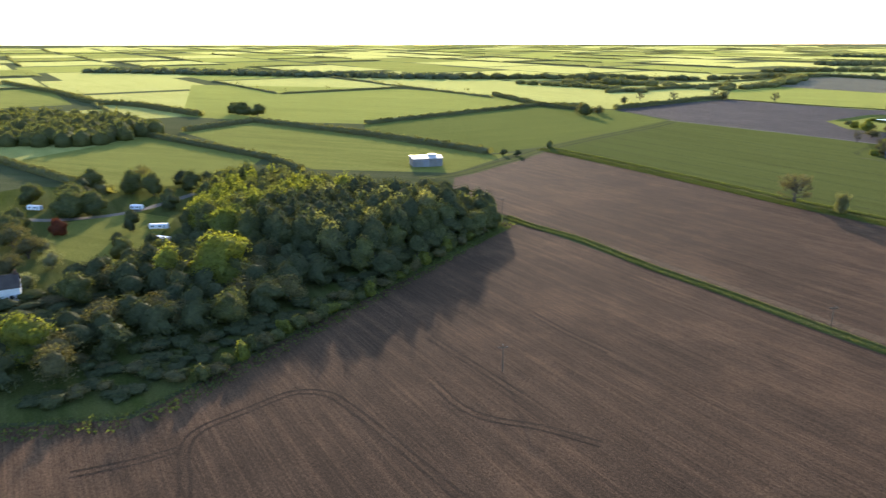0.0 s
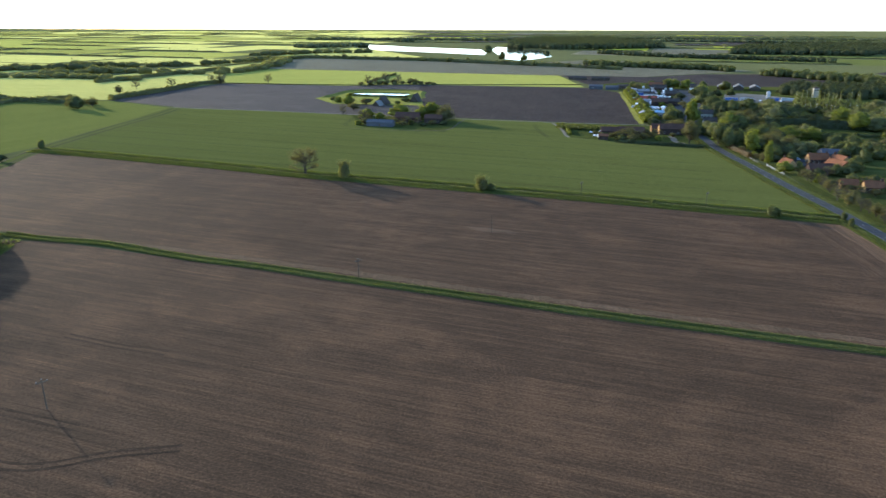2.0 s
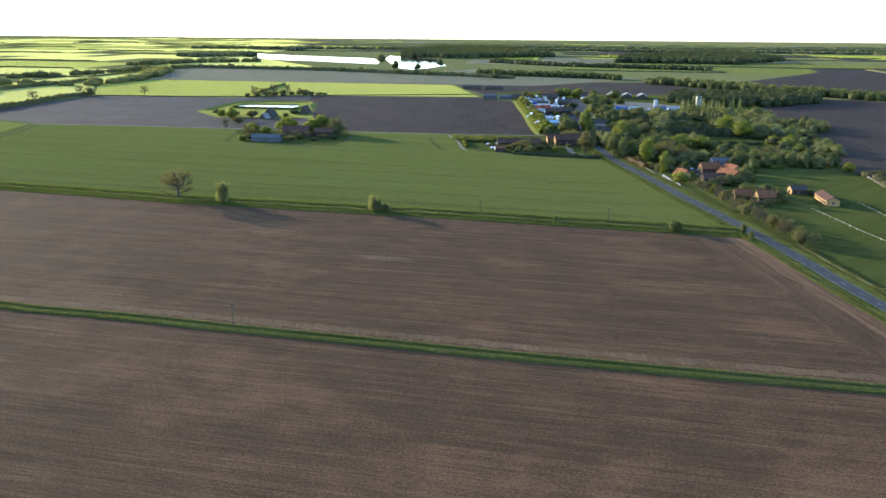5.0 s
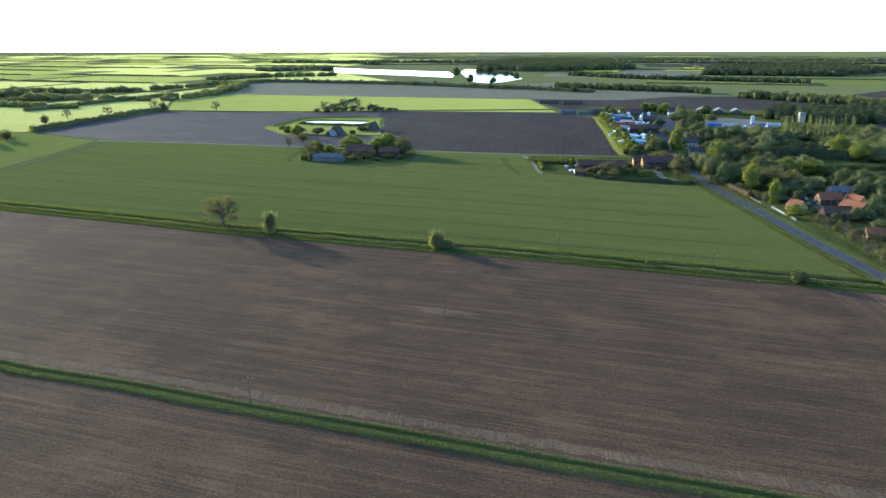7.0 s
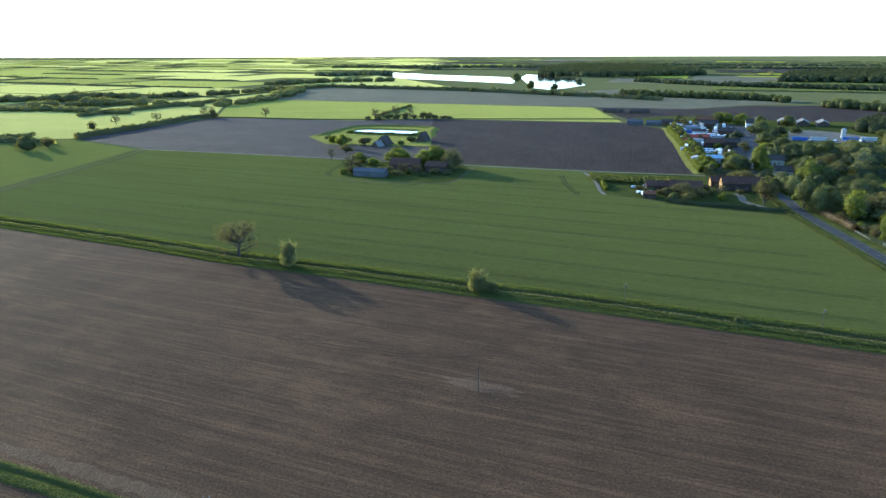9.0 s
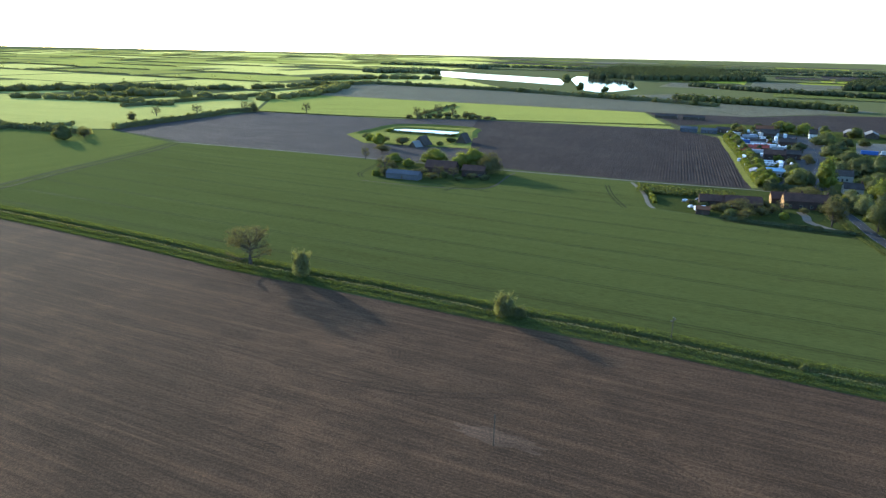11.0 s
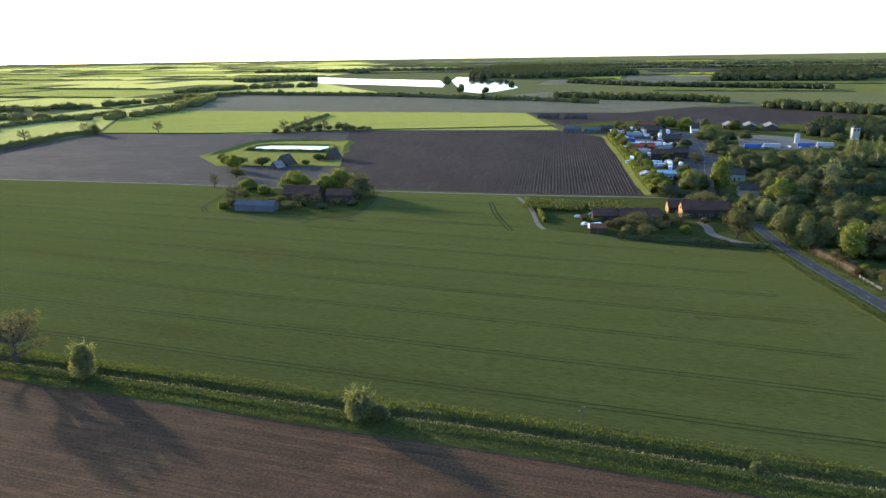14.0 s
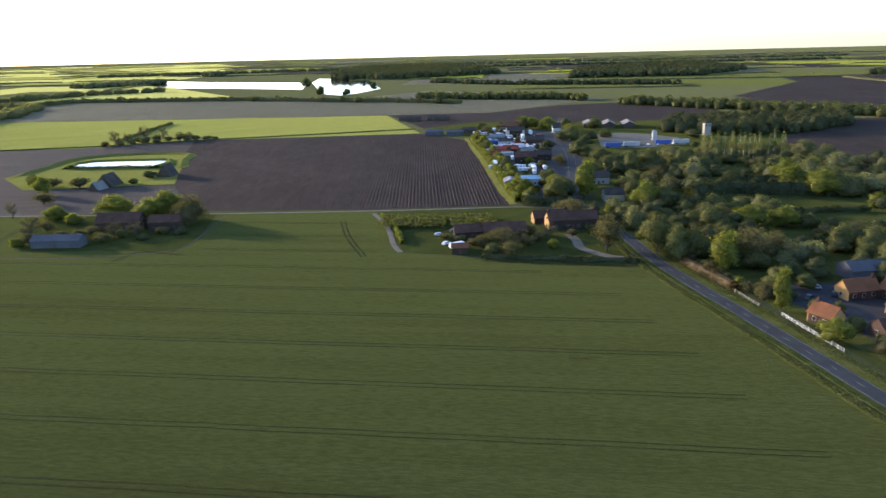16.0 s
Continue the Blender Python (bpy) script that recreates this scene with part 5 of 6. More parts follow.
# the wood and gardens beyond the road
for key, x, y, h, w, label in (
        ("broad_f", 186, 308, 19.8, 13.1, "dark brown budding tree at the road bend"),
        ("broad_g", 215, 333, 12.5, 11.7, "grey green tree beyond the road"),
        ("broad_a", 203, 300, 18.5, 12.3, "leafy tree beside the road"),
        ("broad_c", 203, 288, 16.5, 11.1, "leafy tree beside the road"),
        ("broad_c", 210, 287, 14.4, 11.2, "leafy tree beside the road"),
        ("tall_b", 209, 270, 16.0, 9.4, "bright green tree above the roadside hedge"),
        ("broad_d", 223, 295, 12.0, 9.9, "dark tree beyond the road"),
        ("broad_f", 228, 276, 16.5, 15.9, "brown budding tree in the gardens"),
        ("broad_f", 225, 282, 12.2, 9.6, "brown budding tree in the gardens"),
        ("broad_f", 240, 279, 12.5, 10.8, "brown budding tree in the gardens"),
        ("broad_c", 245, 318, 12.8, 15.6, "round tree before the clipped hedge"),
        ("broad_e", 261, 314, 12.5, 16.5, "sunlit tree before the clipped hedge"),
        ("broad_e", 275, 309, 11.6, 15.2, "sunlit tree before the clipped hedge"),
        ("broad_e", 245, 366, 16.7, 16.2, "bright round tree beyond the road"),
        ("broad_a", 254, 362, 13.0, 12.2, "leafy tree beyond the road"),
        ("tall_b", 229, 396, 21.2, 10.3, "slender bright tree beside the village road"),
        ("broad_a", 282, 465, 18.1, 15.6, "tree between the village and the wood"),
        ("broad_c", 286, 456, 15.6, 16.1, "tree between the village and the wood"),
        ("broad_c", 291, 447, 16.2, 16.7, "tree between the village and the wood"),
        ("broad_a", 307, 447, 17.3, 17.8, "tree between the village and the wood"),
        ("broad_g", 337, 465, 15.2, 16.6, "tree between the village and the wood"),
        ("broad_c", 323, 439, 16.7, 15.7, "tree between the village and the wood"),
        ("broad_pale", 308, 409, 17.7, 14.6, "pale grey leafless tree above the hedge"),
        ("broad_e", 339, 366, 18.0, 21.0, "broad bright willow beyond the hedges"),
        ("broad_g", 357, 373, 18.8, 18.4, "grey green willow beyond the hedges"),
        ("broad_e", 340, 349, 17.6, 18.5, "broad bright willow beyond the hedges"),
        ("broad_e", 352, 386, 17.5, 15.0, "bright willow beyond the hedges"),
        ("broad_pale", 404, 397, 15.1, 19.7, "pale willow at the edge of the dark field"),
        ("broad_g", 352, 343, 14.3, 20.1, "grey green willow beyond the hedges"),
        ("broad_pale", 365, 342, 13.8, 19.2, "pale willow at the edge of the dark field"),
        ("broad_g", 427, 444, 14.7, 19.9, "grey green tree beyond the poplars"),
        ("broad_g", 421, 420, 15.1, 19.1, "grey green tree beyond the poplars"),
        ("broad_c", 269, 274, 12.8, 10.5, "leafy tree behind the lawn"),
        ("broad_c", 273, 264, 14.2, 14.8, "leafy tree behind the houses"),
        ("bush_pale", 248, 267, 8.0, 10.8, "pale shrub in full blossom"),
        ("broad_pale", 241, 273, 9.4, 9.8, "grey leafless garden tree"),
        ("broad_d", 205, 348, 12.2, 10.9, "dark tree behind the brick house"),
        ("broad_f", 202, 360, 11.9, 11.8, "brownish tree behind the brick house"),
        ("broad_a", 213, 398, 15.2, 13.1, "dense tree at the village entrance"),
        ("broad_d", 221, 400, 12.8, 10.3, "dark tree at the village entrance"),
        ("broad_d", 292, 554, 10.2, 14.8, "round dark tree in the village yard"),
        ("broad_c", 321, 696, 10.5, 16.4, "tree behind the village yard"),
        ("broad_e", 348, 690, 14.1, 16.6, "bright tree behind the village yard"),
        ("broad_e", 357, 674, 15.1, 18.5, "bright tree behind the village yard"),
        ("broad_e", 354, 720, 11.0, 15.0, "bright tree behind the village yard"),
        ("broad_c", 336, 595, 15.4, 17.3, "tree beside the village road"),
        ("broad_c", 302, 526, 13.4, 15.1, "tree beside the village road"),
        ("broad_e", 204, 428, 8.7, 8.2, "small bright tree before the workshop")):
    plant(key, x, y, h, w, label, "shrub" if key.startswith("bush") else "tree", "trees beyond the road")
BELTS = (
    ([(222, 262), (212, 282), (208, 305), (216, 345), (232, 385), (262, 370), (268, 345), (262, 318), (250, 300), (245, 275), (232, 262)], 8.0, (6, 9.5), ("broad_d", "broad_c", "broad_f", "broad_c", "broad_d", "broad_g", "broad_a"), True),
    ([(246, 246), (268, 240), (290, 234), (312, 224), (325, 242), (300, 252), (272, 258), (250, 258)], 7.5, (8, 12), ("broad_c", "broad_a", "broad_g"), True),
    ([(247, 402), (271, 450), (288, 478), (306, 498), (335, 494), (362, 474), (364, 460), (345, 440), (300, 410), (275, 385)], 9.0, (7, 11), ("broad_c", "broad_d", "broad_a", "broad_f", "broad_d", "broad_f"), False),
    ([(340, 366), (352, 398), (375, 440), (430, 432), (462, 400), (430, 360), (388, 345), (352, 340)], 9.5, (6, 10), ("broad_g", "broad_d", "broad_g", "broad_c", "broad_f"), False),
    ([(325, 290), (352, 330), (385, 345), (372, 300), (350, 262)], 9.5, (6, 10), ("broad_g", "broad_c", "broad_e", "broad_d"), False),
    ([(270, 352), (272, 312), (284, 300), (286, 322), (292, 336), (284, 350)], 9.0, (7, 10), ("broad_c", "broad_g", "broad_a"), False),
    ([(255, 292), (262, 270), (290, 262), (322, 266), (330, 288), (312, 292), (280, 298)], 8.0, (4, 8), ("broad_f", "broad_d", "broad_d", "broad_f"), False),
    ([(345, 440), (375, 480), (400, 522), (438, 480), (428, 434), (375, 442)], 8.5, (5, 9), ("broad_d", "broad_d", "broad_c", "broad_d"), False),
    ([(285, 392), (312, 392), (345, 400), (345, 438), (302, 408), (278, 386)], 9.0, (4, 7), ("broad_d", "broad_c", "broad_d"), False),
)
hedge([(273, 369), (304, 376), (323, 362), (345, 346)], 6, 8, "leaf_dark", "tall dark clipped hedge round a lawn", 68, 40, 0.5)
hedge([(314, 388), (336, 376), (356, 362)], 5, 8, "leaf_dark", "second tall clipped hedge behind the lawn", 69, 40, 0.5)
hedge([(296, 325), (315, 322), (332, 314)], 3, 3, "leaf_mid", "low hedge across the lawn", 70, 40, 0.4)
# the dark paddock grass paints in the shade of the hedges
area("shady_lawn", [(286, 298), (300, 296), (326, 294), (338, 312), (336, 346), (322, 360), (304, 372), (280, 364), (288, 340), (294, 322)], 0.045, M["paddock"], "lawn between tall hedges, its shade in the grass colour", "lawn")
HOUSE_GAPS = ((258, 430), (250, 416), (241, 388), (234, 374), (270, 292), (222, 425), (240, 460))
mass, under = [], []
for n, (poly, gap, (h0, h1), keys, single) in enumerate(BELTS):
    for x, y in spread_in(poly, gap, 40 + n):
        if any(math.hypot(x - a, y - b) < 9 for a, b in HOUSE_GAPS):
            continue
        key, h, w = PLANT.choice(keys), PLANT.uniform(h0, h1), PLANT.uniform(gap * 1.05, gap * 1.45)
        if single:
            plant(key, x, y, h, w, "leafy tree in the belt beyond the road", "tree", "trees beyond the road")
        else:
            mass.append((key, x, y, h, w))
        if PLANT.random() < 0.7:
            under.append((PLANT.choice(("bush_a", "bush_b", "bush_a", "bush_a")), x + PLANT.uniform(-5, 5), y + PLANT.uniform(-5, 5), PLANT.uniform(2.5, 4.5), PLANT.uniform(5, 8)))
plant_mass("wood_canopy", mass, "dense leafy trees beyond the road")
plant_mass("undergrowth", under, "leafy undergrowth beneath the trees beyond the road")
kinds = ["broad_a", "broad_c", "broad_e", "broad_c", "broad_d", "broad_a", "broad_f"]
for key, x, y, h, w, label in (("tall_b", 198.5, 233.5, 14.5, 5.2, "slim bright poplar beside the white fence"), ("broad_e", 194.8, 211, 8.5, 10, "sunlit round tree behind the white fence"), ("broad_a", 221, 411, 13, 14, "green tree beside the village road"), ("broad_e", 226, 424, 11, 11, "bright green tree beside the village road"), ("broad_c", 230, 436, 12, 12, "green tree beside the village road"), ("broad_e", 236, 404, 12, 9, "tall bright tree beside the village road"), ("broad_c", 244, 420, 11, 11, "green tree beside the village road"), ("broad_g", 266, 450, 11, 11, "grey green tree beside the village road"), ("broad_f", 268, 492, 10, 11, "brown budding tree beside the village road"), ("broad_c", 208, 374, 8, 9, "green tree behind the brick house"), ("broad_a", 304, 518, 10, 11, "green tree beside the village road"), ("broad_c", 216, 402, 9, 11, "green tree beside the village road"), ("broad_e", 209, 425, 10, 10, "bright green tree at the village edge"),
        ("broad_c", 251, 373, 12, 14, "green tree beyond the road"), ("broad_f", 200, 366, 10, 12, "brownish tree in a garden"), ("broad_c", 145, 325, 5, 8, "garden tree by the low barn"), ("broad_f", 150, 320, 7, 10, "brownish garden tree by the low barn"), ("bush_b", 170, 322, 4, 7, "sunlit shrub in a garden"), ("broad_f", 153, 332, 10, 15, "broad brown budding tree before the low barn"), ("broad_f", 146, 336, 6, 9, "brown budding tree in the farm garden"), ("bush_c", 162, 328, 5, 9, "brown shrub by the garden hedge"), ("bare_b", 156, 333, 7, 9, "bare tree before the low barn"), ("bare_b", 176, 337, 7, 9, "bare tree before the brick house"), ("broad_f", 171, 344, 6, 8, "brown budding tree beside the brick house"), ("bush_c", 186, 334, 3.5, 6, "brown shrub before the brick house"), ("bush_d", 197, 337, 5, 7, "dark shrub beside the brick house"), ("broad_d", 209.5, 341, 9, 8, "dark tree beside the brick house"), ("bush_d", 140, 347, 3, 8, "dark shrub in the farm garden"), ("bush_c", 135, 352, 3, 6, "brown shrub in the farm garden"), ("bare_b", 163, 336, 6, 8, "bare tree before the low barn"), ("broad_f", 170, 334, 5, 7, "brownish tree before the house"), ("bush_c", 142, 338, 3.5, 6, "brown shrub in the farm garden"), ("bush_a", 150, 342, 3.5, 6, "green shrub in the farm garden"), ("broad_pale", 242, 268, 9, 12, "grey leafless garden tree"), ("bush_pale", 252, 273, 5.5, 9, "pale shrub in full blossom"), ("bush_pale", 243, 277, 6, 7, "pale shrub in full blossom"), ("broad_pale", 287, 384, 12, 11, "pale grey leafless tree above the hedge"), ("broad_d", 208, 242, 5, 10, "dark green shrub beside the road"),
        ("broad_a", 270, 93, 12, 9, "green tree beyond the paddock"), ("broad_e", 262, 100, 9, 9, "green tree beyond the paddock"), ("broad_c", 262, 82, 7, 8, "tree beyond the paddock fence"), ("broad_e", 311, 214, 8, 9, "tree at the paddock corner"), ("bush_c", 184, 116, 5, 6, "brown bush at the roadside"), ("bush_c", 174, 97, 6, 6, "brown bush at the roadside"), ("bush_c", 206, 178, 4, 8, "brown shrub in a garden"), ("bush_b", 198, 186, 5, 6, "sunlit shrub in a garden")):
    plant(key, x, y, h, w, label, "shrub" if key.startswith("bush") else "tree", "garden trees")
mass = []
for x, y in spread_in([(203, 400), (222, 425), (250, 480), (288, 560), (318, 640), (302, 660), (262, 560), (225, 480)], 17, 8):
    mass.append((PLANT.choice(("broad_c", "bush_a", "broad_d", "bush_a", "broad_e")), x, y, PLANT.uniform(4, 8), PLANT.uniform(6, 9)))
plant_mass("village_greenery", mass, "small trees and shrubs between the village yards")
for k in range(16):
    plant("tall_pale", 362 + k * 3.2 + PLANT.uniform(-1, 1), 468 - k * 1.5 + PLANT.uniform(-4, 4), PLANT.uniform(18, 22), 4.5, "pale slender poplar in a row", "tree", "pale poplars")
for k, (x, y) in enumerate(((395, 655), (385, 690), (360, 640), (372, 600), (352, 590), (330, 600), (470, 600), (485, 590), (500, 610), (515, 590), (455, 620), (440, 610), (530, 575), (545, 590), (340, 690), (350, 720), (365, 740), (300, 700), (334, 568), (430, 560), (290, 660), (480, 560), (505, 550))):
    plant(kinds[k % 7], x, y, PLANT.uniform(9, 14), PLANT.uniform(11, 15), "tree among the village buildings", "tree", "village trees")


for k, (x, y, h) in enumerate(((183.5, 150, 6.5), (182.5, 141, 7.5), (181.5, 131, 8.5), (181, 121, 8), (180, 112, 8.5), (179, 103, 7.5), (178.5, 95, 6.5))):
    plant(("bare_b", "broad_f")[k % 2], x, y, h, h * 0.95, "leafless brown tree in a row beside the road", "tree", "roadside trees")

# far woods: crowns joined into one mass each
def woodland(poly, gap, height, mat, label, seed, size=2.6, per=16):
    rng = np.random.default_rng(seed)
    spots = np.array(spread_in(poly, gap, seed, 16000))
    n, per = len(spots), int(per * 1.7)
    h = height * rng.uniform(0.72, 1.08, n)
    d = rng.normal(0, 1, (n * per, 3))
    d /= np.linalg.norm(d, axis=1)[:, None]
    d[:, 2] = np.abs(d[:, 2])
    s, hh = np.repeat(spots, per, 0), np.repeat(h, per)
    c = np.stack([s[:, 0] + d[:, 0] * gap * 0.62, s[:, 1] + d[:, 1] * gap * 0.62, hh * (0.35 + 0.62 * d[:, 2])], 1)
    v, f = leaves(c, d, size * 0.62, rng)
    ball, ball_f = GLOBES[1]
    body = np.stack([spots[:, None, 0] + ball[None, :, 0] * gap * 0.66, spots[:, None, 1] + ball[None, :, 1] * gap * 0.66, np.maximum(0, h[:, None] * (0.3 + 0.62 * ball[None, :, 2]))], 2)
    body *= 1 + rng.uniform(-0.00004, 0.00004, body.shape)
    body[:, :, 2] *= rng.uniform(0.9, 1.06, body.shape[:2])
    body_f = (np.arange(n)[:, None, None] * len(ball) + ball_f[None]).reshape(-1, 3)
    me = mesh_of("woodland", np.concatenate([body.reshape(-1, 3), v]), np.concatenate([body_f, f + n * len(ball)]), M[mat])
    me.polygons.foreach_set("use_smooth", np.arange(len(me.polygons)) < len(body_f))
    return tagged(new("woodland", me), label, "woodland", kind="stuff")


def strip(points, width):
    left, right = [], []
    for i, (x, y) in enumerate(points):
        x0, y0 = points[max(i - 1, 0)]
        x1, y1 = points[min(i + 1, len(points) - 1)]
        k = math.hypot(x1 - x0, y1 - y0)
        nx, ny = -(y1 - y0) / k * width / 2, (x1 - x0) / k * width / 2
        left.append((x + nx, y + ny))
        right.append((x - nx, y - ny))
    return left + right[::-1]


woodland([(406, 1905), (500, 1780), (640, 1800), (850, 1870), (900, 2300), (945, 2600), (700, 2560), (480, 2200)], 17, 19, "leaf_dark", "dark forest beyond the lake", 71, 2.1, 44)
woodland([(869, 1515), (1128, 1400), (1400, 1560), (1542, 1960), (1125, 1900)], 17, 17, "leaf_dark", "dark forest beside the far fields", 92, 2.1, 44)
woodland(strip([(380, 1130), (470, 1060), (538, 1008), (570, 960)], 30), 10, 11, "leaf_mid", "belt of trees between far fields", 72, 1.6, 36)
woodland(strip([(583, 880), (635, 759), (690, 640), (745, 545), (805, 470)], 34), 10, 12, "leaf_mid", "belt of trees behind the village", 73, 1.6, 36)
woodland([(-595, 126), (-534, 158), (-545, 232), (-640, 260), (-760, 240), (-860, 150), (-700, 80)], 11, 14, "leaf_mid", "sunlit wood beyond the hedges", 74, 1.5, 40)
woodland(strip([(-180, 1935), (-100, 2000), (-20, 2070)], 90), 16, 13, "leaf_far", "dark copse on the far plain", 75)
woodland(strip([(120, 2425), (165, 2445)], 60), 16, 18, "leaf_far", "far copse behind the lake", 76)
woodland([(435, 600), (470, 560), (520, 545), (600, 560), (640, 600), (560, 640), (480, 650)], 11, 14, "leaf_dark", "wood behind the depot", 77, 1.1, 110)
for n, (line, wide, gap, tall) in enumerate((([(-480, 960), (-400, 1012), (-330, 985), (-240, 965), (-215, 1010), (-195, 1060), (-178, 1140), (-172, 1290)], 34, 13, 11), ([(-520, 1180), (-400, 1140), (-290, 1190), (-210, 1330)], 26, 14, 10), ([(-330, 860), (-420, 905), (-560, 930)], 10, 12, 8), ([(-700, 1000), (-560, 1080), (-470, 1090)], 40, 15, 12), ([(-260, 1500), (-120, 1620), (0, 1640)], 40, 16, 12))):
    # grey leaves give these belts their haze by colour
    woodland(strip(line, wide * 0.6), gap * 1.35, tall, "leaf_grey", "belt of trees on sunlit land", 85 + n, 1.5, 40)
woodland(strip([(560, 1560), (640, 1400), (760, 1290), (900, 1180)], 26), 12, 10, "leaf_dark", "tree belt along the narrow water", 79)
woodland(strip([(1400, 1150), (1600, 1250), (1850, 1200)], 80), 18, 14, "leaf_dark", "far dark wood", 80)
woodland(strip([(-1500, 800), (-1100, 900), (-700, 1000)], 60), 18, 12, "leaf_far", "far wood in the haze", 81)
woodland(strip([(-200, 2700), (600, 2600), (1300, 2400), (2200, 2000)], 60), 20, 11, "leaf_far", "far line of trees", 82, 2.4, 40)
woodland(strip([(275, 105), (300, 160), (318, 205)], 10), 7, 4, "leaf_brown", "brown scrub along the paddock edge", 83, 0.8, 30)
woodland([(700, 2900), (1500, 2700), (2600, 2300), (2700, 2500), (1500, 3000), (800, 3100)], 34, 10, "leaf_far", "far woods on the plain", 84, 3, 26)
for m in MODELS.values():
    for o in (*m.children_recursive, m):
        bpy.data.objects.remove(o)


# ---- buildings ----
def gable_wall(bm, x, w, eaves, ridge, thick, way):
    """A gable wall across the ridge at x, thick metres deep."""
    x1 = x + thick * way
    pts = [(-w / 2, 0), (w / 2, 0), (w / 2, eaves), (0, ridge), (-w / 2, eaves)]
    a = [bm.verts.new((x, p, z)) for p, z in pts]
    b = [bm.verts.new((x1, p, z)) for p, z in pts]
    bm.faces.new(a if way < 0 else a[::-1])
    bm.faces.new(b[::-1] if way < 0 else b)
    for i in range(5):
        j = (i + 1) % 5
        bm.faces.new((a[i], a[j], b[j], b[i]) if way > 0 else (a[j], a[i], b[i], b[j]))


def house(name, x, y, turn, length, width, eaves, ridge, wall, roof, label, category="house", windows=2, gable_windows=1, chimneys=1, door=True, group="", side=""):
    """A pitched-roof building, ridge along its own x, standing at x, y."""
    base = thing(name, (x, y, 0), turn, label, category, group)
    L, W, t = length / 2, width / 2, 0.3
    for way in (-1, 1):
        bm = bmesh.new()
        gable_wall(bm, way * L, width, eaves, ridge, t, -way)
        part("gable_wall", bm, M[wall], base)
        # buff houses get dark brick sides: the shaded walls are painted in
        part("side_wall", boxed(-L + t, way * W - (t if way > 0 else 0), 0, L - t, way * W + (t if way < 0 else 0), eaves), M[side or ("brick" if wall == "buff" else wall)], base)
    slope = (ridge - eaves) / W
    o = 0.45
    for way in (-1, 1):
        bm = bmesh.new()
        pts = [(0, ridge + 0.12), (way * (W + o), eaves - slope * o + 0.12)]
        v = [[bm.verts.new((sx * (L + 0.25), p, z + dz)) for p, z in pts for dz in (0, 0.18)] for sx in (-1, 1)]
        a, b = v
        for f in ((a[0], a[1], b[1], b[0]), (a[2], b[2], b[3], a[3]), (a[1], a[3], b[3], b[1]), (a[0], b[0], b[2], a[2]), (a[0], a[2], a[3], a[1]), (b[0], b[1], b[3], b[2])):
            bm.faces.new(f)
        bmesh.ops.recalc_face_normals(bm, faces=bm.faces[:])
        part("roof_slope", bm, M[roof], base)
    bm = boxed(-L - 0.25, -0.16, ridge + 0.2, L + 0.25, 0.16, ridge + 0.4)
    part("ridge_cap", bm, M[roof], base)
    for i in range(chimneys):
        cx = (L - 0.8) * (1 if i == 0 else -1)
        c = part("chimney", boxed(cx - 0.45, -0.4, ridge - 0.8, cx + 0.45, 0.4, ridge + 1.3, bevel=0.03), M["brick"], base)
        bm = bmesh.new()
        tube(bm, (cx, 0, ridge + 1.3), (cx, 0, ridge + 1.75), 0.16, 0.14, 8)
        part("chimney_pot", bm, M["tile"], c)

    def window(cx, cy, cz, along_x, face):
        d = 0.05 * face
        if along_x:
            fr = part("window", boxed(cx - 0.6, cy - 0.04 + d, cz - 0.65, cx + 0.6, cy + 0.04 + d, cz + 0.65), M["rail"], base)
            part("pane", boxed(cx - 0.5, cy - 0.02 + 2.2 * d, cz - 0.55, cx + 0.5, cy + 0.02 + 2.2 * d, cz + 0.55), M["glass"], fr)
        else:
            fr = part("window", boxed(cx - 0.04 + d, cy - 0.6, cz - 0.65, cx + 0.04 + d, cy + 0.6, cz + 0.65), M["rail"], base)
            part("pane", boxed(cx - 0.02 + 2.2 * d, cy - 0.5, cz - 0.55, cx + 0.02 + 2.2 * d, cy + 0.5, cz + 0.55), M["glass"], fr)

    for i in range(windows):
        px = -L + length * (i + 0.7) / (windows + 0.4)
        for way in (-1, 1):
            for cz in ((1.5, 4.0) if eaves > 4.6 else (1.5,)):
                window(px, way * W, cz, True, way)
    for i in range(gable_windows):
        for way in (-1, 1):
            window(way * L, (i - (gable_windows - 1) / 2) * 2.4, min(eaves * 0.6, 1.6), False, way)
            if ridge > 6:
                window(way * L, (i - (gable_windows - 1) / 2) * 2.4, eaves + 0.2, False, way)
    if door:
        part("door", boxed(-0.5, -W - 0.06, 0.0, 0.5, -W + 0.02, 2.05), M["wood"], base, "dark wooden door")
    return base


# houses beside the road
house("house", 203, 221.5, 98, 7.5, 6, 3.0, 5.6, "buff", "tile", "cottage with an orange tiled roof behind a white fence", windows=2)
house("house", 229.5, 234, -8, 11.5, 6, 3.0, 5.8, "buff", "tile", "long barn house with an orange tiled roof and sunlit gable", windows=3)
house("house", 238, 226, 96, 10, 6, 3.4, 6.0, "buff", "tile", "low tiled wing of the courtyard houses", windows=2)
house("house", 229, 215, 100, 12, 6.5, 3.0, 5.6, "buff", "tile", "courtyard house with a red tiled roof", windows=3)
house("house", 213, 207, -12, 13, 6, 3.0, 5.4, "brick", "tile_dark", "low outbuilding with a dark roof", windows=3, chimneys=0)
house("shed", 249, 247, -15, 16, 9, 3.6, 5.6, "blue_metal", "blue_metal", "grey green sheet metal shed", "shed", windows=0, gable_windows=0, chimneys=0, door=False)
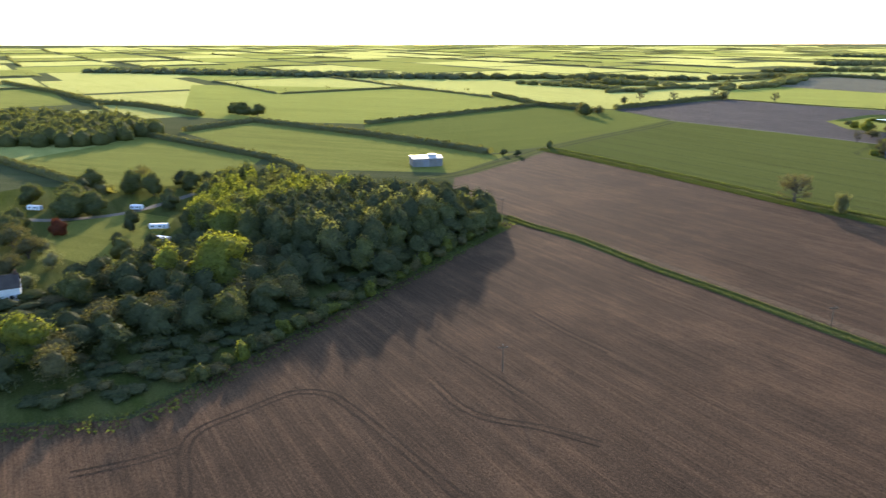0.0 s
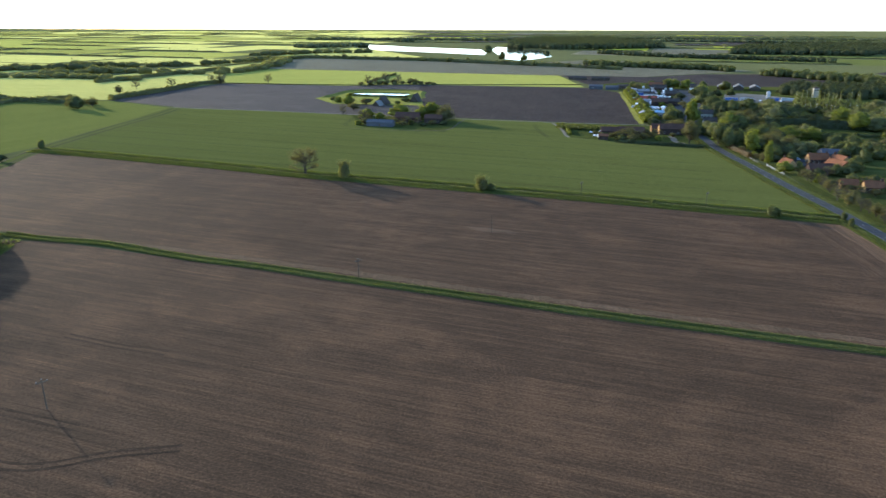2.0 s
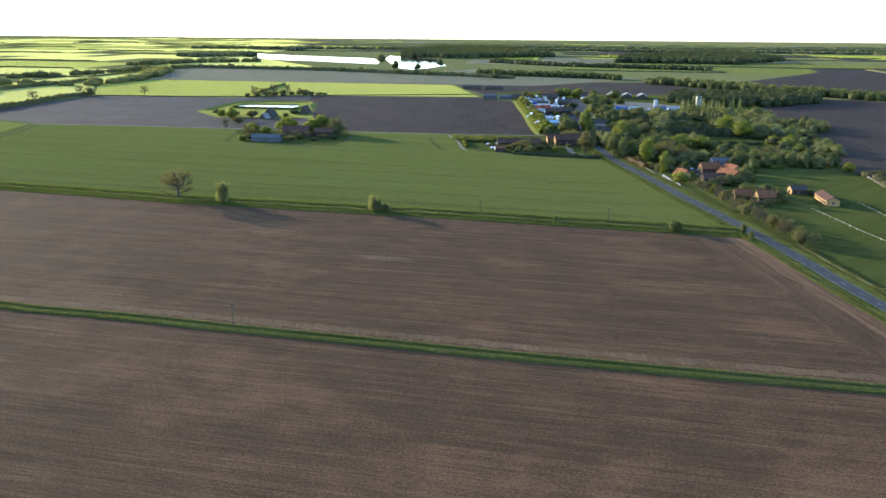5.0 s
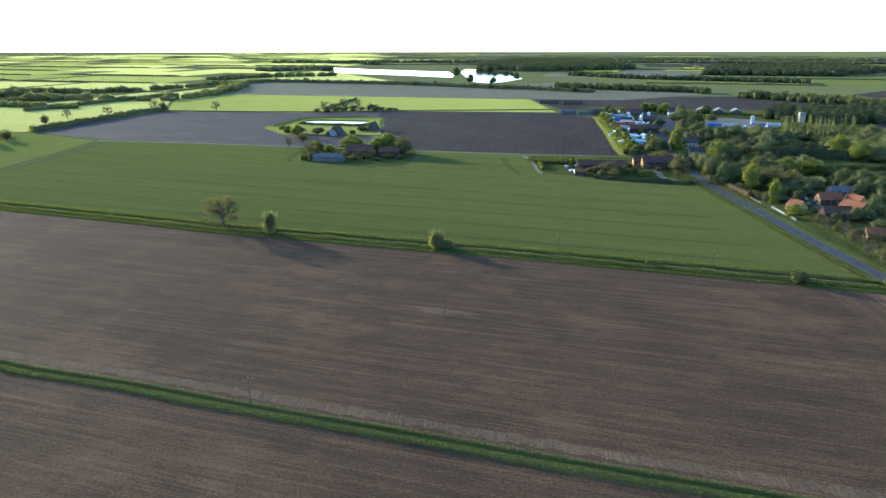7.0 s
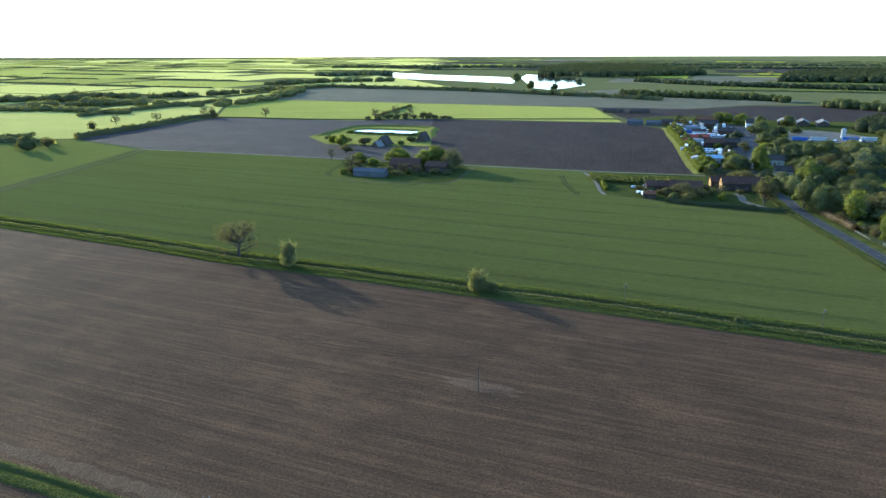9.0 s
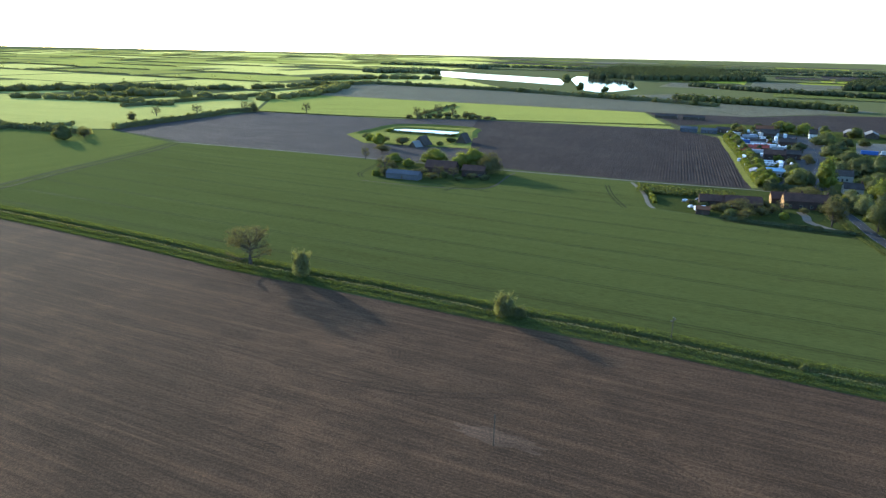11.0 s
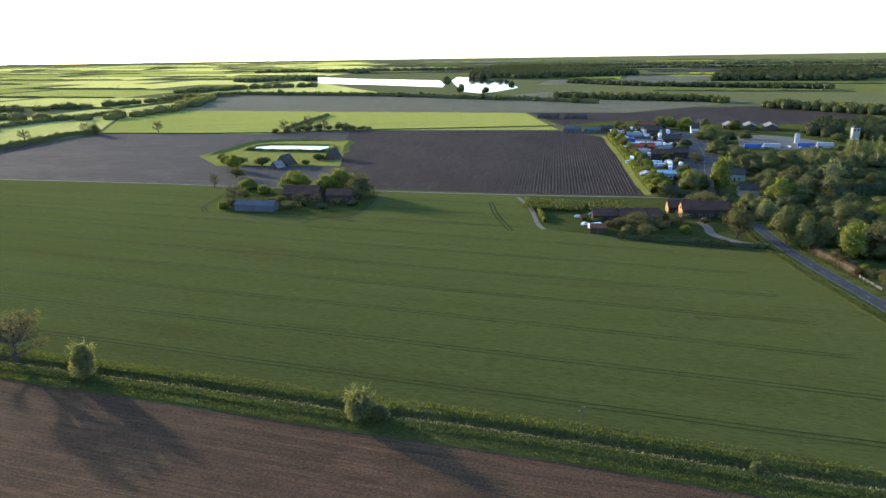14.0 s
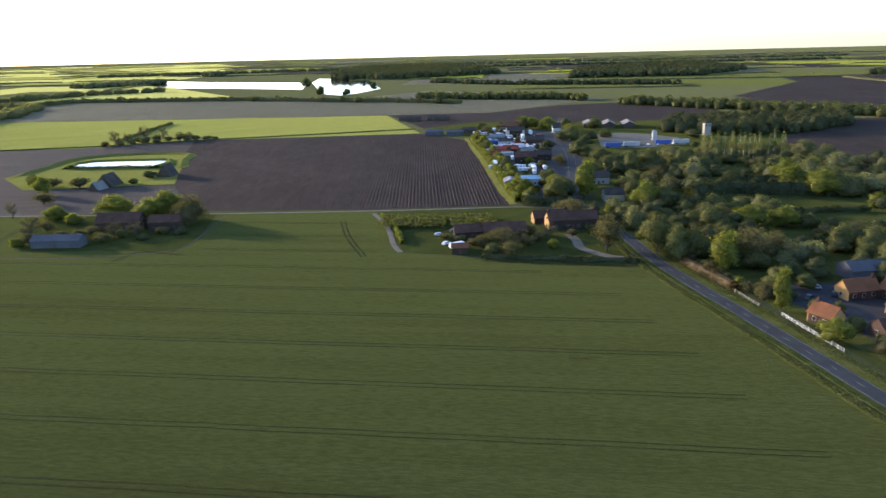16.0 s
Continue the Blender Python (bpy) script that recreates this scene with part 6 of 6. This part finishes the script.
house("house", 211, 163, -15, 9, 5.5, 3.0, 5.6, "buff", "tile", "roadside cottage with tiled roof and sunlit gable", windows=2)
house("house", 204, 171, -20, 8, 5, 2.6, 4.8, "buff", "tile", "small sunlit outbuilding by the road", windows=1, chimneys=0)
# buff on all stable walls paints in the yellow of the low sun
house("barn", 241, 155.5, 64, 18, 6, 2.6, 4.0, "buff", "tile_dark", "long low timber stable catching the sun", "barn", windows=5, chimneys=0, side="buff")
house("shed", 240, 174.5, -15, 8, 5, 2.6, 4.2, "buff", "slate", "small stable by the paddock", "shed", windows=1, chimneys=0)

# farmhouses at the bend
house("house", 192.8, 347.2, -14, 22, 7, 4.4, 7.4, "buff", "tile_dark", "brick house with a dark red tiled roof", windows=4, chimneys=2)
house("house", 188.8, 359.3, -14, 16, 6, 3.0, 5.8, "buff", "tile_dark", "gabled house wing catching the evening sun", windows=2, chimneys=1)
house("barn", 147, 352, -14, 15, 7, 2.8, 5.2, "brick", "tile_dark", "low dark barn behind the garden", "barn", windows=0, gable_windows=0, chimneys=0)
house("barn", 160, 347, -14, 18, 8.5, 3.0, 5.8, "brick", "tile_dark", "long brick barn with a dark roof", "barn", windows=3, chimneys=0)
house("shed", 133.5, 331, -20, 6.5, 5, 2.6, 3.6, "brick", "tile", "small orange brick garden shed", "shed", windows=0, gable_windows=0, chimneys=0)
house("house", 258, 430, -20, 12, 8, 4.0, 6.8, "cream", "slate", "pale bungalow among trees", windows=2)
house("house", 241, 388, -20, 10, 8, 3.6, 6.2, "cream", "slate", "pale walled cottage among trees", windows=2)

# village
house("barn", 222, 444, -22, 11, 9, 3.8, 5.0, "white_metal", "blue_roof", "workshop with a light blue roof", "workshop", windows=2, gable_windows=0, chimneys=0)
house("barn", 210, 446, 68, 10, 7, 3.0, 4.4, "white_metal", "grey_metal", "small grey roofed workshop", "workshop", windows=1, gable_windows=0, chimneys=0)
for k, (x, y, L, W, e, r, wall, roof, lab) in enumerate(((262, 562, 16, 7, 3.0, 4.4, "brick", "red_metal", "long low shed with a red roof"), (279, 600, 12, 8, 3.5, 5, "white_metal", "slate", "pale workshop in the village"), (286, 632, 13, 7, 3.2, 4.6, "grey_metal", "grey_metal", "grey shed in the village"), (300, 590, 14, 9, 4.5, 7, "brick", "slate", "brick house in the village"), (312, 650, 11, 8, 4.5, 7, "brick", "slate", "dark brick house in the village"), (325, 690, 16, 10, 4.5, 7, "brick", "tile", "tiled house in the village"),
        (270, 826, 24, 9, 2.8, 4.4, "wood", "slate", "long dark shed at the village end"), (298, 812, 24, 9, 3, 4.6, "wood", "slate", "long shed at the village end"), (270, 520, 12, 8, 4.2, 6.6, "brick", "slate", "brick house in the village"), (254, 515, 15, 9, 4.5, 7.2, "brick", "tile_dark", "large dark brick house in the village yard"), (314, 655, 16, 10, 5.0, 7.4, "white", "slate", "large white house in the village"), (250, 690, 16, 10, 3.4, 5.0, "blue_metal", "blue_metal", "dark grey sheet metal shed beside the ridged field"), (267, 682, 15, 9, 3.2, 4.6, "blue_metal", "blue_metal", "dark grey sheet metal shed beside the ridged field"), (284, 690, 13, 9, 3.4, 5.0, "wood", "slate", "dark boarded shed in the village"), (354, 652, 7, 7, 4.6, 8.2, "white", "slate", "white gabled house in the village"), (272, 546, 10, 7, 3.2, 5.0, "grey_metal", "old_sheet", "pale roofed shed in the village yard"))):
    house("house" if "house" in lab else "shed", x, y, -22, L, W, e, r, wall, roof, lab, "house" if "house" in lab else "shed", windows=2, gable_windows=1, chimneys=1 if "house" in lab else 0, group="village buildings")
for k in range(3):
    house("warehouse", 404 + k * 15.5, 678 - k * 9.5, 62, 24, 11, 3.2, 5.8, "wood", "old_sheet", "warehouse with a weathered roof", "warehouse", windows=0, gable_windows=0, chimneys=0, group="warehouses")

# farm in the fields
house("barn", -19, 411, -21, 21, 7, 3.2, 4.8, "blue_metal", "blue_metal", "long low blue grey metal shed", "barn", windows=0, gable_windows=0, chimneys=0)
house("barn", 4, 434, -18, 20, 9, 3.8, 7.3, "brick", "tile_dark", "dark brick barn at the farm", "barn", windows=2, chimneys=0)
house("house", 24, 423, -15, 14, 8, 4.2, 6.6, "brick", "tile_dark", "old brick farmhouse with a dark roof", windows=3)
for x, y, turn, L, w, h, roof, lab in ((-11, 558, 62, 12, 11, 7.0, "slate", "steep dark A-shaped farm store"), (-16, 546, 50, 8, 7, 4.6, "old_sheet", "small steep farm store with a pale roof"), (23, 577, 62, 11, 9, 7.5, "slate", "steep dark A-shaped farm store")):
    house("barn", x, y, turn, L, w, 0.6, h, "wood", roof, lab, "barn", windows=0, gable_windows=0, chimneys=0, door=False, group="steep farm stores")

# the white barn behind the wood
barn = thing("field_barn", (-279, 229, 0), 43, "pale sheet metal barn with a shallow white roof", "barn")
part("wall", boxed(-9.5, -7, 0, 9.5, 7, 5.2, bevel=0.05), M["old_sheet"], barn)
bm = bmesh.new()
tri = [(-9.9, -7.4, 5.2), (9.9, -7.4, 5.2), (9.9, 0, 6.0), (-9.9, 0, 6.0), (9.9, 7.4, 5.2), (-9.9, 7.4, 5.2)]
tv = [bm.verts.new(p) for p in tri]
bm.faces.new((tv[0], tv[1], tv[2], tv[3]))
bm.faces.new((tv[3], tv[2], tv[4], tv[5]))
bm.faces.new((tv[1], tv[4], tv[2]))
bm.faces.new((tv[0], tv[3], tv[5]))
bm.faces.new((tv[0], tv[5], tv[4], tv[1]))
part("roof", bm, M["white_metal"], barn, "white sheet metal roof")
part("roof_vent", boxed(1.5, -1.6, 5.6, 6.5, 1.6, 7.0, bevel=0.05), M["white_metal"], barn, "white box on the roof")
part("sliding_door", boxed(-3, -7.08, 0, 1, -6.98, 4.2), M["grey_metal"], barn)

# the house by the camp site
house("house", -266, -42, 60, 16, 8, 4.6, 7.6, "white", "slate", "white house with a dark roof by the wood", windows=4)

# silo and tower
silo = thing("silo", (396, 565, 0), 0, "pale upright storage silo", "silo")
bm = bmesh.new()
tube(bm, (0, 0, 0), (0, 0, 7.6), 2.0, 2.0, 20)
part("drum", bm, M["white_metal"], silo)
bm = bmesh.new()
tube(bm, (0, 0, 7.6), (0, 0, 8.6), 2.1, 0.4, 20)
part("cap", bm, M["grey_metal"], silo)
tower = thing("tower_house", (455, 573, 0), -20, "pale tower house above the trees", "tower")
part("wall", boxed(-2.7, -2.7, 0, 2.7, 2.7, 10), M["cream"], tower)
bm = bmesh.new()
rv = [bm.verts.new(p) for p in ((-3, -3, 10), (3, -3, 10), (3, 3, 10), (-3, 3, 10), (0, 0, 12))]
for f in ((0, 1, 4), (1, 2, 4), (2, 3, 4), (3, 0, 4), (3, 2, 1, 0)):
    bm.faces.new([rv[i] for i in f])
part("roof", bm, M["slate"], tower)
for x0 in (-1.9, 0.7):
    part("window", boxed(x0, -2.76, 7.5, x0 + 1.2, -2.68, 9.0), M["glass"], tower)


# ---- vehicles ----
def car(x, y, turn, paint, label, group="parked cars"):
    base = thing("car", (x, y, 0.04), turn, label, "car", group)
    bm = bmesh.new()
    prof = [(-2.1, 0.35), (2.1, 0.35), (2.15, 0.75), (1.2, 0.92), (0.6, 1.42), (-1.2, 1.45), (-2.0, 0.95)]
    a = [bm.verts.new((px, -0.85, pz)) for px, pz in prof]
    b = [bm.verts.new((px, 0.85, pz)) for px, pz in prof]
    for v in (a, b):
        for i in (4, 5):
            v[i].co.y *= 0.8
    bm.faces.new(a)
    bm.faces.new(b[::-1])
    for i in range(7):
        j = (i + 1) % 7
        bm.faces.new((a[j], a[i], b[i], b[j]))
    bmesh.ops.bevel(bm, geom=bm.edges[:], offset=0.06, segments=2, affect="EDGES")
    part("body", bm, M[paint], base)
    bm = bmesh.new()
    v = [bm.verts.new(p) for p in ((1.13, -0.7, 0.97), (1.13, 0.7, 0.97), (0.66, 0.62, 1.38), (0.66, -0.62, 1.38))]
    bm.faces.new(v)
    part("windscreen", bm, M["glass"], base)
    for s in (-1, 1):
        part("side_window", boxed(-1.3, s * 0.8 - 0.02, 1.0, 0.6, s * 0.8 + 0.02, 1.3), M["glass"], base)
    for wx in (-1.3, 1.3):
        for s in (-0.82, 0.82):
            bm = bmesh.new()
            tube(bm, (wx, s - 0.1, 0.3), (wx, s + 0.1, 0.3), 0.31, 0.31, 14)
            wheel = part("wheel", bm, M["rubber"], base)
            bm = bmesh.new()
            tube(bm, (wx, s + (0.1 if s > 0 else -0.12), 0.3), (wx, s + (0.12 if s > 0 else -0.1), 0.3), 0.18, 0.18, 10)
            part("rim", bm, M["grey_metal"], wheel)
    return base


def caravan(x, y, turn, label, length=6.0, group="caravans"):
    base = thing("caravan", (x, y, 0.01), turn, label, "caravan", group)
    part("body", boxed(-length / 2, -1.1, 0.5, length / 2, 1.1, 2.6, bevel=0.25), M["car_white"], base)
    for wx in (-length * 0.3, length * 0.1):
        for s in (-1.11, 1.11):
            part("window", boxed(wx - 0.6, s - 0.02, 1.4, wx + 0.6, s + 0.02, 2.0), M["glass"], base)
    part("door", boxed(length * 0.27, -1.13, 0.7, length * 0.27 + 0.7, -1.09, 2.3), M["white_metal"], base)
    for s in (-1.0, 1.0):
        bm = bmesh.new()
        tube(bm, (0, s - 0.1, 0.35), (0, s + 0.1, 0.35), 0.33, 0.33, 12)
        part("wheel", bm, M["rubber"], base)
    bm = bmesh.new()
    tube(bm, (length / 2, 0, 0.5), (length / 2 + 1.1, 0, 0.45), 0.06, 0.05, 6)
    part("drawbar", bm, M["grey_metal"], base)
    return base


def trailer(x, y, turn, paint, label):
    base = thing("lorry_trailer", (x, y, 0.04), turn, label, "trailer", "lorry trailers")
    part("box_body", boxed(-6, -1.25, 1.1, 6, 1.25, 3.9, bevel=0.05), M[paint], base)
    part("chassis", boxed(-5.8, -0.5, 0.8, 5.8, 0.5, 1.1), M["rubber"], base)
    for wx in (-4.6, -3.4):
        for s in (-1.0, 1.0):
            bm = bmesh.new()
            tube(bm, (wx, s - 0.2, 0.5), (wx, s + 0.2, 0.5), 0.5, 0.5, 12)
            part("wheel", bm, M["rubber"], base)
    return base


for x, y, turn, n in ((-372, 31, 20, 7.5), (-331.5, 57, 30, 6), (-293, 40, 35, 8), (-275, 28, 10, 7), (-267, 36, 40, 5)):
    caravan(x, y, turn, "white touring caravan on the camp site", n)
car(-273, 33, 30, "car_dark", "dark car beside the caravans")
car(223.5, 244.5, 150, "car_silver", "silver car parked in the courtyard")
car(214.5, 238, 20, "car_dark", "dark car parked in the courtyard")
car(224, 237, 40, "car_dark", "dark car parked beside the barn house")
car(134.5, 358, -20, "car_silver", "pale blue car beside the garden hedge")
car(132.5, 344, 30, "car_white", "white car beside the garden shed")
car(143, 362, 10, "car_dark", "dark car in the farm yard")
caravan(134.5, 337, 10, "white caravan behind the orange shed", 6.5)
rng = random.Random(9)
YARD = [(216, 470), (245, 470), (272, 515), (300, 570), (330, 640), (312, 700), (280, 690), (270, 640), (240, 550)]
TAKEN = ((254, 515, 11), (222, 444, 9), (210, 446, 9), (262, 562, 11), (279, 600, 9), (286, 632, 9), (300, 590, 11), (312, 650, 14), (270, 520, 9), (272, 546, 8), (268, 604, 7), (258, 578, 7), (252, 549, 7), (242, 541, 7), (270, 572, 7), (284, 690, 10), (325, 690, 11))
spots = [p for p in spread_in(YARD, 6.0, 21) if all(math.hypot(p[0] - a, p[1] - b) > r for a, b, r in TAKEN)]
for k, (x, y) in enumerate(spots[:110]):
    r = k % 6
    if r in (0, 3):
        caravan(x, y, rng.choice((-22, 68)), "white caravan parked in the village yard", rng.uniform(5.5, 9), "yard caravans")
    elif k % 12 == 1:
        trailer(x, y, rng.choice((-22, 68)), rng.choice(("white_metal", "car_white", "red_metal", "blue_metal")), "box trailer parked in the village yard")
    else:
        car(x, y, rng.choice((-22, 68)), rng.choice(("car_white", "car_white", "car_silver", "car_dark", "car_white", "car_red")), "car parked in the village yard", "yard cars")
for x, y, paint, label in ((268, 604, "blue_paint", "box trailer with blue sides in the village yard"), (258, 578, "white_metal", "white box trailer in the village yard"), (252, 549, "red_metal", "red box trailer in the village yard"), (242, 541, "red_metal", "red box trailer in the village yard"), (270, 572, "red_metal", "red box trailer in the village yard")):
    trailer(x, y, -22, paint, label)
for k in range(9):
    car(343 + k * 6.5, 552 - k * 1.6 + rng.uniform(-1, 1), 70, rng.choice(("car_white", "car_silver", "car_dark")), "car parked at the depot", "depot cars")
for k in range(4):
    trailer(344 + k * 15 + (12 if k > 1 else 0), 545 - k * 2.5, -24, ("blue_paint", "white_metal", "blue_paint", "white_metal")[k], "box trailer parked at the depot")


# ---- poles and fences ----
def power_pole(x, y, h, turn, arms=True):
    base = thing("power_pole", (x, y, 0), turn, "wooden power pole with a crossarm and white insulators" if arms else "plain wooden pole in the field", "pole", "power poles")
    bm = bmesh.new()
    tube(bm, (0, 0, -0.5), (0, 0, h), 0.14, 0.1, 8)
    part("pole", bm, M["pole"], base)
    if arms:
        part("crossarm", boxed(-1.2, -0.09, h - 0.75, 1.2, 0.09, h - 0.55), M["pole"], base)
        for px, pz in ((-1.05, h - 0.55), (1.05, h - 0.55), (0, h)):
            bm = bmesh.new()
            tube(bm, (px, 0, pz), (px, 0, pz + 0.15), 0.05, 0.09, 8)
            tube(bm, (px, 0, pz + 0.15), (px, 0, pz + 0.28), 0.1, 0.04, 8)
            part("insulator", bm, M["insulator"], base)
    return base


for x, y, h in ((-107, -1.5, 7.2), (-39.5, 70.5, 7.0), (67, 172, 6.8), (116.5, 145.5, 6.8), (-179, 139.5, 8.0)):
    power_pole(x, y, h, 38)
power_pole(13, 117, 7.2, 38, False)
power_pole(197.5, 292, 8, 10, False)
power_pole(590, 610, 10, 10, False)


def rail_fence(name, points, gap, height, rails, mat, label, thick=0.07):
    ox, oy = points[0]
    base = thing(name, (ox, oy, 0), 0, label, "fence")
    posts = [(x - ox, y - oy) for x, y, _, _ in along(points, gap)]
    for px, py in posts:
        part("post", boxed(px - thick, py - thick, -0.1, px + thick, py + thick, height), M[mat], base)
    for (x0, y0), (x1, y1) in zip(posts, posts[1:]):
        for r in range(rails):
            z = height * (r + 0.75) / (rails + 0.1)
            bm = bmesh.new()
            d = Vector((x1 - x0, y1 - y0, 0))
            n = Vector((-d.y, d.x, 0)).normalized() * thick * 0.5
            vs = []
            for p in ((x0, y0), (x1, y1)):
                for s, dz in ((-1, -0.035), (1, -0.035), (1, 0.035), (-1, 0.035)):
                    vs.append(bm.verts.new((p[0] + n.x * s, p[1] + n.y * s, z + dz)))
            for f in ((0, 1, 2, 3), (7, 6, 5, 4), (0, 4, 5, 1), (1, 5, 6, 2), (2, 6, 7, 3), (3, 7, 4, 0)):
                bm.faces.new([vs[i] for i in f])
            part("rail", bm, M[mat], base)
    return base


rail_fence("white_fence", [(196, 230.5), (193.5, 218), (190.8, 204.5)], 2.4, 1.25, 3, "white", "white painted post and rail fence by the road", 0.045)
rail_fence("paddock_fence", [(313, 205), (284, 150), (257, 90), (242, 59), (225, 20)], 4.0, 1.4, 2, "rail", "pale post and rail fence behind the paddocks", 0.09)
rail_fence("paddock_fence", [(222, 144), (213, 105), (206, 59)], 5.0, 1.2, 1, "rail", "thin pale fence across the paddock", 0.06)
rail_fence("paddock_fence", [(254, 149), (239, 109)], 5.0, 1.2, 1, "rail", "thin pale fence across the paddock", 0.05)
rail_fence("garden_fence", [(198, 252), (196, 242), (195.3, 237)], 2.6, 1.1, 2, "rail", "low weathered fence at the roadside", 0.08)
